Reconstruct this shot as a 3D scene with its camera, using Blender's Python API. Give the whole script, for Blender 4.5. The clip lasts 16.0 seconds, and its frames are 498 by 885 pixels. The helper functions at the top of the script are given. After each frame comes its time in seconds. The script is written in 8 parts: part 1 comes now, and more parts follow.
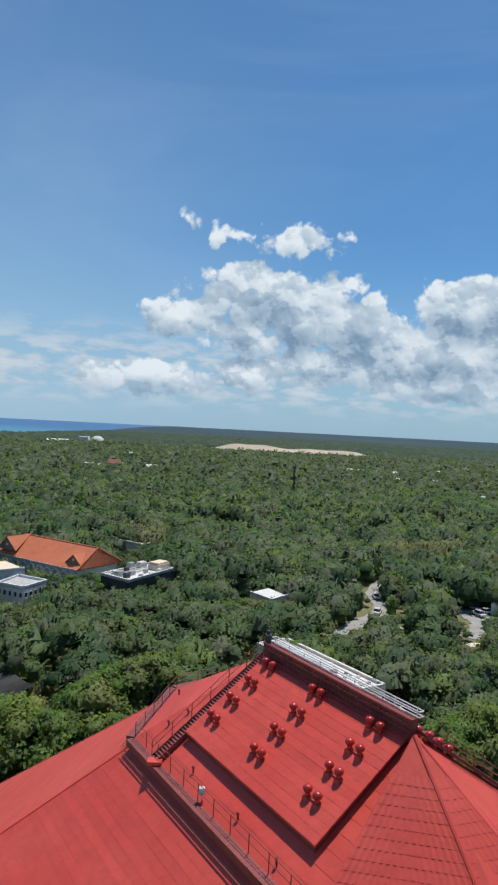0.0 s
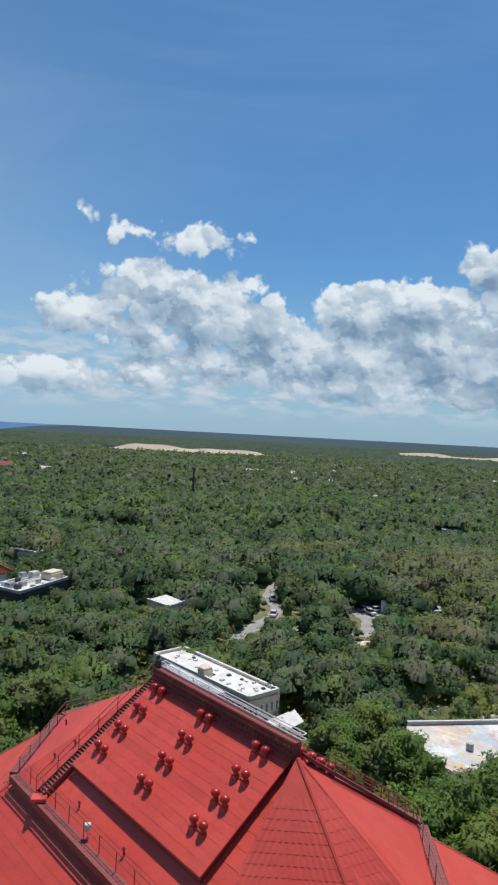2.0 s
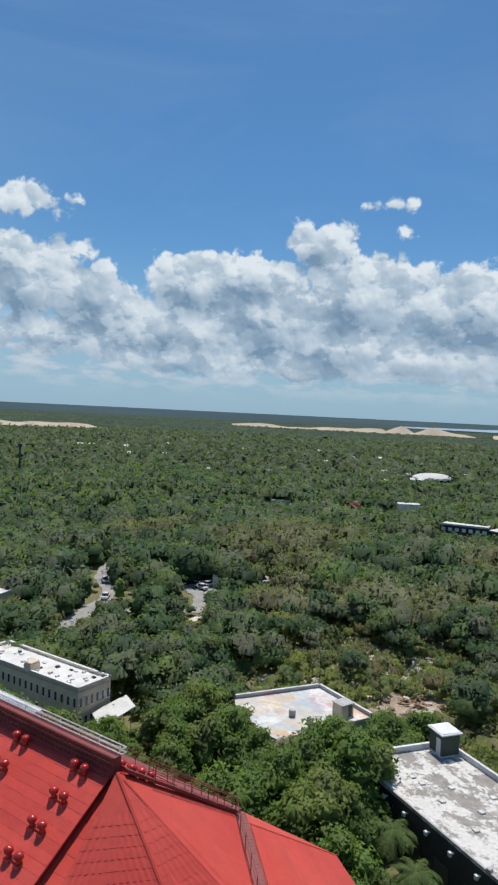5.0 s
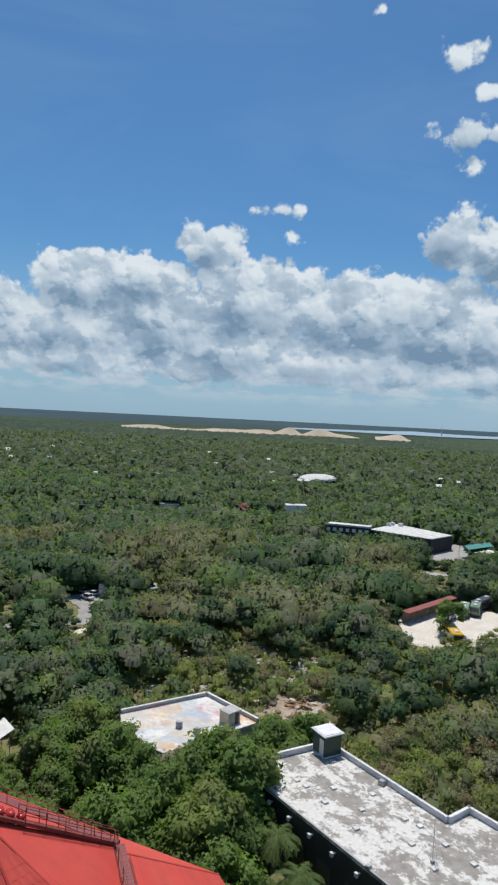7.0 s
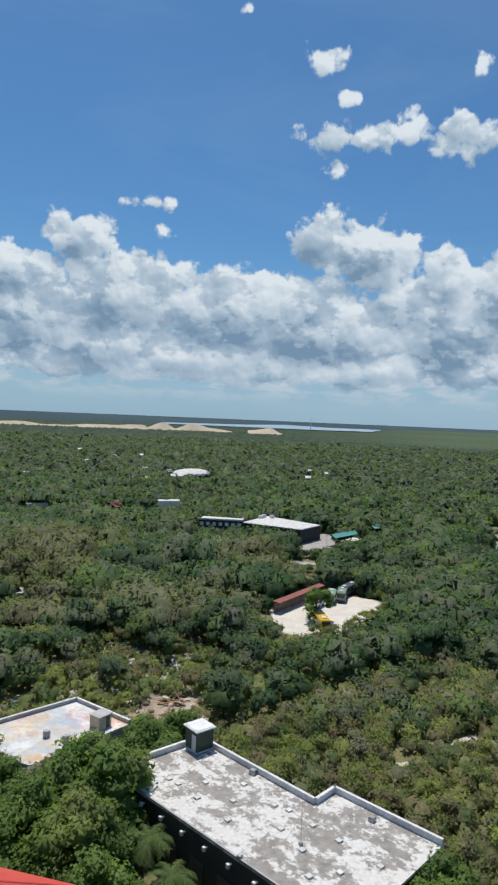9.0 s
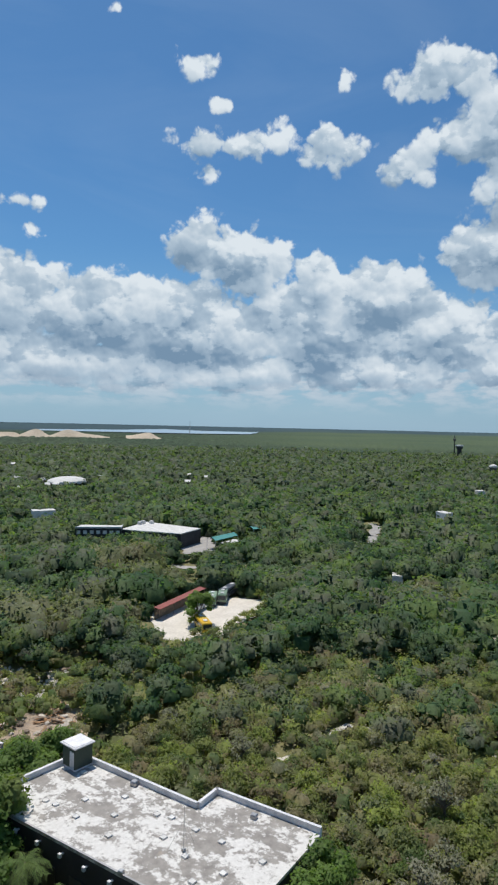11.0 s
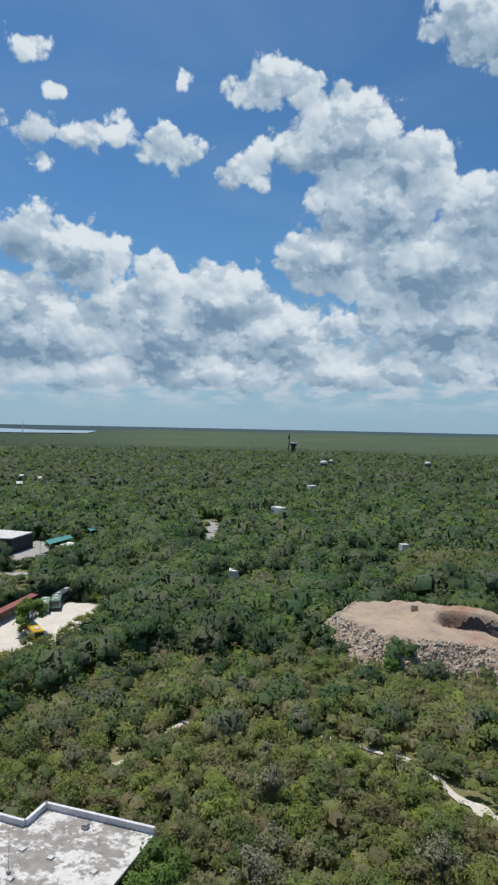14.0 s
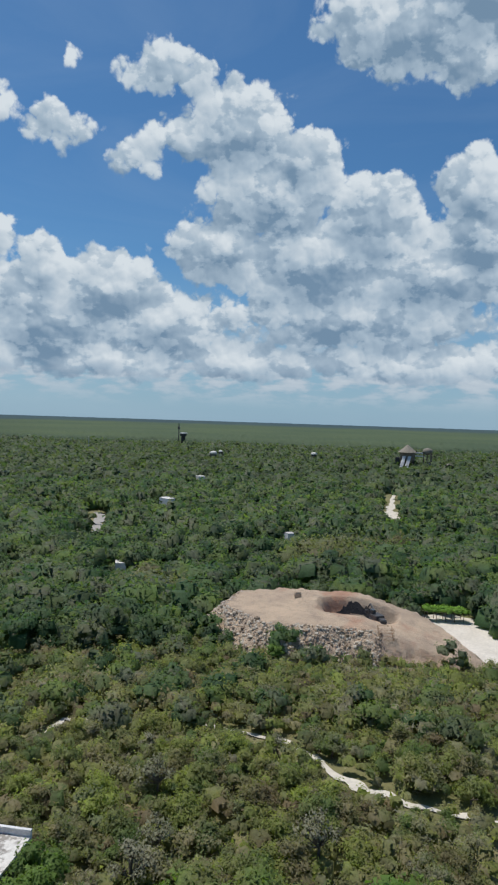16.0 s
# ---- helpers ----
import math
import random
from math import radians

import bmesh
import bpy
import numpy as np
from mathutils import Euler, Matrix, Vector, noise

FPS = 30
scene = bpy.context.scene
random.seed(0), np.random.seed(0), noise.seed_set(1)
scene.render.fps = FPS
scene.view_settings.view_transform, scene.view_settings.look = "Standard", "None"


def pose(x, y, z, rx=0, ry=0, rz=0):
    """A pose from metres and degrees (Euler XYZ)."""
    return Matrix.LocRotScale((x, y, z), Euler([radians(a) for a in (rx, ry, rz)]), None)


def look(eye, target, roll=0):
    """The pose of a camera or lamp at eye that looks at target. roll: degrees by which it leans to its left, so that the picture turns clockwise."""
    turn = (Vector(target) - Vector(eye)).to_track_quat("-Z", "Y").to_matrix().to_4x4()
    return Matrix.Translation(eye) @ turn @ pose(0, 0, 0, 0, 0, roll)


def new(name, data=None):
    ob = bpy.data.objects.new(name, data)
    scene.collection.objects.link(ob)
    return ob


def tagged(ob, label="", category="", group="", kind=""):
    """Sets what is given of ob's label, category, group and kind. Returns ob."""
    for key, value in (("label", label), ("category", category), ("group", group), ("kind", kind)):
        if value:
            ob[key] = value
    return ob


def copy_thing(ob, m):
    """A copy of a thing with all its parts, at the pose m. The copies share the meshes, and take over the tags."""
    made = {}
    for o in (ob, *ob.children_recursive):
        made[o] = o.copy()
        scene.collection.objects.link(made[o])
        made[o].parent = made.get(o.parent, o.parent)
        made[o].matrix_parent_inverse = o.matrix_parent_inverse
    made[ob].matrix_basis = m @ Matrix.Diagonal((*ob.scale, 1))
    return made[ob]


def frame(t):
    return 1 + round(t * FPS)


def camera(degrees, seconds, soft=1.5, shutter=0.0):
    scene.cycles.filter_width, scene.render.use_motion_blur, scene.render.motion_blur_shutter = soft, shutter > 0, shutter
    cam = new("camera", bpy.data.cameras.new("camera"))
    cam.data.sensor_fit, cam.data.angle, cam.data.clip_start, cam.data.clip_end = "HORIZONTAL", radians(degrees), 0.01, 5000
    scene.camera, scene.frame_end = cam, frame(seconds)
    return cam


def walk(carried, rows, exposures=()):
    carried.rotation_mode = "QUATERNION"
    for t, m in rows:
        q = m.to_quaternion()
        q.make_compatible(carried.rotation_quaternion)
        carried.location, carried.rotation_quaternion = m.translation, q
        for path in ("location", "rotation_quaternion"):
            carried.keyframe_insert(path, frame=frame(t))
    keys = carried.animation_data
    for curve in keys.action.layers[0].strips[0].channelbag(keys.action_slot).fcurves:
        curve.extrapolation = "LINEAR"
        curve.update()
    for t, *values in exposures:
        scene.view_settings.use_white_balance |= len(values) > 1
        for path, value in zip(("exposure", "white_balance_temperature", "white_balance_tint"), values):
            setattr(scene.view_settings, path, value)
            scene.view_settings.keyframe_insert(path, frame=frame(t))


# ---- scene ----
# The viewing cabin climbs its mast and turns; rows: seconds, x, y, z, yaw, pitch, roll
cam = camera(40.96, 16.0, 2.3)
ROWS = [
    (0.0, 0.000, -0.000, 44.110, -0.000, -1.255, 2.919),
    (0.5, 0.128, -0.043, 44.524, -2.171, -1.063, 2.928),
    (1.0, 0.277, -0.098, 44.956, -4.284, -1.004, 3.033),
    (1.5, 0.455, -0.131, 45.389, -6.416, -0.975, 3.036),
    (2.0, 0.621, -0.204, 45.817, -8.529, -0.920, 3.016),
    (2.5, 0.765, -0.198, 46.194, -10.556, -0.851, 3.048),
    (3.0, 0.902, -0.199, 46.566, -12.709, -0.931, 2.884),
    (3.5, 1.058, -0.246, 46.963, -15.157, -1.345, 2.536),
    (4.0, 1.174, -0.290, 47.359, -17.833, -2.062, 2.474),
    (4.2, 1.220, -0.312, 47.511, -18.958, -2.356, 2.473),
    (6.3, 2.074, -0.157, 49.033, -28.506, -2.433, 3.090),
    (6.5, 2.152, -0.151, 49.115, -29.566, -2.392, 2.992),
    (7.0, 2.344, -0.140, 49.304, -32.146, -2.226, 2.825),
    (7.5, 2.561, -0.149, 49.481, -35.008, -2.129, 2.738),
    (8.0, 2.774, -0.197, 49.581, -37.847, -2.003, 2.711),
    (8.5, 2.970, -0.280, 49.613, -40.536, -2.062, 2.621),
    (9.0, 3.150, -0.396, 49.632, -42.955, -2.216, 2.377),
    (9.2, 3.218, -0.440, 49.644, -43.923, -2.239, 2.207),
    (11.3, 3.645, -0.987, 49.731, -54.740, -1.422, 1.244),
    (11.5, 3.675, -1.046, 49.757, -55.689, -1.337, 1.230),
    (12.0, 3.742, -1.198, 49.819, -58.003, -1.226, 1.221),
    (12.5, 3.791, -1.378, 49.882, -60.202, -1.198, 1.240),
    (13.0, 3.852, -1.561, 49.891, -62.361, -1.191, 1.294),
    (13.5, 3.945, -1.728, 49.900, -64.563, -1.254, 1.279),
    (14.0, 4.045, -1.877, 49.899, -66.910, -1.425, 1.205),
    (14.5, 4.126, -2.052, 49.899, -69.331, -1.631, 1.227),
    (15.0, 4.213, -2.193, 49.931, -71.698, -1.753, 1.274),
    (15.5, 4.298, -2.335, 49.970, -73.980, -1.876, 1.515),
    (16.0, 4.372, -2.465, 50.000, -76.336, -2.012, 1.837),
]
walk(cam, [(t, pose(x, y, z, 90 + pitch, 0, yaw) @ pose(0, 0, 0, 0, 0, roll)) for t, x, y, z, yaw, pitch, roll in ROWS],
     [(0.0, 0.08), (4.0, 0.04), (8.0, -0.02), (12.5, 0.02), (16.0, -0.11)])

# ---- sky, clouds and sun ----
SUN_AZ, SUN_EL = 28.0, 68.0  # degrees right of +y, degrees up
world = bpy.data.worlds.new("world")
scene.world = world
world.use_nodes = True
WT = world.node_tree
WT.nodes.clear()


def add_node(tree, kind, **values):
    """A node with its settings, and its inputs by number (i0, i1, ...)."""
    nd = tree.nodes.new(kind)
    for key, value in values.items():
        if key[0] == "i" and key[1:].isdigit():
            if isinstance(value, bpy.types.NodeSocket):
                tree.links.new(value, nd.inputs[int(key[1:])])
            else:
                nd.inputs[int(key[1:])].default_value = value
    if "operation" in values:
        nd.operation = values["operation"]
    if "use_clamp" in values:
        nd.use_clamp = values["use_clamp"]
    if "data_type" in values:
        nd.data_type = values["data_type"]
    if "blend_type" in values:
        nd.blend_type = values["blend_type"]
    if "interpolation_type" in values:
        nd.interpolation_type = values["interpolation_type"]
    if "node_tree" in values:
        nd.node_tree = values["node_tree"]
    if "attribute_name" in values:
        nd.attribute_name = values["attribute_name"]
    return nd


def calc(tree, op, a, b=0.0, c=0.0, clamp=False):
    return add_node(tree, "ShaderNodeMath", operation=op, use_clamp=clamp, i0=a, i1=b, i2=c).outputs[0]


def vcalc(tree, op, a, b=(0, 0, 0)):
    return add_node(tree, "ShaderNodeVectorMath", operation=op, i0=a, i1=b)


# Cumulus heaps: azimuth, elevation, half width, half height in degrees
WISPS = [(3.4, 15.6, 4.8, 1.2), (-3.4, 15.9, 0.8, 0.8), (-6.0, 16.6, 0.9, 1.0), (-0.9, 15.9, 1.5, 0.5),
         (34.0, 16.8, 1.9, 0.7), (35.1, 15.0, 1.6, 0.7), (50.4, 22.4, 4.7, 1.4), (49.6, 20.2, 1.6, 0.7),
         (48.2, 27.8, 1.8, 1.1), (50.2, 25.3, 0.8, 0.6), (59.9, 22.2, 3.1, 1.9), (55.0, 22.9, 2.1, 1.2), (41.6, 30.7, 1.1, 0.7),
         (65.9, 20.9, 3.1, 1.9), (60.1, 22.1, 2.4, 1.7), (69.0, 26.9, 4.9, 2.2), (66.7, 26.2, 2.7, 1.2), (60.5, 27.0, 0.7, 0.7)]
BANK_WEST = [(0.3, 11.4, 5.4, 2.2), (-5.9, 9.4, 3.7, 1.6), (-1.0, 8.0, 3.4, 1.6), (4.7, 9.7, 4.2, 2.9), (7.4, 12.5, 1.8, 0.7),
             (9.1, 8.4, 3.9, 2.9), (7.3, 5.6, 5.4, 1.7), (-8.5, 4.0, 5.4, 1.5), (0.1, 4.5, 3.4, 1.4), (17.5, 10.4, 4.4, 2.4),
             (22.2, 11.0, 5.4, 2.2), (28.0, 13.8, 3.0, 1.9), (15.2, 6.6, 6.3, 2.4), (24.3, 7.8, 6.9, 3.4), (31.5, 9.7, 5.4, 3.4),
             (30.9, 5.6, 6.8, 2.4), (9.3, 9.1, 2.9, 1.9)]
BANK_MIDDLE = [(33.4, 10.4, 5.4, 2.4), (41.1, 8.9, 5.9, 3.4), (47.5, 9.0, 3.9, 2.9), (37.5, 5.0, 9.7, 2.2), (48.5, 15.1, 2.8, 1.9),
               (52.2, 13.8, 4.5, 2.7), (54.0, 14.6, 2.5, 1.0), (59.2, 11.5, 2.5, 2.9), (59.4, 7.5, 5.4, 3.4), (48.3, 7.3, 7.8, 3.4),
               (63.8, 10.5, 5.4, 2.9), (68.6, 7.8, 5.4, 2.7), (58.0, 9.5, 4.4, 2.9)]
TOWERING = [(75.0, 23.1, 5.0, 3.2), (69.8, 22.4, 3.0, 1.5), (80.3, 20.8, 3.1, 2.7), (77.5, 18.2, 5.6, 3.9), (86.1, 16.5, 4.6, 3.9),
            (73.8, 14.1, 5.0, 2.9), (81.6, 13.0, 7.5, 4.4), (84.6, 8.9, 11.3, 2.9), (91.3, 12.5, 6.5, 3.4), (94.1, 18.7, 3.1, 2.9),
            (95.6, 14.9, 4.0, 4.4), (89.2, 29.9, 7.8, 3.4), (93.3, 27.8, 3.3, 2.4), (86.4, 30.7, 4.5, 2.4), (94.7, 32.0, 6.9, 4.4)]
LOW_BANK = [(16.0, 4.4, 6.0, 1.5), (27.0, 4.3, 8.0, 1.6), (40.0, 4.2, 9.0, 1.6), (52.0, 4.5, 8.0, 1.7), (64.0, 4.7, 8.0, 1.6), (76.0, 4.9, 8.0, 1.6), (90.0, 5.1, 9.0, 1.6)]

field = bpy.data.node_groups.new("cloud_heaps", "ShaderNodeTree")
field.interface.new_socket("place", in_out="INPUT", socket_type="NodeSocketVector")
field.interface.new_socket("heap", in_out="OUTPUT", socket_type="NodeSocketFloat")
g_in, g_out = field.nodes.new("NodeGroupInput"), field.nodes.new("NodeGroupOutput")
heap = None
for az, el, half_w, half_h in WISPS + BANK_WEST + BANK_MIDDLE + TOWERING + LOW_BANK:
    off = vcalc(field, "SUBTRACT", g_in.outputs[0], (az, el, 0)).outputs[0]
    far = vcalc(field, "LENGTH", vcalc(field, "DIVIDE", off, (half_w, half_h, 1)).outputs[0]).outputs["Value"]
    size = min(1.0, 0.16 + 0.25 * half_h) * (0.8 if (az, el, half_w, half_h) in WISPS else 1.0)
    full_at = 0.7 if (az, el, half_w, half_h) in WISPS else 1.0
    one = calc(field, "MULTIPLY_ADD", far, -size, size * full_at)
    heap = one if heap is None else calc(field, "SMOOTH_MAX", heap, one, 0.12)
field.links.new(heap, g_out.inputs[0])

way = add_node(WT, "ShaderNodeTexCoord").outputs["Generated"]
parts_xyz = add_node(WT, "ShaderNodeSeparateXYZ", i0=way)
az_deg = calc(WT, "MULTIPLY", calc(WT, "ARCTAN2", parts_xyz.outputs[0], parts_xyz.outputs[1]), 57.29578)
el_deg = calc(WT, "MULTIPLY", calc(WT, "ARCSINE", parts_xyz.outputs[2]), 57.29578)
place = add_node(WT, "ShaderNodeCombineXYZ", i0=az_deg, i1=el_deg).outputs[0]
# Billows: the outlines are pushed about by noise at two sizes
push_a = add_node(WT, "ShaderNodeTexNoise", i0=place, i2=0.33, i3=2.0, i4=0.55).outputs["Color"]
push = vcalc(WT, "MULTIPLY", vcalc(WT, "SUBTRACT", push_a, (0.5, 0.5, 0.5)).outputs[0], (2.4, 1.8, 0)).outputs[0]
bent = vcalc(WT, "ADD", place, push).outputs[0]
wisp = add_node(WT, "ShaderNodeTexNoise", i0=place, i2=0.9, i3=7.0, i4=0.6).outputs[0]


def puffs_at(where, detail):
    """Rounded billows with creases between them."""
    vor = WT.nodes.new("ShaderNodeTexVoronoi")
    vor.voronoi_dimensions, vor.normalize = "2D", True
    WT.links.new(where, vor.inputs["Vector"])
    vor.inputs["Scale"].default_value, vor.inputs["Detail"].default_value, vor.inputs["Roughness"].default_value, vor.inputs["Lacunarity"].default_value = 0.38, detail, 0.5, 2.2
    return calc(WT, "SUBTRACT", 1.0, calc(WT, "POWER", vor.outputs["Distance"], 1.35))


curl = vcalc(WT, "MULTIPLY", vcalc(WT, "SUBTRACT", add_node(WT, "ShaderNodeTexNoise", i0=place, i2=0.6, i3=3.0, i4=0.5).outputs["Color"], (0.5, 0.5, 0.5)).outputs[0], (1.1, 1.0, 0)).outputs[0]
curled = vcalc(WT, "ADD", place, curl).outputs[0]
puffs = puffs_at(curled, 3.0)
soft = puffs_at(curled, 1.7)
soft_up = puffs_at(vcalc(WT, "ADD", curled, (0.13, 0.32, 0)).outputs[0], 1.7)
soft_high = puffs_at(vcalc(WT, "ADD", curled, (0.4, 1.0, 0)).outputs[0], 0.6)
broad_n = add_node(WT, "ShaderNodeTexNoise", i0=vcalc(WT, "MULTIPLY", place, (1.0, 1.5, 1)).outputs[0], i2=0.26, i3=5.0, i4=0.58).outputs[0]


def heaps_at(where):
    grp = add_node(WT, "ShaderNodeGroup", node_tree=field)
    WT.links.new(where, grp.inputs[0])
    return grp.outputs[0]


heap_here = heaps_at(bent)
heap_above = heaps_at(vcalc(WT, "ADD", bent, (0.5, 1.4, 0)).outputs[0])
density = calc(WT, "ADD", heap_here, calc(WT, "ADD", calc(WT, "MULTIPLY_ADD", puffs, 1.2, -0.86), calc(WT, "MULTIPLY_ADD", wisp, 0.26, -0.13)))
mask = add_node(WT, "ShaderNodeMapRange", interpolation_type="SMOOTHSTEP", i0=density, i1=0.0, i2=0.17).outputs[0]
# Small far rows of cloud low over the horizon
rows_at = vcalc(WT, "MULTIPLY", place, (0.32, 1.0, 1)).outputs[0]
rows_n = add_node(WT, "ShaderNodeTexNoise", i0=rows_at, i2=1.0, i3=7.0, i4=0.55, i8=0.1).outputs[0]
low = add_node(WT, "ShaderNodeMapRange", interpolation_type="SMOOTHSTEP", i0=el_deg, i1=9.5, i2=4.5).outputs[0]
rows_mask = add_node(WT, "ShaderNodeMapRange", interpolation_type="SMOOTHSTEP", i0=rows_n, i1=0.40, i2=0.58).outputs[0]
clear_low = add_node(WT, "ShaderNodeMapRange", interpolation_type="SMOOTHSTEP", i0=el_deg, i1=0.6, i2=3.4).outputs[0]
rows_mask = calc(WT, "MULTIPLY", calc(WT, "MULTIPLY", rows_mask, low), calc(WT, "MULTIPLY", clear_low, 0.92))
# Thin high veil
veil_n = add_node(WT, "ShaderNodeTexNoise", i0=vcalc(WT, "MULTIPLY", place, (0.03, 0.09, 1)).outputs[0], i2=1.0, i3=5.0, i4=0.55, i8=1.2).outputs[0]
veil = add_node(WT, "ShaderNodeMapRange", i0=veil_n, i1=0.45, i2=0.85, i3=0.0, i4=0.10).outputs[0]
# Light on the heaps: bright crests and thin rims, grey hearts and bases
crest = calc(WT, "SUBTRACT", heap_here, heap_above)
relief = calc(WT, "SUBTRACT", soft, soft_up)
thick = add_node(WT, "ShaderNodeMapRange", interpolation_type="SMOOTHSTEP", i0=density, i1=0.1, i2=0.85).outputs[0]
lit = calc(WT, "MULTIPLY_ADD", crest, 0.95, 0.60)
lit = calc(WT, "MULTIPLY_ADD", relief, 1.55, lit)
lit = calc(WT, "MULTIPLY_ADD", calc(WT, "SUBTRACT", soft, soft_high), 0.35, lit)
lit = calc(WT, "MULTIPLY_ADD", calc(WT, "SUBTRACT", broad_n, 0.5), 0.7, lit)
# Nearer heaps stand bright before the shaded ones behind
fronts = calc(WT, "MULTIPLY_ADD", calc(WT, "SUBTRACT", puffs, 0.75), 0.32, broad_n)
fronts = add_node(WT, "ShaderNodeMapRange", interpolation_type="SMOOTHSTEP", i0=fronts, i1=0.47, i2=0.535, i3=-0.5, i4=0.5).outputs[0]
lit = calc(WT, "MULTIPLY_ADD", fronts, 0.26, lit)
lit = calc(WT, "MULTIPLY_ADD", calc(WT, "SUBTRACT", wisp, 0.5), 0.3, lit)
lit = calc(WT, "MULTIPLY_ADD", calc(WT, "MULTIPLY_ADD", thick, -0.30, lit), 0.88, 0.04, clamp=True)
shade = add_node(WT, "ShaderNodeValToRGB", i0=lit)
ramp = shade.color_ramp
ramp.elements[0].color, ramp.elements[1].color = (0.180, 0.285, 0.41, 1), (0.715, 0.785, 0.84, 1)
mid = ramp.elements.new(0.5)
mid.color = (0.395, 0.505, 0.615, 1)

sky = add_node(WT, "ShaderNodeTexSky")
sky.sky_type, sky.sun_disc, sky.sun_elevation, sky.sun_rotation = "NISHITA", False, radians(SUN_EL), radians(SUN_AZ)
sky.altitude, sky.air_density, sky.dust_density, sky.ozone_density = 50.0, 1.0, 0.6, 2.2
blue = add_node(WT, "ShaderNodeMix", data_type="RGBA", blend_type="MULTIPLY", i0=1.0, i6=sky.outputs[0], i7=(0.042, 0.072, 0.092, 1)).outputs[2]
# Sea haze pales the sky towards the horizon
haze = add_node(WT, "ShaderNodeMapRange", interpolation_type="SMOOTHSTEP", i0=el_deg, i1=15.0, i2=-1.0, i3=0.0, i4=0.8).outputs[0]
blue = add_node(WT, "ShaderNodeMix", data_type="RGBA", i0=haze, i6=blue, i7=(0.32, 0.475, 0.62, 1)).outputs[2]
west = calc(WT, "MULTIPLY", add_node(WT, "ShaderNodeMapRange", interpolation_type="SMOOTHSTEP", i0=az_deg, i1=14.0, i2=-24.0, i3=0.0, i4=0.42).outputs[0], add_node(WT, "ShaderNodeMapRange", interpolation_type="SMOOTHSTEP", i0=el_deg, i1=42.0, i2=6.0).outputs[0])
blue = add_node(WT, "ShaderNodeMix", data_type="RGBA", i0=west, i6=blue, i7=(0.34, 0.52, 0.70, 1)).outputs[2]
blue = add_node(WT, "ShaderNodeMix", data_type="RGBA", i0=veil, i6=blue, i7=(0.62, 0.74, 0.84, 1)).outputs[2]
far_rows = add_node(WT, "ShaderNodeMix", data_type="RGBA", i0=rows_n, i6=(0.22, 0.33, 0.46, 1), i7=(0.72, 0.78, 0.83, 1)).outputs[2]
blue = add_node(WT, "ShaderNodeMix", data_type="RGBA", i0=rows_mask, i6=blue, i7=far_rows).outputs[2]
near_haze = add_node(WT, "ShaderNodeMapRange", interpolation_type="SMOOTHSTEP", i0=el_deg, i1=0.3, i2=5.0, i3=0.15, i4=1.0).outputs[0]
full = add_node(WT, "ShaderNodeMix", data_type="RGBA", i0=calc(WT, "MULTIPLY", mask, near_haze), i6=blue, i7=shade.outputs[0]).outputs[2]
back = add_node(WT, "ShaderNodeBackground", i0=full, i1=1.0)
WT.links.new(back.outputs[0], add_node(WT, "ShaderNodeOutputWorld").inputs[0])

sun = new("sun", bpy.data.lights.new("sun", "SUN"))
sun.data.energy, sun.data.angle, sun.data.color = 3.9, radians(0.55), (1.0, 0.955, 0.88)
S = Vector((math.sin(radians(SUN_AZ)) * math.cos(radians(SUN_EL)), math.cos(radians(SUN_AZ)) * math.cos(radians(SUN_EL)), math.sin(radians(SUN_EL))))
sun.matrix_world = look(S * 300, (0, 0, 0))

# ---- materials ----
def stain(tree, scale, detail=4.0, rough=0.6, at=None, stretch=(1, 1, 1)):
    """Noise in world metres, 0 to 1."""
    if at is None:
        at = add_node(tree, "ShaderNodeNewGeometry").outputs["Position"]
    if stretch != (1, 1, 1):
        at = vcalc(tree, "MULTIPLY", at, stretch).outputs[0]
    return add_node(tree, "ShaderNodeTexNoise", i0=at, i2=scale, i3=detail, i4=rough).outputs[0]


def blend(tree, f, a, b, how="MIX"):
    a, b = [v if isinstance(v, bpy.types.NodeSocket) else (*v, 1) for v in (a, b)]
    return add_node(tree, "ShaderNodeMix", data_type="RGBA", blend_type=how, i0=f, i6=a, i7=b).outputs[2]


def span(tree, v, lo, hi, to_lo=0.0, to_hi=1.0):
    return add_node(tree, "ShaderNodeMapRange", i0=v, i1=lo, i2=hi, i3=to_lo, i4=to_hi).outputs[0]


def surface(name, build, rough=0.7, metal=0.0, bump=0.0, gloss=0.5):
    """A material; build(tree) returns its colour and, where wanted, its height."""
    m = bpy.data.materials.new(name)
    m.use_nodes = True
    tree = m.node_tree
    bsdf = tree.nodes["Principled BSDF"]
    made = build(tree)
    colour, height = made if isinstance(made, tuple) else (made, None)
    tree.links.new(colour, bsdf.inputs["Base Color"])
    bsdf.inputs["Roughness"].default_value = rough
    bsdf.inputs["Metallic"].default_value = metal
    bsdf.inputs["Specular IOR Level"].default_value = gloss
    if height is not None and bump:
        b = add_node(tree, "ShaderNodeBump", i0=1.0, i1=bump)
        tree.links.new(height, b.inputs["Height"])
        tree.links.new(b.outputs[0], bsdf.inputs["Normal"])
    return m


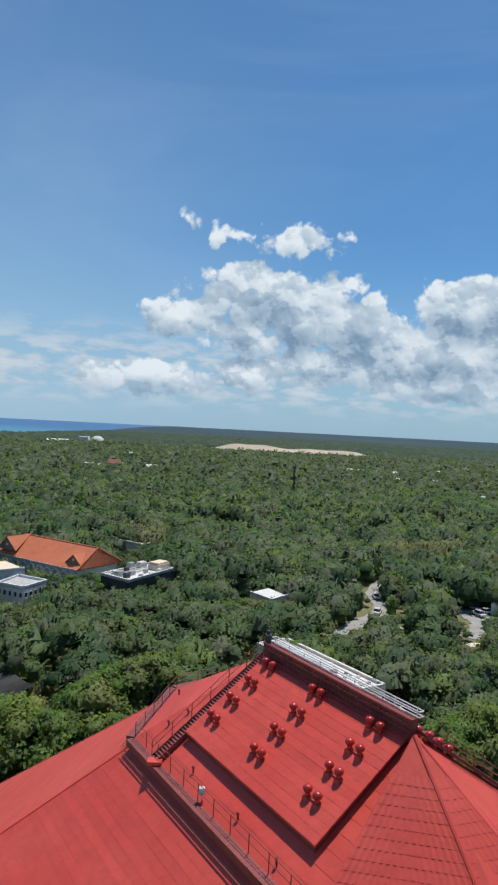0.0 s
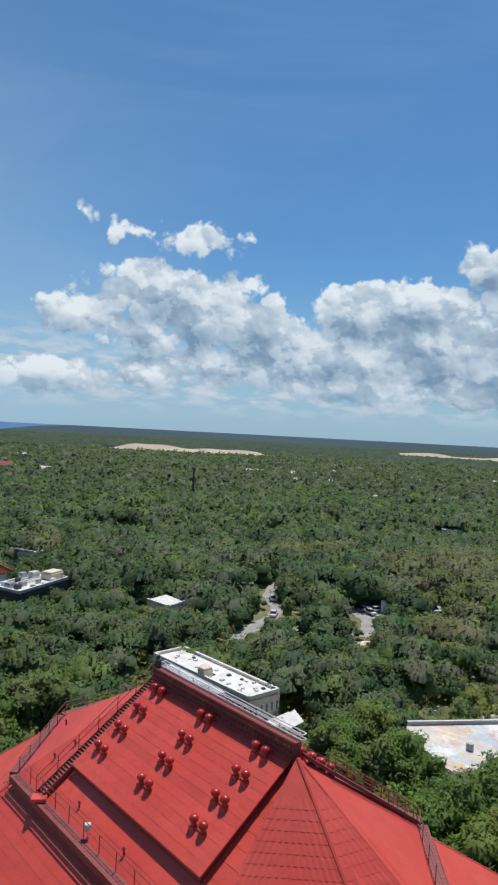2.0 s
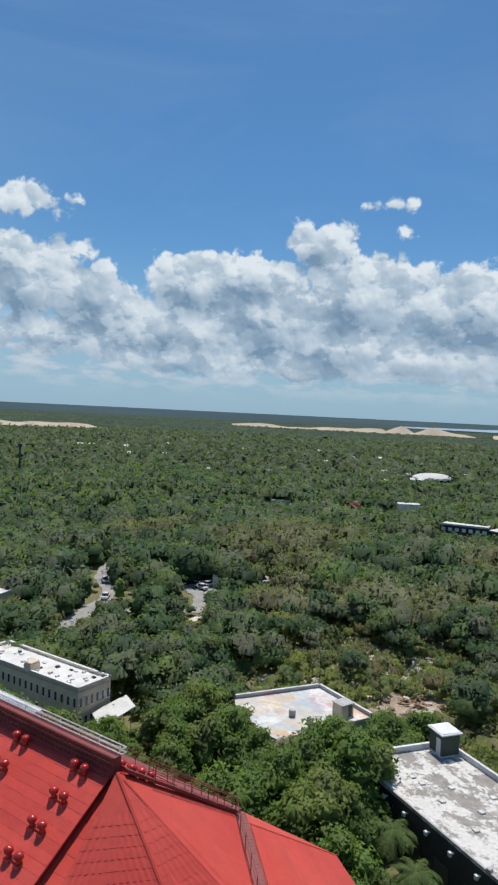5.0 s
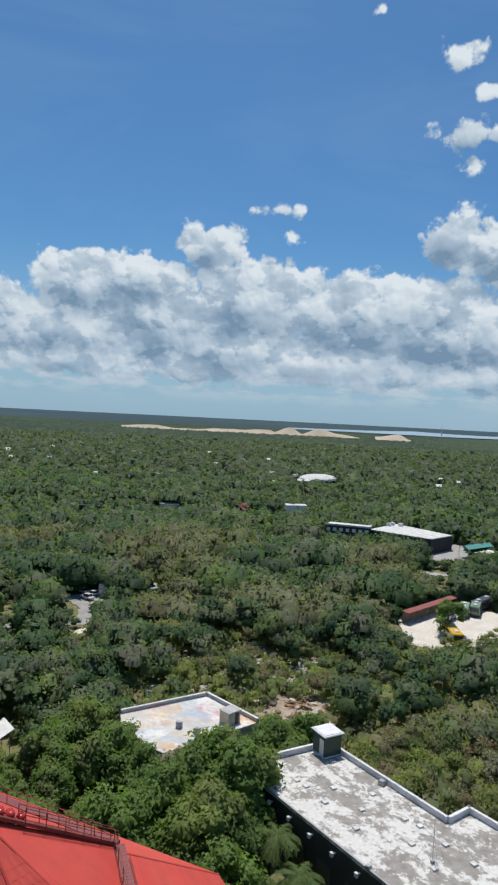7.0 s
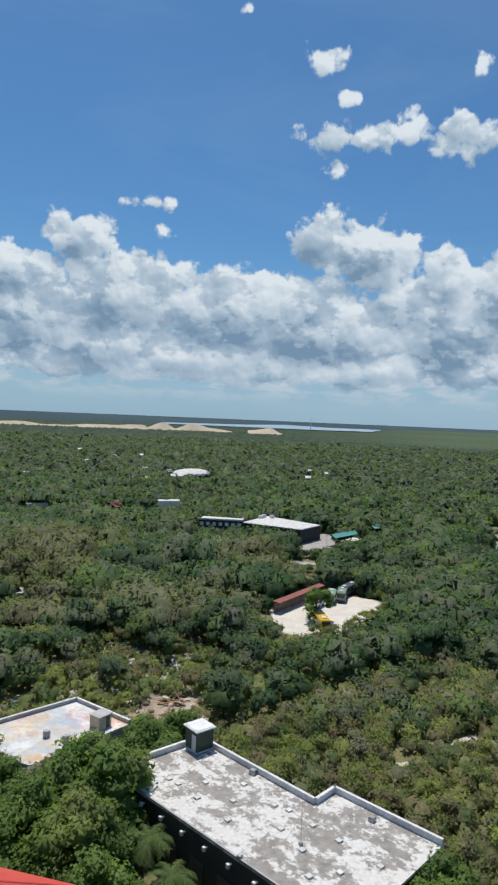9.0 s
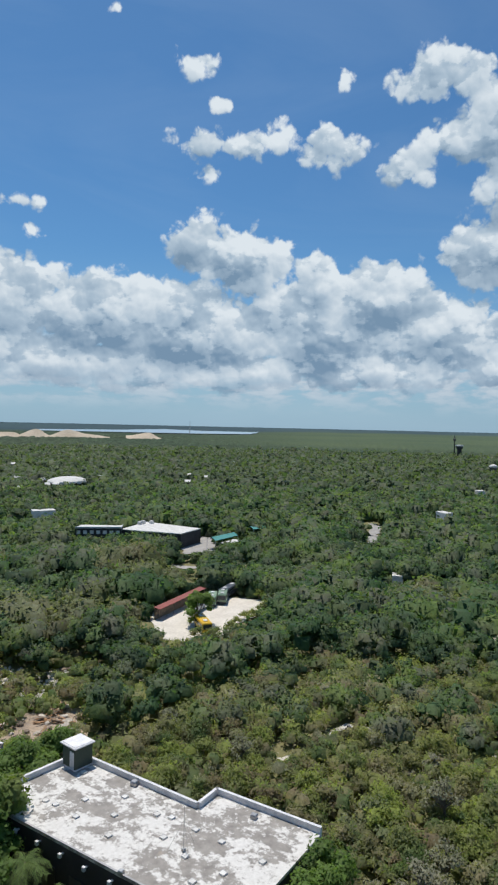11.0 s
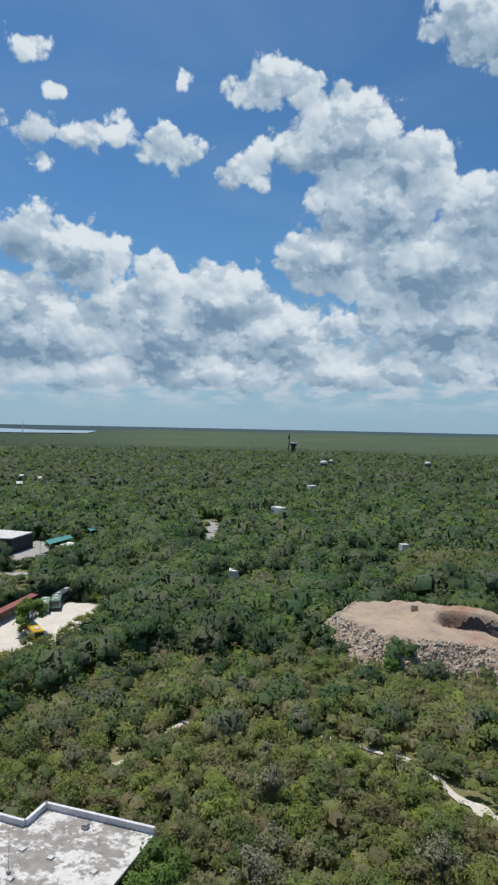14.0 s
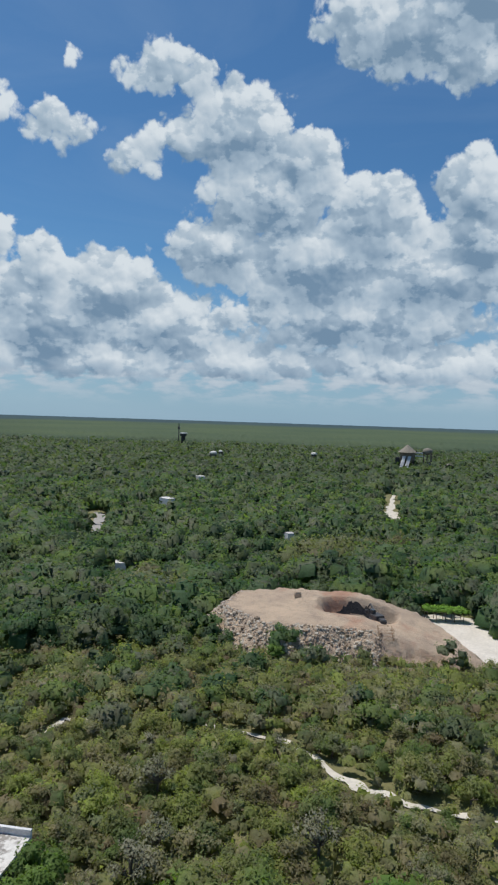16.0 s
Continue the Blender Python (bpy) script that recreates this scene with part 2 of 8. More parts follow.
def plain(name, colour, worn, rough=0.7, metal=0.0, coarse=0.35, fine=6.0, bump=0.0):
    """Paint, render or metal with broad stains and fine grime."""
    def build(tree):
        broad, grain = stain(tree, coarse, 5.0), stain(tree, fine, 5.0)
        c = blend(tree, span(tree, broad, 0.4, 0.75), colour, worn)
        own = add_node(tree, "ShaderNodeObjectInfo").outputs["Random"]
        c = blend(tree, 1.0, c, add_node(tree, "ShaderNodeCombineColor", i0=span(tree, own, 0, 1, 0.9, 1.08), i1=span(tree, own, 0, 1, 0.9, 1.06), i2=span(tree, own, 0, 1, 0.9, 1.05)).outputs[0], "MULTIPLY")
        g = span(tree, grain, 0.3, 0.75, 0.82, 1.08)
        return blend(tree, 1.0, c, add_node(tree, "ShaderNodeCombineColor", i0=g, i1=g, i2=g).outputs[0], "MULTIPLY"), grain
    return surface(name, build, rough, metal, bump)


def roof_paint(tree):
    broad, streak, grain = stain(tree, 0.16, 6.0), stain(tree, 0.9, 5.0, 0.65), stain(tree, 9.0, 4.0)
    c = blend(tree, span(tree, broad, 0.35, 0.72), (0.61, 0.062, 0.042), (0.66, 0.092, 0.066))
    # Darker paint streaks, also standing for the shading of ripples in the sheets
    c = blend(tree, span(tree, streak, 0.42, 0.8, 0.0, 0.7), c, (0.48, 0.052, 0.042))
    own = add_node(tree, "ShaderNodeObjectInfo").outputs["Random"]
    k = span(tree, own, 0, 1, 0.92, 1.06)
    c = blend(tree, 1.0, c, add_node(tree, "ShaderNodeCombineColor", i0=k, i1=k, i2=k).outputs[0], "MULTIPLY")
    return c, calc(tree, "ADD", calc(tree, "MULTIPLY", grain, 0.15), stain(tree, 2.4, 4.0, 0.6))


def foliage(name, greens, leafy, grain=2.2):
    """Leaves; the tree's own tint runs through the row of greens."""
    m = bpy.data.materials.new(name)
    m.use_nodes = True
    tree = m.node_tree
    tree.nodes.clear()
    tint = add_node(tree, "ShaderNodeAttribute", attribute_name="tint").outputs["Fac"]
    own = add_node(tree, "ShaderNodeObjectInfo").outputs["Random"]
    pos = add_node(tree, "ShaderNodeNewGeometry")
    area = stain(tree, 0.012, 3.0, 0.6, pos.outputs["Position"])
    zone = stain(tree, 0.035, 2.0, 0.5, pos.outputs["Position"])
    which = calc(tree, "ADD", calc(tree, "MULTIPLY_ADD", own, 0.5, calc(tree, "MULTIPLY", tint, 0.8)), calc(tree, "MULTIPLY_ADD", zone, 1.5, calc(tree, "MULTIPLY", area, 1.2)))
    r = add_node(tree, "ShaderNodeValToRGB", i0=calc(tree, "FRACT", which))
    for n, (at, c) in enumerate(greens):
        e = r.color_ramp.elements[n] if n < 2 else r.color_ramp.elements.new(at)
        e.position, e.color = at, (*c, 1)
    leaf = pos.outputs["Random Per Island"]
    speck = stain(tree, grain, 6.0, 0.78)
    k = calc(tree, "MULTIPLY", span(tree, leaf, 0, 1, 0.82, 1.18), calc(tree, "MULTIPLY", span(tree, stain(tree, 0.4, 3.0), 0.3, 0.7, 0.85, 1.15), span(tree, speck, 0.32, 0.68, 0.78, 1.22)))
    c = blend(tree, 1.0, r.outputs[0], add_node(tree, "ShaderNodeCombineColor", i0=k, i1=k, i2=k).outputs[0], "MULTIPLY")
    d = add_node(tree, "ShaderNodeBsdfPrincipled")
    d.inputs["Roughness"].default_value, d.inputs["Specular IOR Level"].default_value = 0.62, 0.25
    tree.links.new(c, d.inputs["Base Color"])
    relief_node = add_node(tree, "ShaderNodeBump", i0=0.4, i1=0.3 / grain)
    tree.links.new(speck, relief_node.inputs["Height"])
    tree.links.new(relief_node.outputs[0], d.inputs["Normal"])
    t = add_node(tree, "ShaderNodeBsdfTranslucent")
    tree.links.new(blend(tree, 1.0, c, (1.1, 1.25, 0.6), "MULTIPLY"), t.inputs[0])
    both = add_node(tree, "ShaderNodeMixShader", i0=leafy)
    tree.links.new(d.outputs[0], both.inputs[1])
    tree.links.new(t.outputs[0], both.inputs[2])
    tree.links.new(both.outputs[0], add_node(tree, "ShaderNodeOutputMaterial").inputs[0])
    return m


GREENS = [(0.0, (0.105, 0.172, 0.073)), (1.0, (0.107, 0.174, 0.075)), (0.10, (0.059, 0.121, 0.053)), (0.22, (0.142, 0.211, 0.083)), (0.33, (0.177, 0.201, 0.133)),
          (0.44, (0.091, 0.163, 0.069)), (0.54, (0.194, 0.260, 0.076)), (0.64, (0.142, 0.176, 0.093)), (0.74, (0.054, 0.106, 0.055)), (0.84, (0.167, 0.219, 0.080)), (0.92, (0.194, 0.202, 0.142))]
DRY = [(0.0, (0.231, 0.249, 0.103)), (1.0, (0.235, 0.254, 0.105)), (0.11, (0.129, 0.197, 0.069)), (0.22, (0.291, 0.254, 0.154)), (0.33, (0.280, 0.301, 0.097)),
       (0.44, (0.323, 0.301, 0.212)), (0.55, (0.172, 0.245, 0.076)), (0.66, (0.258, 0.201, 0.123)), (0.77, (0.220, 0.223, 0.108)), (0.88, (0.301, 0.349, 0.091))]
TWIGGY = [(0.0, (0.204, 0.205, 0.105)), (1.0, (0.206, 0.207, 0.107)), (0.2, (0.165, 0.195, 0.082)), (0.4, (0.248, 0.254, 0.150)), (0.6, (0.182, 0.168, 0.088)), (0.8, (0.187, 0.232, 0.088))]
M_LEAF = foliage("leaves", GREENS, 0.5)
M_LUSH = foliage("lush_leaves", [(0.0, (0.132, 0.225, 0.051)), (1.0, (0.138, 0.230, 0.051)), (0.2, (0.177, 0.262, 0.065)), (0.4, (0.116, 0.189, 0.051)), (0.55, (0.232, 0.283, 0.077)), (0.7, (0.144, 0.242, 0.048)), (0.85, (0.221, 0.237, 0.094))], 0.5, 3.0)
M_CREEPER = foliage("creeper_leaves", [(0.0, (0.17, 0.33, 0.05)), (1.0, (0.24, 0.38, 0.07))], 0.4)
M_SCRUB = foliage("scrub_leaves", DRY, 0.55)
M_TWIGS = foliage("grey_twigs", [(0.0, (0.27, 0.26, 0.19)), (1.0, (0.22, 0.225, 0.14))], 0.3)
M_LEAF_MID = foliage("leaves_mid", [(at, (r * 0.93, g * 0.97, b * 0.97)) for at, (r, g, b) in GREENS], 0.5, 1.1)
# Far greens lifted and drawn together: distance haze put into the leaf colour
M_LEAF_HAZED = foliage("leaves_far", [(at, (0.045 + r * 0.52, 0.058 + g * 0.52, 0.030 + b * 0.6)) for at, (r, g, b) in GREENS], 0.45, 0.45)
M_TWIGGY = foliage("dry_wood_leaves", TWIGGY, 0.5, 1.4)
M_PALM = foliage("palm_leaves", [(0.0, (0.12, 0.19, 0.055)), (1.0, (0.17, 0.23, 0.075))], 0.35)
M_BARK = plain("bark", (0.20, 0.17, 0.14), (0.11, 0.09, 0.07), 0.9, coarse=1.2, fine=9.0, bump=0.02)
M_RED = surface("red_roof_paint", roof_paint, 0.5, 0.0, 0.022, 0.4)
M_RED_DARK = plain("dark_red_steel", (0.26, 0.05, 0.045), (0.17, 0.036, 0.034), 0.55, 0.0, 0.8, 5.0)
M_VENT = plain("glossy_red_vent", (0.50, 0.035, 0.03), (0.40, 0.03, 0.028), 0.22, 0.0, 1.0, 8.0)
M_RAIL = plain("rail_brown_red", (0.24, 0.075, 0.055), (0.18, 0.05, 0.04), 0.6)
M_WHITE_STEEL = plain("white_steel", (0.72, 0.72, 0.72), (0.5, 0.5, 0.49), 0.45)
M_WHITE_ROOF = plain("white_roof_coating", (0.74, 0.73, 0.70), (0.56, 0.54, 0.50), 0.85, coarse=0.5, fine=4.0)
M_BEIGE = plain("beige_render", (0.80, 0.66, 0.48), (0.66, 0.54, 0.40), 0.9, coarse=0.6, fine=5.0, bump=0.01)
M_GREY_WALL = plain("grey_concrete", (0.50, 0.49, 0.48), (0.36, 0.36, 0.36), 0.9, coarse=0.8, fine=6.0, bump=0.01)
M_WHITE_WALL = plain("white_render", (0.78, 0.78, 0.78), (0.58, 0.58, 0.59), 0.9, coarse=1.0, fine=6.0, bump=0.01)
M_DARK_WALL = plain("black_painted_wall", (0.032, 0.032, 0.036), (0.05, 0.05, 0.052), 0.8)
M_GREEN_WALL = plain("dark_green_paint", (0.05, 0.07, 0.05), (0.07, 0.085, 0.06), 0.8)
M_GLASS = surface("window_glass", lambda tree: blend(tree, stain(tree, 0.8), (0.03, 0.035, 0.04), (0.06, 0.07, 0.08)), 0.12)
M_METAL = plain("galvanised_metal", (0.5, 0.5, 0.5), (0.35, 0.34, 0.33), 0.4, 0.7)
M_DARK = plain("dark_metal", (0.05, 0.05, 0.055), (0.08, 0.075, 0.07), 0.5)
M_TILE = plain("orange_roof_tile", (0.58, 0.17, 0.075), (0.48, 0.13, 0.06), 0.8, coarse=0.25, fine=3.0)
M_TEAL = plain("teal_sheet_roof", (0.06, 0.30, 0.27), (0.10, 0.36, 0.33), 0.6)
M_SHEET_RED = plain("faded_red_sheet", (0.36, 0.09, 0.075), (0.27, 0.08, 0.065), 0.7)
M_YELLOW = plain("yellow_bus_paint", (0.72, 0.44, 0.03), (0.62, 0.38, 0.04), 0.35)
M_BUS_GREEN = plain("green_bus_paint", (0.25, 0.36, 0.24), (0.2, 0.3, 0.2), 0.35)
M_BUS_DARK = plain("dark_bus_paint", (0.07, 0.08, 0.1), (0.1, 0.11, 0.13), 0.3)
M_TYRE = plain("tyre_rubber", (0.025, 0.025, 0.025), (0.04, 0.04, 0.04), 0.9)
M_SAND = plain("pale_limestone_gravel", (0.70, 0.65, 0.57), (0.58, 0.53, 0.45), 0.95, coarse=0.2, fine=1.6, bump=0.03)
M_DUNE = plain("quarry_sand", (0.60, 0.50, 0.38), (0.50, 0.40, 0.29), 0.95, coarse=0.02, fine=0.2)
M_ASPHALT = plain("pale_worn_paving", (0.40, 0.38, 0.36), (0.28, 0.27, 0.25), 0.9, coarse=0.3, fine=2.0)
M_WOOD = plain("weathered_wood", (0.26, 0.20, 0.14), (0.17, 0.13, 0.1), 0.85)
M_THATCH = plain("grey_thatch", (0.30, 0.27, 0.22), (0.2, 0.18, 0.15), 0.95)
M_STONE = plain("pale_rock", (0.62, 0.55, 0.46), (0.42, 0.36, 0.29), 0.95, coarse=0.8, fine=4.0)
M_DARK_SOIL = plain("dark_turned_soil", (0.045, 0.042, 0.045), (0.07, 0.063, 0.06), 0.95, coarse=0.5, fine=2.0, bump=0.2)
M_RUST = plain("orange_timber", (0.42, 0.22, 0.10), (0.36, 0.27, 0.18), 0.85)
M_CAR_WHITE = plain("white_car_paint", (0.74, 0.74, 0.74), (0.6, 0.6, 0.6), 0.25)
M_CAR_DARK = plain("dark_car_paint", (0.05, 0.055, 0.06), (0.08, 0.08, 0.09), 0.25)


def flat_roof(tree):
    """White coating worn through to grey concrete in ragged patches."""
    pos = add_node(tree, "ShaderNodeNewGeometry").outputs["Position"]
    a = stain(tree, 0.36, 9.0, 0.70, pos, (1.0, 0.7, 1.0))
    b = stain(tree, 2.2, 6.0, 0.7, pos)
    worn = add_node(tree, "ShaderNodeMapRange", interpolation_type="SMOOTHSTEP", i0=calc(tree, "MULTIPLY_ADD", b, 0.34, a), i1=0.635, i2=0.715).outputs[0]
    grey = blend(tree, span(tree, stain(tree, 0.9, 5.0), 0.3, 0.7), (0.36, 0.33, 0.295), (0.22, 0.20, 0.18))
    white = blend(tree, span(tree, b, 0.35, 0.75), (0.71, 0.685, 0.645), (0.54, 0.51, 0.47))
    c = blend(tree, worn, white, grey)
    rust = span(tree, stain(tree, 0.22, 4.0, 0.6, vcalc(tree, "ADD", pos, (31, 7, 3)).outputs[0]), 0.68, 0.8, 0.0, 0.5)
    return blend(tree, rust, c, (0.42, 0.29, 0.17)), b


def court_roof(tree):
    """Pale slab with faded washes of red, blue and ochre paint."""
    pos = add_node(tree, "ShaderNodeNewGeometry").outputs["Position"]
    c = blend(tree, span(tree, stain(tree, 0.5, 7.0, 0.65, pos), 0.35, 0.7), (0.66, 0.63, 0.585), (0.47, 0.44, 0.40))
    for shift, tone, much in (((3, 0, 0), (0.62, 0.22, 0.17), 0.75), ((41, 9, 0), (0.33, 0.46, 0.58), 0.55), ((77, 20, 0), (0.66, 0.40, 0.12), 0.7), ((19, 55, 0), (0.82, 0.80, 0.77), 0.7)):
        n = stain(tree, 0.17, 8.0, 0.68, vcalc(tree, "ADD", pos, shift).outputs[0])
        fine = stain(tree, 1.7, 4.0, 0.6, vcalc(tree, "ADD", pos, shift).outputs[0])
        c = blend(tree, span(tree, calc(tree, "MULTIPLY_ADD", fine, 0.25, n), 0.63, 0.75, 0.0, much), c, tone)
    return c, stain(tree, 3.0)


def ground_cover(tree):
    """Leaf litter, scrub and pale soil near by; woods, mangrove flats and far land with painted haze beyond."""
    pos = add_node(tree, "ShaderNodeNewGeometry").outputs["Position"]
    n1, n2, n3 = stain(tree, 0.05, 6.0, 0.65, pos), stain(tree, 0.5, 6.0, 0.65, pos), stain(tree, 3.0, 4.0, 0.6, pos)
    c = blend(tree, span(tree, n1, 0.4, 0.62), (0.16, 0.16, 0.07), (0.24, 0.21, 0.12))
    c = blend(tree, span(tree, n2, 0.42, 0.66), c, (0.19, 0.185, 0.085))
    c = blend(tree, span(tree, calc(tree, "MULTIPLY_ADD", n3, 0.2, n2), 0.72, 0.82), c, (0.42, 0.37, 0.28))
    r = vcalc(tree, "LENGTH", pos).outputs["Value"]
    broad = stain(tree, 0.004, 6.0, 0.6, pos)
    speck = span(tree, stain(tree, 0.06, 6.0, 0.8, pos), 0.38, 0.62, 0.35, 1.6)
    # Woods kept dark in colour to stand for the crowns' own shade
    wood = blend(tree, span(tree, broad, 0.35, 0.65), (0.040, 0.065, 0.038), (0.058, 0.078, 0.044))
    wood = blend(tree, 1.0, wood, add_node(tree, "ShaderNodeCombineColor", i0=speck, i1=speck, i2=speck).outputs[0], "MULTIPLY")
    xy = add_node(tree, "ShaderNodeSeparateXYZ", i0=pos)
    east = span(tree, calc(tree, "ARCTAN2", xy.outputs[0], xy.outputs[1]), 0.80, 1.05)
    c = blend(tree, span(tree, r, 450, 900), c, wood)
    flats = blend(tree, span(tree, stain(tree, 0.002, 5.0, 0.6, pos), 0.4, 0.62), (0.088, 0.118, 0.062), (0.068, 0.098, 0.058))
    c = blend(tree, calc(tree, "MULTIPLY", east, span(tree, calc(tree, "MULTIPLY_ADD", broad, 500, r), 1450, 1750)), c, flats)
    # Blue-grey far band: haze and cloud shade painted into the land's colour
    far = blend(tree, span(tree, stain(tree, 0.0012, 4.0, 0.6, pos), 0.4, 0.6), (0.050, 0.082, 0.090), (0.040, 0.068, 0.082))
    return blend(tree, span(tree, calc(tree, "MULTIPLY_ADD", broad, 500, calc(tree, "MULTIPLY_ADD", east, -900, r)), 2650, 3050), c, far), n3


def rubble_soil(tree):
    pos = add_node(tree, "ShaderNodeNewGeometry").outputs["Position"]
    a, b = stain(tree, 0.09, 6.0, 0.65, pos), stain(tree, 1.6, 7.0, 0.75, pos)
    c = blend(tree, span(tree, a, 0.38, 0.62), (0.60, 0.46, 0.335), (0.45, 0.345, 0.26))
    c = blend(tree, span(tree, stain(tree, 0.28, 7.0, 0.7, vcalc(tree, "ADD", pos, (17, 60, 0)).outputs[0]), 0.5, 0.68, 0.0, 0.65), c, (0.27, 0.215, 0.175))
    c = blend(tree, span(tree, stain(tree, 0.05, 4.0, 0.6, vcalc(tree, "ADD", pos, (90, 14, 0)).outputs[0]), 0.56, 0.66, 0.0, 0.7), c, (0.42, 0.20, 0.13))
    return blend(tree, span(tree, b, 0.5, 0.8, 0.0, 0.8), c, (0.40, 0.35, 0.29)), b


def sea_water(tree):
    pos = add_node(tree, "ShaderNodeNewGeometry").outputs["Position"]
    y = add_node(tree, "ShaderNodeSeparateXYZ", i0=pos).outputs[1]
    n = stain(tree, 0.004, 5.0, 0.6, pos)
    near = span(tree, calc(tree, "MULTIPLY_ADD", n, 500, y), 2250, 2900)
    return blend(tree, near, (0.03, 0.20, 0.29), (0.018, 0.10, 0.25)), stain(tree, 0.08, 4.0)


M_FLAT_ROOF = surface("worn_white_roof", flat_roof, 0.9, 0, 0.02)
M_COURT = surface("painted_slab", court_roof, 0.9, 0, 0.01)
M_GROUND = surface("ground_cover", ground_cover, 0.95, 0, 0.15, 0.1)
M_RUBBLE = surface("rubble_soil", rubble_soil, 0.95, 0, 0.5, 0.1)
M_SEA = surface("sea_water", sea_water, 0.35, 0, 0.2, 0.3)
M_POND = surface("pale_lagoon_water", lambda tree: blend(tree, stain(tree, 0.01), (0.24, 0.36, 0.45), (0.34, 0.44, 0.5)), 0.3)

# ---- building helpers ----
def thing(name, label, category, group="", at=(0, 0, 0), turn=0.0, kind=""):
    ob = new(name)
    ob.empty_display_size = 0.5
    ob.matrix_basis = pose(*at, 0, 0, turn)
    return tagged(ob, label, category, group, kind)


def part(name, bm, material, parent=None, label=""):
    """Links a bmesh as one mesh object under a thing or a part."""
    me = bpy.data.meshes.new(name)
    bm.normal_update()
    bm.to_mesh(me)
    bm.free()
    me.materials.append(material)
    ob = new(name, me)
    ob.parent = parent
    return tagged(ob, label)


def shared(name, me, parent, m=None):
    ob = new(name, me)
    ob.parent = parent
    if m is not None:
        ob.matrix_basis = m
    return ob


def bake(name, bm, material):
    """Mesh data alone, to be shared."""
    me = bpy.data.meshes.new(name)
    bm.normal_update()
    bm.to_mesh(me)
    bm.free()
    me.materials.append(material)
    return me


def block(bm, lo, hi, m=None, bevel=0.0):
    """A box from corner to corner, with worn edges if asked."""
    lo, hi = Vector(lo), Vector(hi)
    made = bmesh.ops.create_cube(bm, size=1.0, matrix=Matrix.Translation((lo + hi) / 2) @ Matrix.Diagonal((*(hi - lo), 1)))["verts"]
    if bevel:
        edges = list({e for v in made for e in v.link_edges})
        res = bmesh.ops.bevel(bm, geom=edges, offset=bevel, segments=1, affect="EDGES")
        made = list({v for f in res["faces"] for v in f.verts} | {v for v in made if v.is_valid})
    if m is not None:
        bmesh.ops.transform(bm, matrix=m, verts=[v for v in made if v.is_valid])
    return made


def tube(bm, a, b, r, n=6, r2=None):
    a, b = Vector(a), Vector(b)
    d = b - a
    m = Matrix.Translation((a + b) / 2) @ d.to_track_quat("Z", "Y").to_matrix().to_4x4()
    bmesh.ops.create_cone(bm, cap_ends=True, segments=n, radius1=r, radius2=r if r2 is None else r2, depth=d.length, matrix=m)


def slab(bm, corners, thick):
    """A thick plate: the corners of its upper face in order; the lower face lies straight below."""
    top = [bm.verts.new(c) for c in corners]
    low = [bm.verts.new(Vector(c) - Vector((0, 0, thick))) for c in corners]
    n = len(top)
    bm.faces.new(top)
    bm.faces.new(low[::-1])
    for i in range(n):
        bm.faces.new((top[(i + 1) % n], top[i], low[i], low[(i + 1) % n]))
    bmesh.ops.recalc_face_normals(bm, faces=bm.faces)


def prism(bm, outline, z0, z1):
    slab(bm, [(x, y, z1) for x, y in outline], z1 - z0)


def from_arrays(name, verts, faces, material, tint=None, smooth=False, normals=None):
    """A mesh from numpy arrays: verts (n, 3), faces (m, k) all of one size."""
    me = bpy.data.meshes.new(name)
    k = faces.shape[1]
    me.vertices.add(len(verts))
    me.vertices.foreach_set("co", np.ascontiguousarray(verts, np.float32).ravel())
    me.loops.add(faces.size)
    me.loops.foreach_set("vertex_index", np.ascontiguousarray(faces, np.int32).ravel())
    me.polygons.add(len(faces))
    me.polygons.foreach_set("loop_start", np.arange(0, faces.size, k, dtype=np.int32))
    if smooth:
        me.polygons.foreach_set("use_smooth", np.ones(len(faces), bool))
    if tint is not None:
        me.attributes.new("tint", "FLOAT", "POINT").data.foreach_set("value", np.ascontiguousarray(tint, np.float32))
    me.update(calc_edges=True)
    if normals is not None:
        me.normals_split_custom_set_from_vertices(normals.tolist())
    me.materials.append(material)
    return me


def gz(x, y):
    """The land's height: level near by, rising gently towards the far edge."""
    r = math.hypot(x, y)
    s = min(max((r - 1200) / 3700, 0), 1)
    return 25 * s * s * (3 - 2 * s) * (0.6 + 0.4 * s)


# ---- ground, sea, paths ----
RINGS = [0, 15, 30, 45, 60, 80, 100, 125, 150, 180, 220, 260, 310, 370, 440, 520, 620, 740, 880, 1040, 1220, 1420, 1650, 1900, 2200, 2500, 2850, 3200, 3600, 4000, 4400, 4850]
SECTORS = 144
gv = [(0, 0, 0)]
for r in RINGS[1:]:
    for k in range(SECTORS):
        a = 2 * math.pi * k / SECTORS
        x, y = r * math.sin(a), r * math.cos(a)
        bumps = 0.25 * noise.noise((x * 0.06, y * 0.06, 3)) if r < 800 else 0
        gv.append((x, y, gz(x, y) + bumps - 0.1))
bm = bmesh.new()
vs = [bm.verts.new(v) for v in gv]
for k in range(SECTORS):
    k2 = (k + 1) % SECTORS
    bm.faces.new((vs[0], vs[1 + k2], vs[1 + k]))
    for n in range(len(RINGS) - 2):
        a, b = 1 + n * SECTORS, 1 + (n + 1) * SECTORS
        bm.faces.new((vs[a + k], vs[a + k2], vs[b + k2], vs[b + k]))
bmesh.ops.recalc_face_normals(bm, faces=bm.faces)
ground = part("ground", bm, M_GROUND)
for f in ground.data.polygons:
    f.use_smooth = True
tagged(ground, "flat tropical land of leaf litter, scrub and pale soil", "ground", kind="structure")


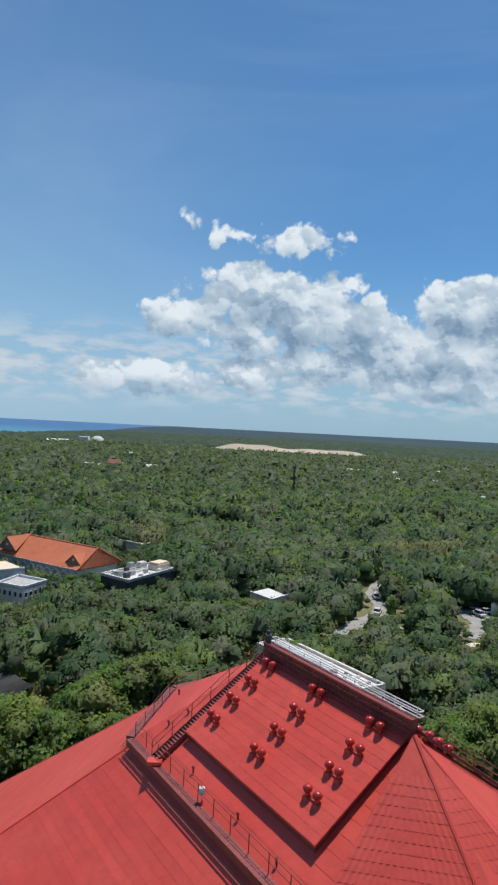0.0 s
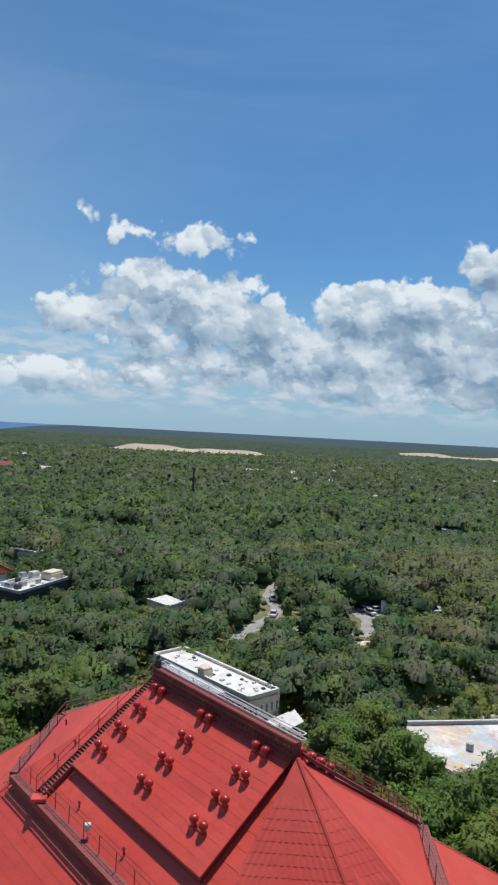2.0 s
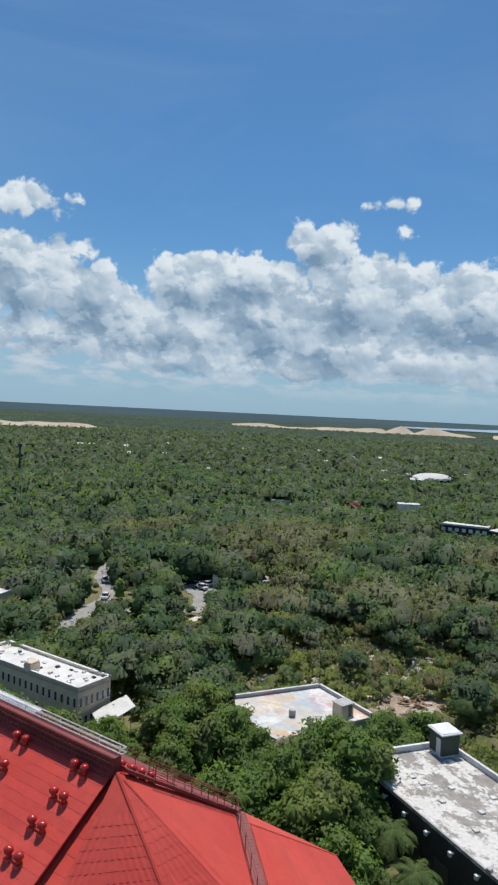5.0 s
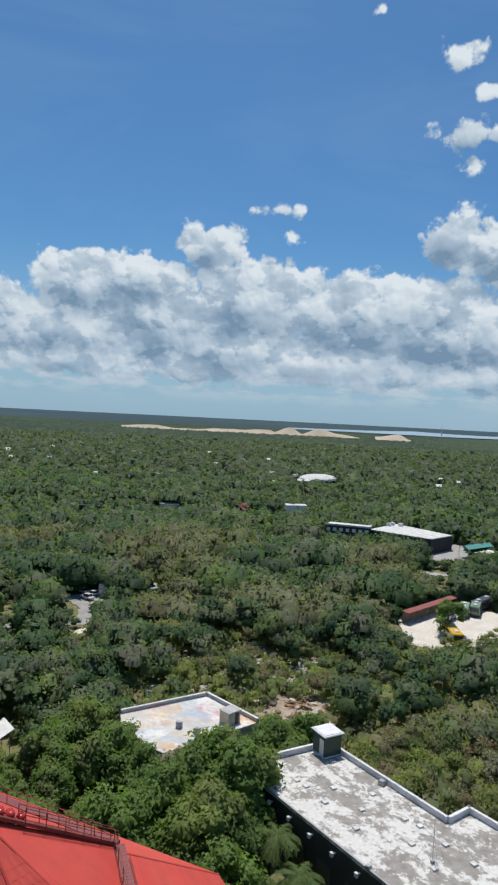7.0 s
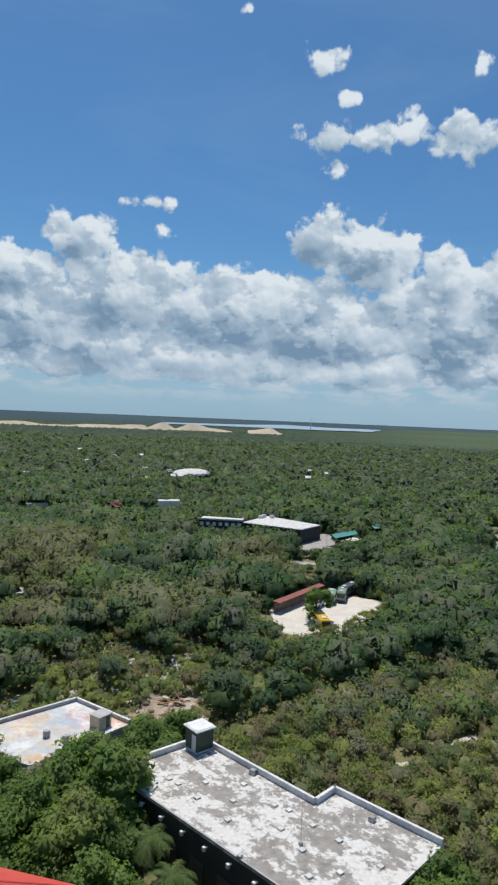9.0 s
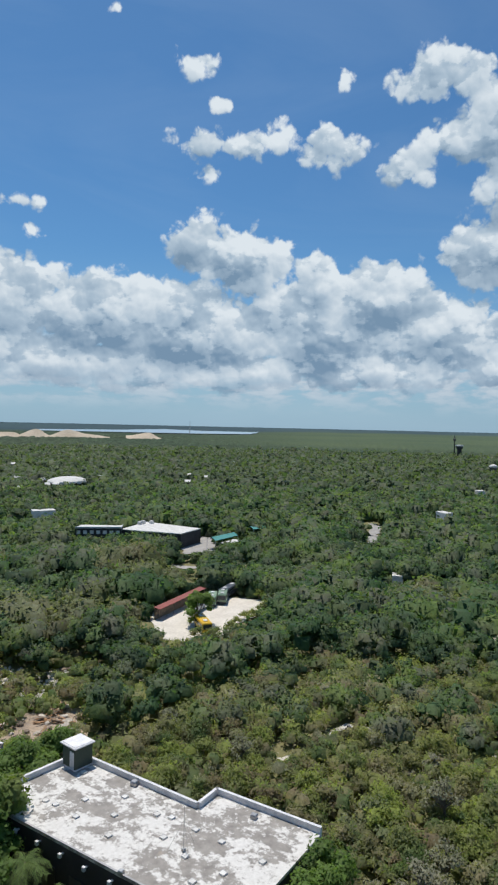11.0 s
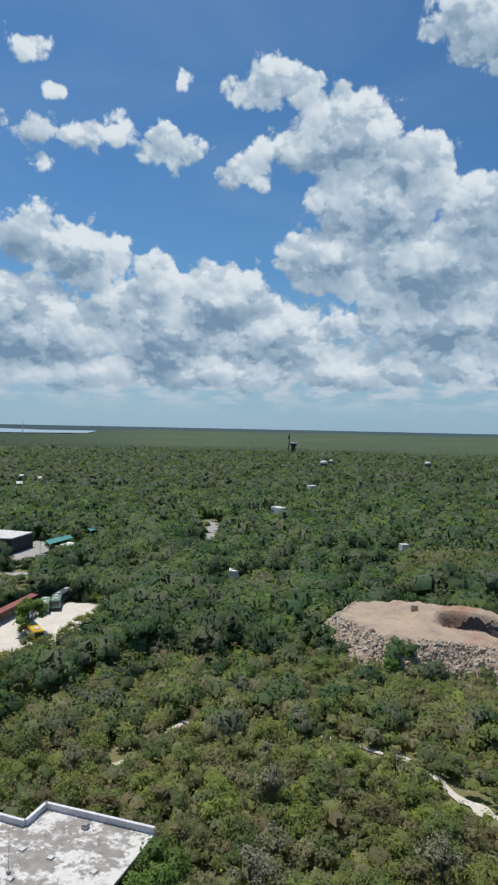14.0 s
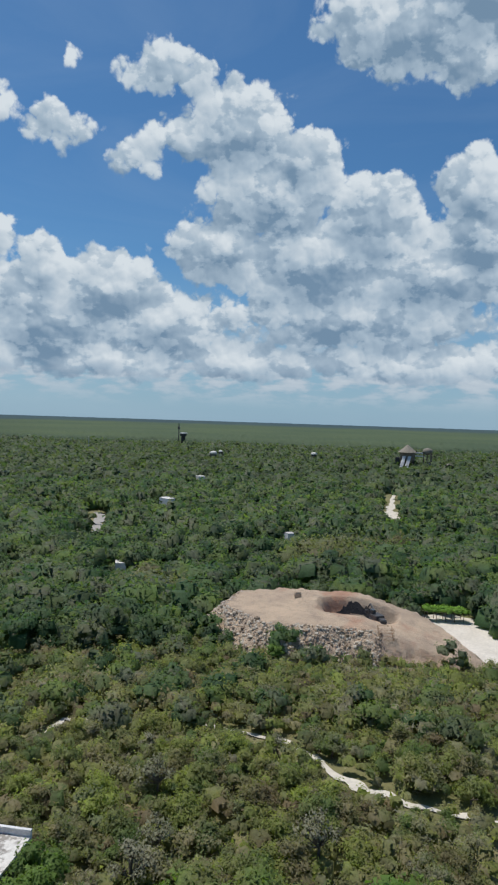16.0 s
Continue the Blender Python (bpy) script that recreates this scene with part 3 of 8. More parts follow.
def strip(name, line, widths, z, material, label, category, rough=0.5):
    """A ribbon laid over the ground along a line, with ragged sides."""
    bm, pairs = bmesh.new(), []
    pts = [Vector((x, y)) for x, y in line]
    fine = []
    for i in range(len(pts) - 1):
        for s in range(8):
            q = s / 8
            fine.append((pts[i].lerp(pts[i + 1], q), widths[i] + (widths[i + 1] - widths[i]) * q))
    fine.append((pts[-1], widths[-1]))
    for i, (p, w) in enumerate(fine):
        d = (fine[min(i + 1, len(fine) - 1)][0] - fine[max(i - 1, 0)][0]).normalized()
        side = Vector((-d.y, d.x))
        j1, j2 = (noise.noise((p.x * 0.35, p.y * 0.35, s)) * rough * w for s in (1, 9))
        l, r = p + side * (w / 2 + j1), p - side * (w / 2 + j2)
        pairs.append((bm.verts.new((l.x, l.y, z + gz(*l))), bm.verts.new((p.x, p.y, z + 0.05 + gz(*p))), bm.verts.new((r.x, r.y, z + gz(*r)))))
    for a, b in zip(pairs, pairs[1:]):
        bm.faces.new((a[0], a[1], b[1], b[0]))
        bm.faces.new((a[1], a[2], b[2], b[1]))
    bmesh.ops.recalc_face_normals(bm, faces=bm.faces)
    if sum(f.normal.z for f in bm.faces) < 0:
        bmesh.ops.reverse_faces(bm, faces=bm.faces)
    return tagged(part(name, bm, material), label, category, kind="structure")


def patch(name, outline, z, material, label, category, ragged=1.0):
    """A level clearing with an uneven outline."""
    pts = []
    n = len(outline)
    for i in range(n):
        a, b = Vector(outline[i]), Vector(outline[(i + 1) % n])
        for s in range(7):
            p = a.lerp(b, s / 7)
            p += Vector((noise.noise((p.x * 0.2, p.y * 0.2, 4)), noise.noise((p.x * 0.2, p.y * 0.2, 8)))) * ragged * 1.6
            pts.append(p)
    bm = bmesh.new()
    vs = [bm.verts.new((p.x, p.y, z + gz(p.x, p.y))) for p in pts]
    f = bm.faces.new(vs)
    if f.normal.z < 0:
        f.normal_flip()
    bm.normal_update()
    if f.normal.z < 0:
        bmesh.ops.reverse_faces(bm, faces=[f])
    bmesh.ops.triangulate(bm, faces=bm.faces)
    return tagged(part(name, bm, material), label, category, kind="structure")


PATH_WEST = [(107, 31), (106.5, 25), (105, 14), (101, 9.3), (97, 5.5), (95, 1.5), (92.8, -6.6), (92.5, -15), (93, -26)]
strip("path", PATH_WEST, [0.6, 0.8, 1.0, 1.2, 1.6, 1.8, 1.2, 1.2, 1.1], 0.10, M_SAND, "winding pale limestone track through the scrub", "path", 0.9)
TRACK_MID = [(85, 53), (92, 50), (102, 51), (104, 40), (107, 31)]
strip("path_2", TRACK_MID, [1.8, 0.6, 1.6, 0.5, 0.6], 0.10, M_SAND, "broken pale limestone track half hidden by bushes", "path", 0.8)
STREET = [(20, 140), (24, 149), (30, 157), (34, 163), (36, 172), (36, 184), (40, 196), (52, 205)]
strip("road", STREET, [3.6, 4, 4, 3.4, 3.4, 3.2, 3, 3], 0.12, M_ASPHALT, "pale paved lane winding between the trees", "road", 0.2)
STREET_B = [(24, 149), (38, 152), (52, 147), (57, 158), (56, 168), (64, 172)]
strip("road_2", STREET_B, [3, 2.4, 3, 3.5, 3, 3], 0.14, M_ASPHALT, "pale paved side lane with parked cars", "road", 0.35)
patch("parking_lot", [(113, 107), (115, 99), (124, 96), (135, 99), (152, 100), (157, 106), (152, 117), (140, 121), (127, 121)], 0.14, M_SAND, "bright white gravel coach park in the woods", "parking lot")
patch("service_yard", [(190, 168), (201, 163), (208, 166), (226, 181), (225, 190), (204, 183.5)], 0.14, M_ASPHALT, "pale concrete yard beside the big shed", "yard")
patch("stony_clearing", [(60, 90), (66, 97), (77, 92), (79, 86), (70, 81), (62, 83)], 0.12, M_RUBBLE, "clearing strewn with rubble and dumped timber", "clearing", 1.4)
patch("stony_clearing_2", [(82.5, 103), (86, 109), (92, 107.5), (91, 101.5)], 0.12, M_SAND, "small bed of pale rubble in the scrub", "clearing", 1.4)
patch("stony_clearing_3", [(89.5, 88.5), (92, 92.5), (95.5, 90), (93, 86)], 0.12, M_SAND, "small bed of pale rubble in the scrub", "clearing", 1.2)
patch("stony_clearing_4", [(92, 77), (94, 81), (97.5, 79.5), (96, 75.5)], 0.12, M_SAND, "small bed of pale rubble in the scrub", "clearing", 1.2)
patch("yard_lane", [(168, 157), (172.5, 159), (177, 152), (180, 146), (176, 145), (172, 151)], 0.13, M_ASPHALT, "pale lane between the yard and the coach park", "lane", 1.2)
patch("stony_clearing_5", [(48, 105), (52, 109), (57, 107), (53, 103.5)], 0.12, M_SAND, "pale bare yard behind the painted roof", "clearing", 1.2)
patch("gravel_lot", [(168, -12), (181, -4), (188, -14), (181, -24), (150, -25), (146, -22), (160, -16)], 0.16, M_SAND, "white gravel lot and lane beside the spoil heap", "gravel lot")
strip("path_3", [(356, 5), (385, 7), (430, 8), (505, 7.5)], [11, 7, 3, 2.4], 0.2, M_SAND, "pale cleared slope and track in the far woods", "path", 0.5)
strip("path_5", [(45, 139), (49, 141.5), (54, 142.8), (58, 142)], [0.6, 1.8, 2.0, 0.6], 0.12, M_SAND, "short pale track beside the lane", "path", 0.6)
strip("path_4", [(262, 126), (285, 136), (308, 146), (315, 152)], [4, 5, 4, 3], 0.2, M_ASPHALT, "grey clearing with a lane in the woods", "path", 0.5)
patch("clearing", [(283, 48), (292, 55), (300, 50), (292, 44)], 0.2, M_SAND, "small sandy clearing with huts", "clearing")
patch("clearing_2", [(-14, 322), (4, 318), (6, 292), (-4, 280), (-15, 300)], 0.2, M_ASPHALT, "paved court among tall trees", "clearing")

# The sea: one sheet from the shore to the horizon
bm = bmesh.new()
rows = []
for n in range(40):
    az = radians(-62 + 61.5 * n / 39)
    shore = 1800 + 900 * max(0, (math.degrees(az) + 19) / 8) + 2600 * max(0, (math.degrees(az) + 12) / 9) + 90 * noise.noise((math.degrees(az) * 0.8, 0, 0))
    row = []
    for q in range(12):
        r = min(shore + (4840 - shore) * q / 11, 4840)
        x, y = r * math.sin(az), r * math.cos(az)
        row.append(bm.verts.new((x, y, gz(x, y) + 1.5)))
    rows.append(row)
for a, b in zip(rows, rows[1:]):
    for q in range(11):
        if (a[q].co - a[q + 1].co).length > 0.5 and (b[q].co - b[q + 1].co).length > 0.5:
            bm.faces.new((a[q], a[q + 1], b[q + 1], b[q]))
bmesh.ops.delete(bm, geom=[v for v in bm.verts if not v.link_faces], context="VERTS")
bmesh.ops.recalc_face_normals(bm, faces=bm.faces)
if sum(f.normal.z for f in bm.faces) < 0:
    bmesh.ops.reverse_faces(bm, faces=bm.faces)
tagged(part("water", bm, M_SEA), "deep blue sea with turquoise shallows at the shore", "sea", kind="structure")

# ---- the great red roof ----
# Roof frame: a runs along the ridge, d down the near slope, z up
RO, RA, RD = Vector((2.0, 42.262, 0)), Vector((-0.54325, 0.83957, 0)), Vector((-0.83957, -0.54325, 0))
PITCH = math.tan(radians(33.75))
AXIS = -1.1


def rp(a, d, z):
    return RO + RA * a + RD * d + Vector((0, 0, z))


def main_z(d, off=0.0):
    """Height of the upper near slope, on which the raised field stands off."""
    return 28.81 - PITCH * d - off


BASE_OFF = 0.5
BELT = 23.7
# Corners of the belt walkway, front left, round the far end, back, round the near end
BELT_RING = [(4.95, 6.78), (11.0, 0.75), (11.3, -3.05), (4.95, -9.1), (-13.5, -9.1), (-19.5, -3.0), (-19.5, 0.8), (-13.5, 6.68)]
FAR_TIP, NEAR_TIP = (1.6, AXIS), (-11.85, -0.55)
TIP_Z = 29.25
red_roof = thing("roof_building", "huge hipped building with a bright red painted sheet roof", "building")


def sheet(corners, thick=0.12):
    bm = bmesh.new()
    slab(bm, corners, thick)
    return bm


def ribs_on(bm, a0, a1, b0, b1, step, h=0.035, w=0.05):
    """Standing seams from the edge a0-a1 to the edge b0-b1 of a slope."""
    a0, a1, b0, b1 = map(Vector, (a0, a1, b0, b1))
    n = max(2, int((a1 - a0).length / step))
    up = (a1 - a0).cross(b0 - a0).normalized()
    if up.z < 0:
        up = -up
    for i in range(1, n):
        p, q = a0.lerp(a1, i / n), b0.lerp(b1, i / n)
        along = (a1 - a0).normalized() * w / 2
        vs = [bm.verts.new(v) for v in (p - along, p + up * h, p + along, q - along, q + up * h, q + along)]
        bm.faces.new((vs[0], vs[1], vs[4], vs[3]))
        bm.faces.new((vs[1], vs[2], vs[5], vs[4]))


def lay_courses(t0, t1, b0, b1, step=0.85, h=0.017):
    """Lapped sheet courses: each overlaps the next one down by a thin nose."""
    t0, t1, b0, b1 = map(Vector, (t0, t1, b0, b1))
    up = (t1 - t0 if (t1 - t0).length > 0.5 else b1 - b0).cross(b0 - t0).normalized()
    if up.z < 0:
        up = -up
    n = max(2, int(((t0 + t1) / 2 - (b0 + b1) / 2).length / step))
    for i in range(n):
        bm = bmesh.new()
        p0, p1, q0, q1 = t0.lerp(b0, i / n), t1.lerp(b1, i / n), t0.lerp(b0, (i + 1) / n), t1.lerp(b1, (i + 1) / n)
        m = max(1, int((q1 - q0).length / 2.2))
        wob = [1 + 0.5 * noise.noise((i * 3.1, k * 1.7, 5)) for k in range(m + 1)]
        top = [bm.verts.new(p0.lerp(p1, k / m) + up * 0.004) for k in range(m + 1)]
        low = [bm.verts.new(q0.lerp(q1, k / m) + up * h * wob[k]) for k in range(m + 1)]
        under = [bm.verts.new(q0.lerp(q1, k / m)) for k in range(m + 1)]
        for k in range(m):
            if (p0 - p1).length > 0.01:
                bm.faces.new((top[k], top[k + 1], low[k + 1], low[k]))
            else:
                bm.faces.new((top[k], low[k + 1], low[k]))
            bm.faces.new((low[k], low[k + 1], under[k + 1], under[k]))
        bmesh.ops.recalc_face_normals(bm, faces=bm.faces)
        part("sheet_course", bm, M_RED, red_roof)


# Upper roof: near slope, back slope, and the facets round both ends
rz = main_z(AXIS, BASE_OFF)
upper = []
front = [rp(FAR_TIP[0], AXIS, rz), rp(NEAR_TIP[0], AXIS, rz), rp(-13.5, 6.68, BELT), rp(4.95, 6.78, BELT)]
upper.append(front)
upper.append([rp(NEAR_TIP[0], AXIS, rz), rp(FAR_TIP[0], AXIS, rz), rp(4.95, -9.1, BELT), rp(-13.5, -9.1, BELT)])
for tip, ring in ((FAR_TIP, BELT_RING[0:4]), (NEAR_TIP, BELT_RING[4:8])):
    for p, q in zip(ring, ring[1:]):
        upper.append([rp(tip[0], AXIS, rz), rp(*p, BELT), rp(*q, BELT)])
for n, c in enumerate(upper):
    part("roof_slope", sheet(c), M_RED, red_roof)
lay_courses(front[0], front[1], front[3], front[2], 0.8)
for c in upper[2:5]:
    lay_courses(c[0], c[0], c[1], c[2], 0.8)

# Lower skirt below the belt
SKIRT = [0.74, 0.74, 0.70, 0.66, 0.66, 0.70, 0.74, 0.74]
REACH = [22.5, 22.5, 14.0, 8.34, 8.34, 13.0, 18.0, 22.5]
DIRS = [22.5, 67.5, 112.5, 157.5, 202.5, 247.5, 292.5, 337.5]
skirt_top, skirt_low = [], []
for (a, d), far, turn, fall in zip(BELT_RING, REACH, DIRS, SKIRT):
    da, dd = math.sin(radians(turn)), math.cos(radians(turn))
    drop = fall * math.cos(radians(22.5))
    skirt_top.append(rp(a + 0.2 * da, d + 0.2 * dd, BELT - 0.3 - 0.2 * drop))
    skirt_low.append(rp(a + far * da, d + far * dd, BELT - 0.3 - far * drop))
for i in range(8):
    j = (i + 1) % 8
    part("roof_slope", sheet([skirt_top[i], skirt_top[j], skirt_low[j], skirt_low[i]]), M_RED, red_roof)
for i in range(8):
    j = (i + 1) % 8
    lay_courses(skirt_top[i], skirt_top[j], skirt_low[i], skirt_low[j], 0.55 if i in (0, 6, 7) else 0.85 if i in (4, 5) else 2.5, 0.014)
# Ridge caps over the hips, with lapped joints
for i in (0, 1, 4, 5, 6, 7):
    bm = bmesh.new()
    tube(bm, skirt_top[i] - Vector((0, 0, 0.05)), skirt_low[i] - Vector((0, 0, 0.05)), 0.10, 8)
    part("hip_cap", bm, M_RED, red_roof)
for i in range(8):  # walls under the eaves, down to the ground
    j = (i + 1) % 8
    p, q = skirt_low[i].lerp(RO + RA * -4 + Vector((0, 0, skirt_low[i].z)), 0.06), skirt_low[j].lerp(RO + RA * -4 + Vector((0, 0, skirt_low[j].z)), 0.06)
    n = (q - p).cross(Vector((0, 0, 1))).normalized() * 0.3
    bm = bmesh.new()
    vs = [bm.verts.new(v) for v in ((p.x, p.y, -0.2), (q.x, q.y, -0.2), (q.x, q.y, q.z + 0.6), (p.x, p.y, p.z + 0.6))]
    vi = [bm.verts.new(v.co + n) for v in vs]
    bm.faces.new(vs)
    bm.faces.new(vi[::-1])
    for k in range(4):
        bm.faces.new((vs[k], vs[(k + 1) % 4], vi[(k + 1) % 4], vi[k]))
    bmesh.ops.recalc_face_normals(bm, faces=bm.faces)
    part("wall", bm, M_BEIGE, red_roof)

# The raised field of sheets that carries the vents
F_A0, F_A1, F_D0, F_D1 = -11.5, 1.2, -0.75, 5.17
bm = bmesh.new()
slab(bm, [rp(F_A1, F_D0, main_z(F_D0)), rp(F_A0, F_D0, main_z(F_D0)), rp(F_A0, F_D1, main_z(F_D1)), rp(F_A1, F_D1, main_z(F_D1))], 0.10)
part("raised_field", bm, M_RED, red_roof)
lay_courses(rp(F_A1, F_D0, main_z(F_D0)), rp(F_A0, F_D0, main_z(F_D0)), rp(F_A1, F_D1, main_z(F_D1)), rp(F_A0, F_D1, main_z(F_D1)), 0.48, 0.013)
# Recessed upstand; its dark colour stands for the shadow gap under the sheets
bm = bmesh.new()
I = 0.16
slab(bm, [rp(F_A1 - I, F_D0, main_z(F_D0) - 0.1), rp(F_A0 + I, F_D0, main_z(F_D0) - 0.1), rp(F_A0 + I, F_D1 - I, main_z(F_D1 - I) - 0.1), rp(F_A1 - I, F_D1 - I, main_z(F_D1 - I) - 0.1)], 0.5)
part("dark_upstand", bm, M_RED_DARK, red_roof, "dark upstand under the raised field")

# Tiled facets round the near end: rows of pressed-sheet tiles with raised noses, and bold hip caps
tip = rp(*NEAR_TIP, TIP_Z)
fan = [rp(-13.5, 6.68, BELT), rp(-18.6, 1.2, BELT), rp(-19.5, -2.4, BELT), rp(-13.5, -9.1, BELT)]
UP = Vector((0, 0, 0.16))


def facet_rows(p, q, start, rows, fluted):
    """Lapped courses between two hips that meet at the tip."""
    bm = bmesh.new()
    nrm = (p - tip).cross(q - tip).normalized()
    if nrm.z < 0:
        nrm = -nrm
    for r in range(rows):
        s0, s1 = start + (1 - start) * r / rows, start + (1 - start) * (r + 1) / rows
        a, b, c, d = tip.lerp(p, s0), tip.lerp(q, s0), tip.lerp(q, s1), tip.lerp(p, s1)
        n = max(3, int((b - a).length / 0.28)) if fluted else 1
        lift0, lift1 = nrm * 0.012 + UP, nrm * 0.023 + UP
        up_row, low_row, nose = [], [], []
        for k in range(n * 2 + 1):
            wave = nrm * (0.016 if k % 2 else 0.0)
            up_row.append(bm.verts.new(a.lerp(b, k / (2 * n)) + lift0 + wave))
            low_row.append(bm.verts.new(d.lerp(c, k / (2 * n)) + lift1 + wave))
            nose.append(bm.verts.new(d.lerp(c, k / (2 * n)) + nrm * 0.008 + wave + UP))
        for k in range(n * 2):
            bm.faces.new((up_row[k], up_row[k + 1], low_row[k + 1], low_row[k]))
            bm.faces.new((low_row[k], low_row[k + 1], nose[k + 1], nose[k]))
    bmesh.ops.recalc_face_normals(bm, faces=bm.faces)
    return bm


part("tile_course", facet_rows(fan[0], fan[1], 0.24, 13, True), M_RED, red_roof)
part("tile_course", facet_rows(fan[1], fan[2], 0.24, 13, True), M_RED, red_roof)
for p, q in zip(fan, fan[1:]):
    bm = bmesh.new()
    end = 1.0 if q is fan[3] else 0.26
    vs = [bm.verts.new(v) for v in (tip + UP, tip.lerp(p, end) + UP * 1.05, tip.lerp(q, end) + UP * 1.05)]
    bm.faces.new(vs)
    bmesh.ops.recalc_face_normals(bm, faces=bm.faces)
    part("cap_sheet", bm, M_RED, red_roof)
for p, r in ((fan[1], 0.11), (fan[2], 0.08), (fan[0], 0.05)):
    bm = bmesh.new()
    tube(bm, tip + UP * 0.55, p + UP * 0.55, r * 1.3, 8)
    part("hip_cap", bm, M_RED, red_roof)

# Ridge wall of dark sheet, its ledges and pipes
bm = bmesh.new()
wz = 29.18
W_D, W_H = -0.55, 0.85
for k in range(40):  # ribbed sheets
    a0 = 1.45 - 13.05 * k / 40
    a1 = 1.45 - 13.05 * (k + 1) / 40
    am = (a0 + a1) / 2
    c = [rp(a0, W_D, wz - 0.4), rp(am, W_D + 0.05, wz - 0.4), rp(a1, W_D, wz - 0.4), rp(a1, W_D, wz + W_H), rp(am, W_D + 0.05, wz + W_H), rp(a0, W_D, wz + W_H)]
    v = [bm.verts.new(x) for x in c]
    bm.faces.new((v[0], v[1], v[4], v[5]))
    bm.faces.new((v[1], v[2], v[3], v[4]))
slab(bm, [rp(1.45, W_D - 0.02, wz + W_H - 0.02), rp(-11.6, W_D - 0.02, wz + W_H - 0.02), rp(-11.6, W_D - 0.5, wz + W_H - 0.02), rp(1.45, W_D - 0.5, wz + W_H - 0.02)], W_H + 0.3)
part("ridge_wall", bm, M_RED_DARK, red_roof, "dark ribbed sheet wall along the ridge")
bm = bmesh.new()
for dz, dd, r in ((0.3, 0.12, 0.045), (0.58, 0.1, 0.04), (W_H + 0.02, 0.08, 0.06), (0.0, 0.26, 0.045), (-0.1, 0.42, 0.03)):
    tube(bm, rp(1.4, W_D + dd, wz + dz), rp(-11.6, W_D + dd, wz + dz), r, 5)
part("ledge_pipe", bm, M_RED_DARK, red_roof)

# White steel rails behind the ridge wall, closed at their ends
bm = bmesh.new()
for dz, r in ((0.06, 0.035), (0.34, 0.035)):
    lo, hi = W_D - 0.75, W_D - 0.45
    for d in (lo, hi):
        tube(bm, rp(1.2, d, wz + W_H + dz), rp(-11.7, d, wz + W_H + dz), r, 5)
    for a in (1.2, -11.7):
        tube(bm, rp(a, lo, wz + W_H + dz), rp(a, hi, wz + W_H + dz), r, 5)
for k in range(9):
    a = 1.0 - 12.4 * k / 8
    tube(bm, rp(a, W_D - 0.6, wz + W_H - 0.1), rp(a, W_D - 0.6, wz + W_H + 0.34), 0.03, 5)
part("white_rail", bm, M_WHITE_STEEL, red_roof, "white steel guard rails")
bm = bmesh.new()
slab(bm, [rp(1.3, W_D - 0.55, wz + W_H - 0.02), rp(-4.4, W_D - 0.55, wz + W_H - 0.02), rp(-4.4, W_D - 1.3, wz + W_H - 0.02), rp(1.3, W_D - 1.3, wz + W_H - 0.02)], 0.3)
part("white_tray", bm, M_WHITE_STEEL, red_roof)
# Small dark antenna box on the far end of the ridge
bm = bmesh.new()
block(bm, (-0.2, -0.25, 0), (0.2, 0.25, 0.55), Matrix.Translation(rp(1.35, W_D - 0.25, wz + W_H - 0.02)), 0.04)
block(bm, (-0.12, -0.12, 0.55), (0.12, 0.12, 0.8), Matrix.Translation(rp(1.35, W_D - 0.25, wz + W_H - 0.02)), 0.03)
part("floodlight", bm, M_DARK, red_roof)


def handrail(bm, line, gap=1.25, h=1.0, tilt=Vector((0, 0, 0))):
    """Posts with two rails along a line of points."""
    for p, q in zip(line, line[1:]):
        n = max(1, int((q - p).length / gap))
        up = Vector((0, 0, h)) + tilt
        for k in range(n + 1):
            s = p.lerp(q, k / n)
            tube(bm, s, s + up, 0.026, 5)
        for f in (0.55, 0.97):
            tube(bm, p + up * f, q + up * f, 0.022, 5)


# Belt walkway: gutter, grating, rails both sides
ring = [Vector((0, 0, 0))] * 8
for n in range(8):
    m = (n + 1) % 8
    p0, p1 = rp(*BELT_RING[n], BELT), rp(*BELT_RING[m], BELT)
    mid = (p0 + p1) / 2
    out = (p1 - p0).cross(Vector((0, 0, 1))).normalized()
    if out.dot(mid - rp(-4, AXIS, BELT)) < 0:
        out = -out
    bm = bmesh.new()
    slab(bm, [p0 + out * 0.02 + Vector((0, 0, 0.04)), p1 + out * 0.02 + Vector((0, 0, 0.04)), p1 + out * 0.62 + Vector((0, 0, 0.04)), p0 + out * 0.62 + Vector((0, 0, 0.04))], 0.4)
    for k in range(int((p1 - p0).length / 0.3)):
        s = p0.lerp(p1, k * 0.3 / (p1 - p0).length)
        e = (p1 - p0).normalized()
        slab(bm, [s + Vector((0, 0, 0.047)), s + e * 0.16 + Vector((0, 0, 0.047)), s + e * 0.16 + out * 0.6 + Vector((0, 0, 0.047)), s + out * 0.6 + Vector((0, 0, 0.047))], 0.05)
    part("walkway", bm, M_RED_DARK, red_roof, "dark red steel walkway and gutter")
    bm = bmesh.new()
    handrail(bm, [p0 + Vector((0, 0, 0.05)), p1 + Vector((0, 0, 0.05))], 1.55, 1.0)
    part("handrail", bm, M_RAIL, red_roof)
    bm = bmesh.new()
    for off in (0.75, 0.95):
        tube(bm, p0 + out * off - Vector((0, 0, 0.42 + 0.3 * off)), p1 + out * off - Vector((0, 0, 0.42 + 0.3 * off)), 0.035, 5)
    part("pipe_run", bm, M_RAIL, red_roof)

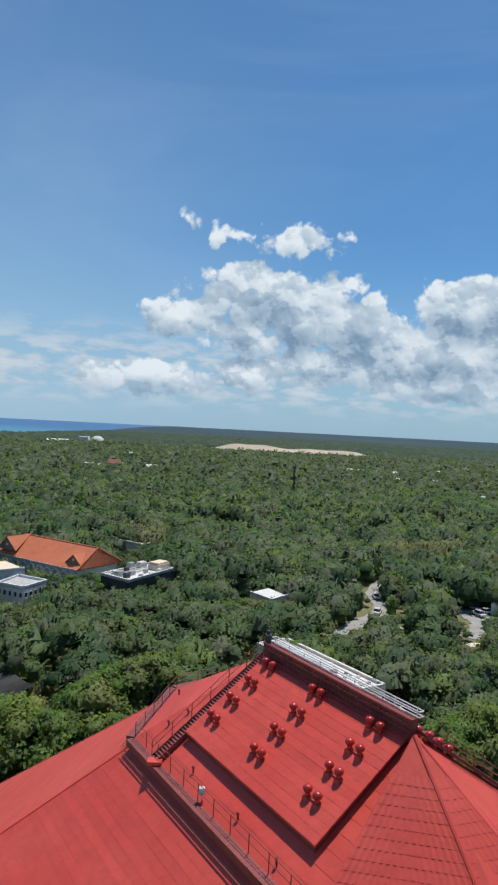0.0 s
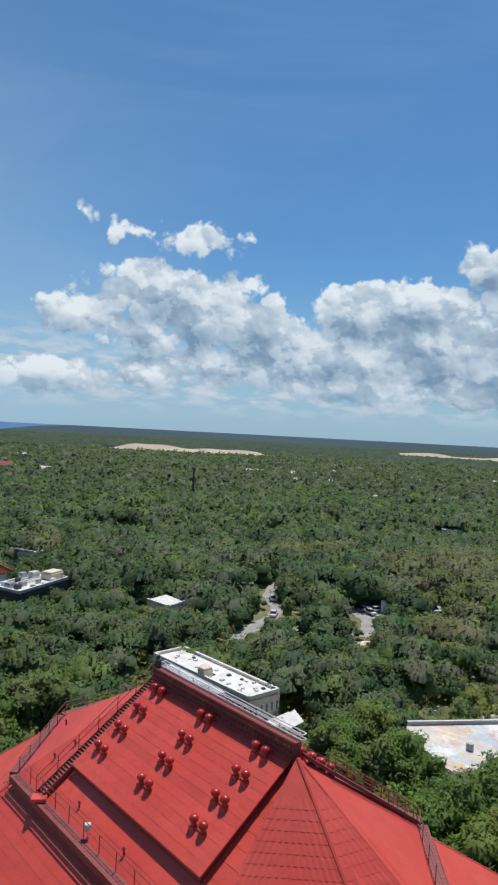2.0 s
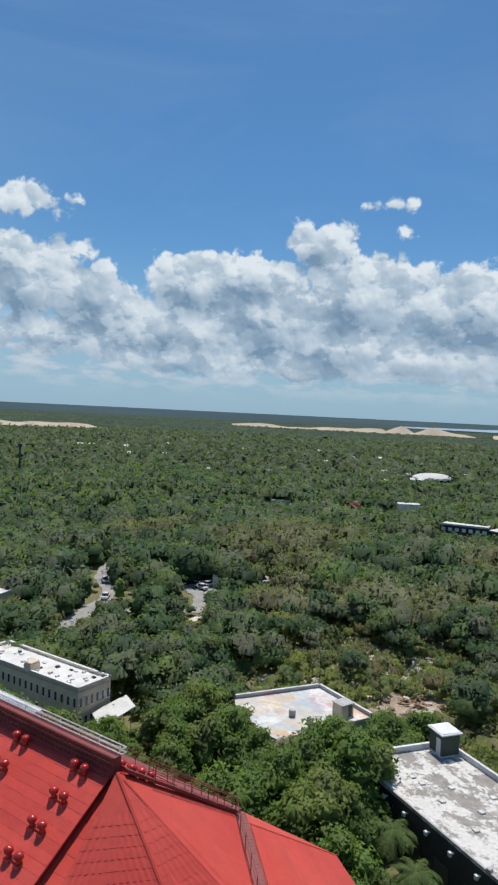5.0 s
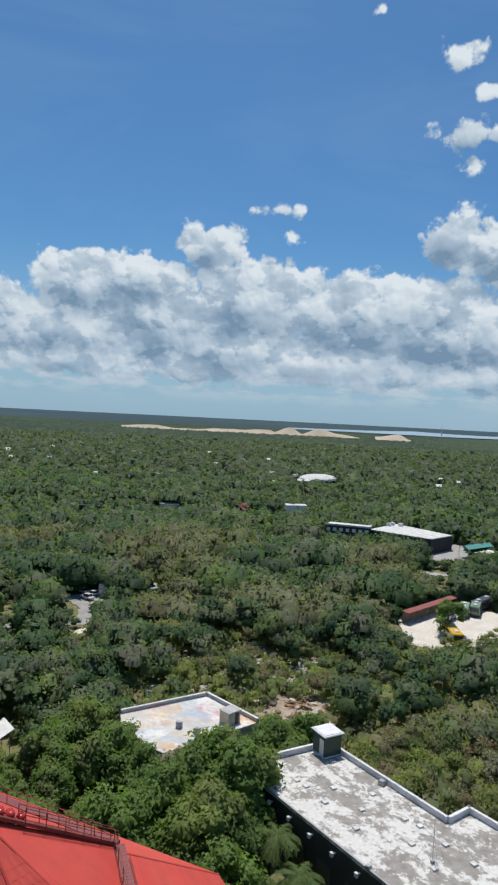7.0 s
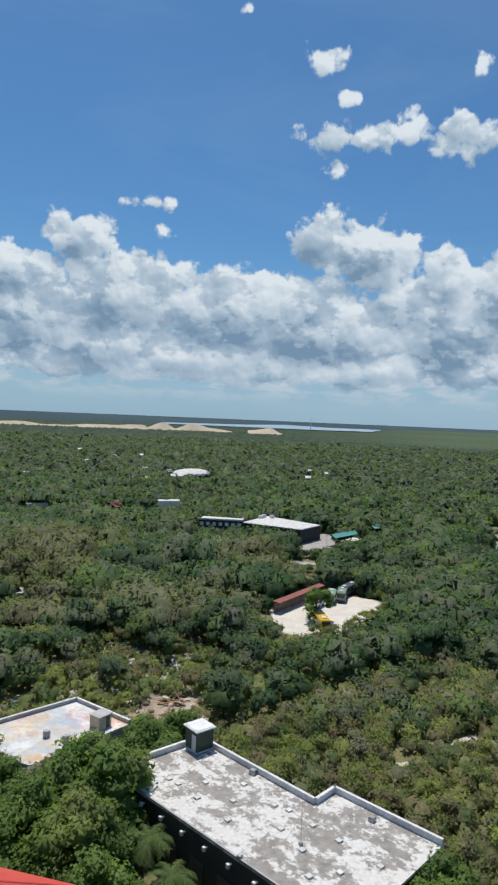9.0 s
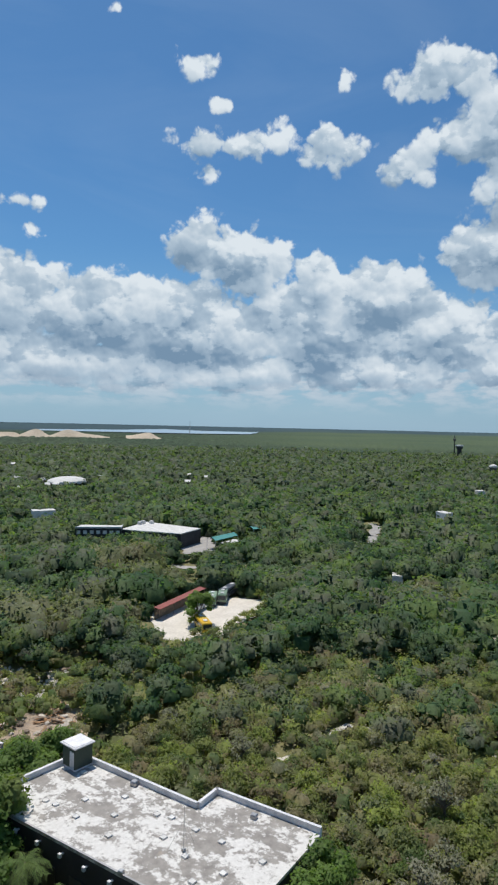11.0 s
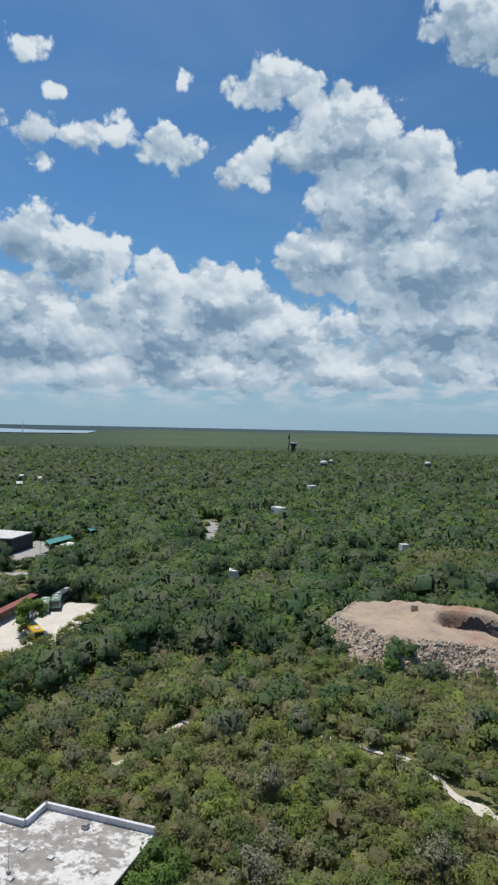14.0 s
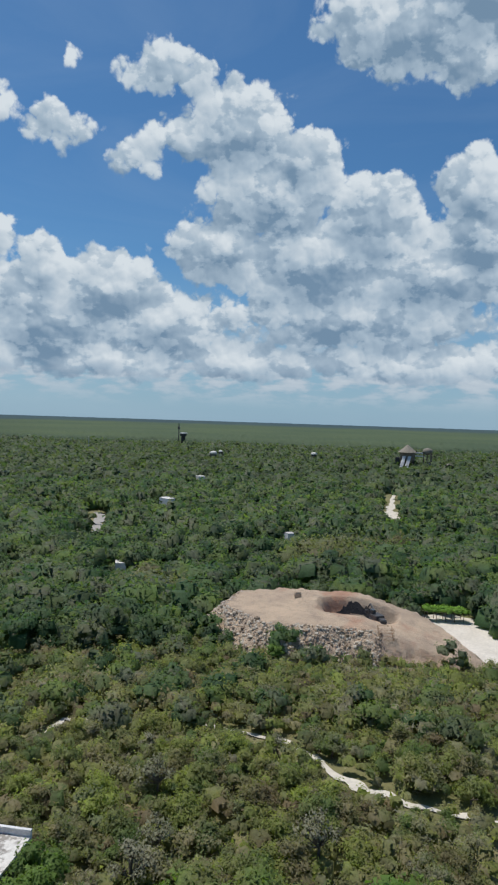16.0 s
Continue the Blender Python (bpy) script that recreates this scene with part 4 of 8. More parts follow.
# Stair up the near slope, beside the raised field
bm = bmesh.new()
S_A0, S_A1 = 1.25, 1.95
treads = []
for k in range(46):
    d = -0.9 + 7.9 * k / 46
    z = main_z(d, BASE_OFF) + 0.2
    tread_bm = bmesh.new()
    slab(tread_bm, [rp(S_A0 + 0.04, d, z), rp(S_A1 - 0.04, d, z), rp(S_A1 - 0.04, d + 0.165, z), rp(S_A0 + 0.04, d + 0.165, z)], 0.12)
    treads.append(tread_bm)
for a in (S_A0, S_A1):
    slab(bm, [rp(a - 0.03, -0.9, main_z(-0.9, BASE_OFF) + 0.34), rp(a + 0.03, -0.9, main_z(-0.9, BASE_OFF) + 0.34), rp(a + 0.03, 7.0, main_z(7.0, BASE_OFF) + 0.34), rp(a - 0.03, 7.0, main_z(7.0, BASE_OFF) + 0.34)], 0.3)
slab(bm, [rp(S_A0, -0.9, main_z(-0.9, BASE_OFF) + 0.1), rp(S_A1, -0.9, main_z(-0.9, BASE_OFF) + 0.1), rp(S_A1, 7.0, main_z(7.0, BASE_OFF) + 0.1), rp(S_A0, 7.0, main_z(7.0, BASE_OFF) + 0.1)], 0.08)
stair = part("roof_stair", bm, M_RED_DARK, red_roof, "dark red steel steps up the slope")
for tread_bm in treads:
    part("tread", tread_bm, M_RED_DARK, stair)
bm = bmesh.new()
handrail(bm, [rp(S_A1, -0.9, main_z(-0.9, BASE_OFF) + 0.3), rp(S_A1, 7.0, main_z(7, BASE_OFF) + 0.3)], 1.5, 0.95)
part("handrail", bm, M_RAIL, red_roof)
# The stair down the hip at the near end
e0, e1 = tip + RD * -0.5 + Vector((0, 0, 0.1)), rp(-13.5, -9.1, BELT + 0.2)
side = (e1 - e0).cross(Vector((0, 0, 1))).normalized() * 0.3
bm = bmesh.new()
slab(bm, [e0 - side, e0 + side, e1 + side, e1 - side], 0.1)
stair = part("roof_stair", bm, M_RED_DARK, red_roof)
for k in range(40):
    p = e0.lerp(e1, k / 40) + Vector((0, 0, 0.1))
    q = p + (e1 - e0).normalized() * 0.22
    bm = bmesh.new()
    slab(bm, [p - side, p + side, q + side, q - side], 0.12)
    part("tread", bm, M_RED_DARK, stair)
bm = bmesh.new()
handrail(bm, [e0.lerp(e1, 0.22) + side, e1 + side], 1.4, 0.85)
handrail(bm, [e0.lerp(e1, 0.22) - side, e1 - side], 1.4, 0.85)
part("handrail", bm, M_RAIL, red_roof)
# A small white box and a hatch on the belt
bm = bmesh.new()
block(bm, (-0.16, -0.14, 0.5), (0.16, 0.14, 0.86), Matrix.Translation(rp(-3.6, 6.6, BELT)), 0.03)
tube(bm, rp(-3.6, 6.6, BELT), rp(-3.6, 6.6, BELT + 0.55), 0.03)
part("junction_box", bm, M_WHITE_STEEL, red_roof, "small white junction box on a post")
bm = bmesh.new()
block(bm, (-0.45, -0.35, 0.05), (0.45, 0.35, 0.3), Matrix.Translation(rp(1.3, 7.1, BELT)), 0.03)
part("landing", bm, M_RED, red_roof)
for a, d in ((-6.5, 6.1), (3.4, 5.2), (2.9, 4.1), (5.2, 3.6), (-10.2, 6.3), (-1.5, 6.0)):
    z = main_z(d, BASE_OFF)
    bm = bmesh.new()
    tube(bm, rp(a, d, z - 0.05), rp(a, d, z + 0.22), 0.06, 6)
    tube(bm, rp(a, d, z + 0.22), rp(a + 0.1, d, z + 0.26), 0.08, 6)
    part("pipe_stub", bm, M_RED_DARK, red_roof)

# Turbine vents in pairs: collar, neck, finned globe
bm = bmesh.new()
tube(bm, (0, 0, -0.25), (0, 0, 0.26), 0.15, 10, 0.13)
neck_me = bake("neck", bm, M_VENT)
bm = bmesh.new()
prof = [(0.12, 0.22), (0.20, 0.27), (0.245, 0.36), (0.245, 0.46), (0.19, 0.55), (0.08, 0.595)]
loops = []
for r, z in prof:
    loops.append([bm.verts.new(((r if k % 2 else r * 0.93) * math.cos(2 * math.pi * k / 36), (r if k % 2 else r * 0.93) * math.sin(2 * math.pi * k / 36), z)) for k in range(36)])
for a, b in zip(loops, loops[1:]):
    for k in range(36):
        bm.faces.new((a[k], a[(k + 1) % 36], b[(k + 1) % 36], b[k]))
bm.faces.new(loops[-1])
globe_me = bake("globe", bm, M_VENT)
for p in globe_me.polygons:
    p.use_smooth = True
bm = bmesh.new()
block(bm, (-0.2, -0.2, -0.3), (0.2, 0.2, 0.03), None, 0.03)
curb_me = bake("curb", bm, M_RED)
bm = bmesh.new()
tube(bm, (-0.38, 0, 0.12), (0.38, 0, 0.12), 0.03)
link_me = bake("tie_bar", bm, M_RED_DARK)


def vent(a, d, z, tilt, group):
    ob = thing("roof_vent", "pair of glossy red turbine vents on the red roof", "vent", group, rp(a, d, z), math.degrees(math.atan2(RA.y, RA.x)))
    for s in (-0.38, 0.38):
        shared("curb", curb_me, ob, pose(s, 0, 0))
        n = shared("neck", neck_me, ob, pose(s, 0, 0))
        shared("globe", globe_me, ob, pose(s, 0, 0, 0, 0, 17 * a + 40 * s))
    shared("tie_bar", link_me, ob)
    return ob


for i in range(3):
    for j in range(4):
        d = 1.305 * j
        vent(-4.824 * i, d, main_z(d), 33.75, "turbine vents on the near slope")
for j in range(3):
    s = 0.07 + 0.075 * j
    p = e0.lerp(e1, s) - side * 2.0
    q = p - RO
    vent(q.dot(RA), q.dot(RD), p.z - 0.28, -33.75, "turbine vents on the back slope")

# ---- buildings ----
def wall_run(bm, p, q, z0, z1, thick=0.25):
    """A wall from p to q, standing to the left of that line."""
    p, q = Vector((*p, 0)), Vector((*q, 0))
    n = (q - p).cross(Vector((0, 0, 1))).normalized() * -thick
    slab(bm, [(p.x, p.y, z1), (q.x, q.y, z1), (q.x + n.x, q.y + n.y, z1), (p.x + n.x, p.y + n.y, z1)], z1 - z0)


def flat_house(name, outline, z, wall, roof, label, parapets=(), rim=0.5, group="", thick=0.3, rim_wall=None):
    """A flat-roofed building: walls, roof slab, and parapets on the sides numbered."""
    ob = thing(name, label, "building", group)
    n = len(outline)
    for i in range(n):
        bm = bmesh.new()
        wall_run(bm, outline[i], outline[(i + 1) % n], -0.2, z - thick)
        part("wall", bm, wall, ob)
    bm = bmesh.new()
    prism(bm, outline, z - thick, z)
    part("roof", bm, roof, ob)
    for i in parapets:
        bm = bmesh.new()
        p, q = Vector(outline[i]), Vector(outline[(i + 1) % n])
        c = (q - p).normalized()
        wall_run(bm, p, q, z - thick - 0.05, z + rim, 0.28)
        part("parapet", bm, rim_wall or wall, ob)
        bm = bmesh.new()
        o = (q - p).normalized()
        out = Vector((-o.y, o.x)) * -0.04
        wall_run(bm, p + out, q + out, z + rim, z + rim + 0.09, 0.36)
        part("coping", bm, M_WHITE_WALL, ob)
    return ob


def window_row(ob, p, q, z0, h, count, w=0.7, glass=M_GLASS, out=1):
    """Windows set along a wall from p to q: frame, pane and sill."""
    p, q = Vector(p), Vector(q)
    e = (q - p).normalized()
    nrm = Vector((e.y, -e.x)) * out
    for k in range(count):
        c = p.lerp(q, (k + 0.5) / count)
        m = Matrix(((e.x, nrm.x, 0, c.x), (e.y, nrm.y, 0, c.y), (0, 0, 1, z0), (0, 0, 0, 1)))
        bm = bmesh.new()
        for lo, hi in (((-w / 2 - 0.08, -0.05, 0), (-w / 2, 0.06, h)), ((w / 2, -0.05, 0), (w / 2 + 0.08, 0.06, h)), ((-w / 2 - 0.08, -0.05, h), (w / 2 + 0.08, 0.06, h + 0.08))):
            block(bm, lo, hi, m)
        frame_ob = part("window", bm, M_WHITE_WALL, ob)
        bm = bmesh.new()
        block(bm, (-w / 2, -0.05, 0.0), (w / 2, 0.025, h), m)
        part("pane", bm, glass, frame_ob)
        bm = bmesh.new()
        block(bm, (-w / 2 - 0.12, -0.05, -0.08), (w / 2 + 0.12, 0.12, 0.0), m)
        part("sill", bm, M_WHITE_WALL, frame_ob)


def small_box(name, x, y, z, sx, sy, sz, material, label, category, turn=0.0, group=""):
    ob = thing(name, label, category, group, (x, y, z), turn)
    bm = bmesh.new()
    block(bm, (-sx / 2, -sy / 2, 0.0), (sx / 2, sy / 2, sz * 0.82), None, min(sx, sy) * 0.06)
    part("body", bm, material, ob)
    bm = bmesh.new()
    block(bm, (-sx * 0.46, -sy * 0.46, sz * 0.82), (sx * 0.46, sy * 0.46, sz), None, min(sx, sy) * 0.08)
    part("lid", bm, material, ob)
    return ob


# White-roofed block behind the red ridge
WB = [(3.2, 114.7), (16.9, 95.4), (22.2, 98.6), (8.7, 118.2)]
wb = flat_house("long_building", WB, 6.6, M_BEIGE, M_WHITE_ROOF, "long beige two-storey block with a white flat roof", (0, 1, 2, 3), 0.4)
for z0 in (1.2, 4.0):
    window_row(wb, WB[0], WB[1], z0, 1.3, 18, 0.5)
    window_row(wb, WB[1], WB[2], z0, 1.3, 6, 0.45)
rng = random.Random(5)
AX, AY = Vector((13.7, -19.3)).normalized(), Vector((5.3, 3.2)).normalized()
for k in range(26):
    p = Vector(WB[0]) + AX * rng.uniform(2, 22) + AY * rng.uniform(1.0, 5.3)
    small_box("roof_box", p.x, p.y, 6.6, rng.uniform(0.4, 0.7), rng.uniform(0.4, 0.6), rng.uniform(0.15, 0.3), M_WHITE_ROOF if k % 6 else M_DARK, "low roof box on the white roof", "roof vent", 35, "roof boxes on the long block")
small_box("stair_head", 11.3, 105.0, 6.6, 2.0, 1.6, 1.5, M_BEIGE, "beige plastered box on the white flat roof", "roof housing", 35)

# White canopy beside it
canopy = thing("canopy", "white sloping sheet canopy among the trees", "canopy")
bm = bmesh.new()
slab(bm, [(19.0, 96.0, 2.9), (24.6, 98.4, 3.9), (25.2, 94.6, 3.7), (19.6, 91.6, 2.6)], 0.1)
part("sheet", bm, M_WHITE_ROOF, canopy)
for x, y, z in ((19.5, 95.6, 2.9), (24.2, 97.8, 3.8), (24.7, 95.0, 3.6), (20.0, 92.3, 2.6)):
    bm = bmesh.new()
    tube(bm, (x, y, -0.2), (x, y, z), 0.06)
    part("post", bm, M_METAL, canopy)

# Painted slab roof
COURT = [(39.2, 90.2), (36.8, 83.6), (40.0, 76.8), (56.0, 78.8), (53.7, 90.3), (43.5, 90.2)]
court = flat_house("court_building", COURT, 5.0, M_GREY_WALL, M_COURT, "low grey building, flat roof daubed in faded red and blue", (3, 4, 5), 0.5)
window_row(court, COURT[2], COURT[3], 1.2, 1.6, 9, 1.2)
hut = thing("stair_head", "beige plastered stair housing with a doorway on the painted roof", "roof housing", "", (52.2, 80.7, 5.0), 12)
bm = bmesh.new()
block(bm, (-1.15, -1.0, 0), (1.15, 1.0, 1.75), None, 0.03)
part("body", bm, M_BEIGE, hut)
bm = bmesh.new()
block(bm, (-1.25, -1.1, 1.75), (1.25, 1.1, 1.88), None, 0.03)
part("roof", bm, M_GREY_WALL, hut)
bm = bmesh.new()
block(bm, (0.1, -1.03, 0.02), (0.8, -0.98, 1.6))
part("door", bm, M_DARK, hut)
for x, y in ((44.9, 82.4), (46.3, 79.6)):
    tank = thing("water_tank", "small grey water tank on the painted roof", "water tank", "tanks on the painted roof", (x, y, 5.0))
    bm = bmesh.new()
    tube(bm, (0, 0, 0), (0, 0, 0.95), 0.5, 14)
    part("tank", bm, M_GREY_WALL, tank)
    bm = bmesh.new()
    tube(bm, (0, 0, 0.95), (0, 0, 1.2), 0.46, 14, 0.16)
    part("lid", bm, M_WHITE_WALL, tank)

# Big flat roof, worn white over grey
FB = [(45.6, 67.2), (47.6, 32.6), (64.6, 33.8), (63.5, 47.4), (59.8, 47.1), (58.9, 66.5)]
fb = flat_house("flat_roof_building", FB, 6.5, M_DARK_WALL, M_FLAT_ROOF, "black-walled building with a worn white coating on its flat concrete roof", (2, 3, 4, 5), 0.62, rim_wall=M_WHITE_WALL)
bm = bmesh.new()
wall_run(bm, (45.6, 67.2), (47.6, 32.6), 6.38, 6.56, 0.22)
part("roof_rim", bm, M_GREY_WALL, fb)
for k in range(9):
    y = 64 - 3.5 * k
    x = 45.6 + (67.2 - y) * 0.0578
    bm = bmesh.new()
    block(bm, (x - 0.42, y - 0.12, 5.5), (x, y + 0.12, 5.62))
    block(bm, (x - 0.62, y - 0.2, 5.3), (x - 0.3, y + 0.2, 5.75), None, 0.03)
    part("wall_lamp", bm, M_WHITE_STEEL, fb, "white bracket lamp")
for k in range(7):
    y = 60 - 4.2 * k
    x = 45.6 + (67.2 - y) * 0.0578
    bm = bmesh.new()
    block(bm, (x - 0.06, y - 1.2, 0.8), (x + 0.02, y + 1.2, 3.6))
    part("shutter", bm, M_DARK, fb)
hut = thing("stair_head", "dark green stair housing with a white door and slab roof", "roof housing", "", (57.5, 65.1, 6.5), -3)
bm = bmesh.new()
block(bm, (-1.3, -1.3, 0.12), (1.3, 1.3, 2.75), None, 0.02)
part("body", bm, M_GREEN_WALL, hut)
bm = bmesh.new()
block(bm, (-1.36, -1.36, 0), (1.36, 1.36, 0.16))
part("plinth", bm, M_WHITE_WALL, hut)
bm = bmesh.new()
block(bm, (-1.55, -1.55, 2.75), (1.55, 1.55, 2.93), None, 0.03)
block(bm, (-1.35, -1.35, 2.93), (1.35, 1.35, 3.0), None, 0.02)
part("roof", bm, M_WHITE_WALL, hut)
bm = bmesh.new()
block(bm, (-1.34, -1.05, 0.16), (-1.28, -0.2, 2.2))
part("door", bm, M_WHITE_STEEL, hut, "white door")
rng = random.Random(11)
for k in range(17):
    y = 36 + 1.7 * k + rng.uniform(-0.4, 0.4)
    x = rng.choice((50.0, 53.0, 56.4)) + rng.uniform(-0.5, 0.5)
    small_box("skylight", x, y, 6.5, 0.7, 0.7, 0.14, M_WHITE_ROOF, "small white skylight on the worn roof", "skylight", -3, "skylights on the worn roof")
for x, y, s in ((58.6, 56.0, 0.8), (47.0, 45.6, 0.5), (62.2, 41.0, 0.7)):
    small_box("roof_box", x, y, 6.5, s, s, s * 0.7, M_METAL, "grey metal unit on the worn roof", "roof unit", 10)
aerial = thing("aerial", "thin guyed aerial mast on the worn roof", "aerial", "", (53.2, 43.2, 6.5))
bm = bmesh.new()
tube(bm, (0, 0, 0), (0, 0, 4.6), 0.035, 5, 0.02)
part("mast", bm, M_METAL, aerial)
bm = bmesh.new()
block(bm, (-0.18, -0.18, 0), (0.18, 0.18, 0.3), None, 0.03)
part("base", bm, M_GREY_WALL, aerial)
for a in (0, 2.1, 4.2):
    bm = bmesh.new()
    tube(bm, (1.6 * math.cos(a), 1.6 * math.sin(a), 0.02), (0, 0, 3.2), 0.012, 4)
    part("guy_wire", bm, M_METAL, aerial)

# Orange tiled hall and its neighbours
hall = thing("tiled_hall", "white arcaded hall under a broad orange tiled roof", "building", "", (-48.9, 185.7, 0), -32.7)
HX0, HX1, HW, EZ, RZ = -22.0, 12.6, 8.3, 5.0, 9.6
for lo, hi in (((HX0, -HW + 1.4, -0.2), (HX1 - 0.6, -HW + 1.8, EZ)), ((HX0, HW - 1.8, -0.2), (HX1 - 0.6, HW - 1.4, EZ)), ((HX0, -HW + 1.8, -0.2), (HX0 + 0.4, HW - 1.8, EZ)), ((HX1 - 1.0, -HW + 1.8, -0.2), (HX1 - 0.6, HW - 1.8, EZ))):
    bm = bmesh.new()
    block(bm, lo, hi)
    part("wall", bm, M_WHITE_WALL, hall)
eave = [Vector((HX0, -HW, EZ)), Vector((HX1, -HW, EZ)), Vector((HX1, HW, EZ)), Vector((HX0, HW, EZ))]
rid = [Vector((HX0 + 4, 0, RZ)), Vector((HX1 - 1.2, 0, RZ))]
for c in ((eave[0], eave[1], rid[1], rid[0]), (eave[1], eave[2], rid[1]), (eave[2], eave[3], rid[0], rid[1]), (eave[3], eave[0], rid[0])):
    bm = bmesh.new()
    slab(bm, c, 0.25)
    far = c[3] if len(c) == 4 else c[2]
    ribs_on(bm, c[0], c[1], far, c[2], 0.9, 0.07, 0.3)
    part("roof", bm, M_TILE, hall)
bm = bmesh.new()
for p, q in ((eave[0], rid[0]), (eave[1], rid[1]), (rid[0], rid[1]), (eave[2], rid[1]), (eave[3], rid[0])):
    tube(bm, p + Vector((0, 0, 0.05)), q + Vector((0, 0, 0.05)), 0.2, 6)
part("ridge_cap", bm, M_TILE, hall)
bm = bmesh.new()
slab(bm, [(HX0, -HW - 0.06, EZ + 0.02), (HX1, -HW - 0.06, EZ + 0.02), (HX1, -HW + 0.12, EZ + 0.02), (HX0, -HW + 0.12, EZ + 0.02)], 0.3)
part("fascia", bm, M_WHITE_WALL, hall, "white eaves board")


def gabled_dormer(x0, x1, y0, z0, z1, back):
    """A small gabled roof standing out of the slope, with a dark gable and a round light."""
    xm = (x0 + x1) / 2
    g = [Vector((x0, y0, z0)), Vector((x1, y0, z0)), Vector((xm, y0, z1)), Vector((xm, back, z1))]
    bm = bmesh.new()
    slab(bm, [g[0], g[2], g[3]], 0.2)
    slab(bm, [g[2], g[1], g[3]], 0.2)
    dormer = part("dormer", bm, M_TILE, hall)
    bm = bmesh.new()
    vs = [bm.verts.new(v) for v in (g[0] + Vector((0.4, 0.25, -0.1)), g[1] + Vector((-0.4, 0.25, -0.1)), g[2] + Vector((0, 0.25, -0.3)))]
    vs2 = [bm.verts.new(v.co + Vector((0, 0.2, 0))) for v in vs]
    bm.faces.new(vs)
    bm.faces.new(vs2[::-1])
    for k in range(3):
        bm.faces.new((vs[k], vs[(k + 1) % 3], vs2[(k + 1) % 3], vs2[k]))
    bmesh.ops.recalc_face_normals(bm, faces=bm.faces)
    part("gable", bm, M_WOOD, dormer, "dark gable with a small round light")
    bm = bmesh.new()
    tube(bm, (xm, y0 + 0.3, z0 + 0.4 * (z1 - z0)), (xm, y0 + 0.12, z0 + 0.4 * (z1 - z0)), 0.4, 12)
    part("round_window", bm, M_WHITE_WALL, dormer)


gabled_dormer(6.2, 12.0, -HW + 1.6, EZ + 1.0, EZ + 3.4, -2.0)
gabled_dormer(-20.5, -12.5, -HW + 0.4, EZ + 1.4, RZ + 0.3, 0.5)
for k in range(10):  # arches under the near eave
    x = HX0 + 2 + 3.2 * k
    bm = bmesh.new()
    block(bm, (x - 0.35, -HW + 0.2, -0.2), (x + 0.35, -HW + 0.8, 3.4), None, 0.04)
    for n in range(6):
        a0, a1 = math.pi * n / 6, math.pi * (n + 1) / 6
        p0, p1 = Vector((x + 1.6 - 1.3 * math.cos(a0), -HW + 0.5, 2.6 + 1.3 * math.sin(a0))), Vector((x + 1.6 - 1.3 * math.cos(a1), -HW + 0.5, 2.6 + 1.3 * math.sin(a1)))
        tube(bm, p0, p1, 0.3, 4)
    part("arch", bm, M_WHITE_WALL, hall)

ANNEX = [(-27.0, 158.5), (-18.0, 174.5), (-25.5, 179.5), (-35.0, 164.5)]
annex = flat_house("kitchen_block", ANNEX, 6.0, M_DARK_WALL, M_WHITE_ROOF, "flat-roofed block with dark walls and white roof machinery", (0, 1, 2, 3), 0.35, rim_wall=M_GREY_WALL)
for x, y, s, mat, h in ((-30.2, 163.4, 2.4, M_METAL, 1.3), (-28.2, 162.2, 1.6, M_DARK, 1.2), (-27.6, 165.5, 1.8, M_METAL, 1.0), (-22.0, 174.0, 5.0, M_BEIGE, 2.0), (-26.6, 174.5, 2.6, M_WHITE_ROOF, 1.6), (-21.4, 170.6, 1.4, M_WHITE_ROOF, 0.8),
                        (-24.5, 168.4, 1.2, M_METAL, 0.9), (-31.8, 165.8, 1.5, M_WHITE_ROOF, 0.9), (-29.5, 169.0, 1.3, M_DARK, 1.1), (-25.0, 163.8, 1.1, M_METAL, 0.7), (-23.0, 167.0, 1.0, M_WHITE_ROOF, 0.6), (-29.0, 172.4, 1.9, M_METAL, 1.7)):
    small_box("roof_unit", x, y, 6.0, s, s * 0.7, h, mat, "ventilation unit on the white roof", "roof unit", 60, "units on the kitchen block")
bm = bmesh.new()
for k in range(3):
    tube(bm, (-33.0 + 2.4 * k, 163.8 + 0.8 * k, 6.35), (-26.5 + 2.4 * k, 174.8 + 0.8 * k, 6.35), 0.16, 6)
part("pipe_run", bm, M_METAL, annex)
pavilion = flat_house("pavilion_house", [(-57.6, 156.4), (-50.2, 153.0), (-47.2, 161.0), (-55.5, 165.0)], 4.4, M_WHITE_WALL, M_GREY_WALL, "small white house with a grey flat roof and a raised rim", (0, 1, 2, 3), 0.45)
window_row(pavilion, (-57.6, 156.4), (-50.2, 153.0), 2.2, 1.1, 5, 0.8)
window_row(pavilion, (-50.2, 153.0), (-47.2, 161.0), 2.2, 1.1, 5, 0.8)
flat_house("side_wing", [(-68, 172), (-60, 163.5), (-55, 168), (-63, 176)], 5.6, M_WHITE_WALL, M_BEIGE, "white side wing with a beige flat roof", (0, 1), 0.4)

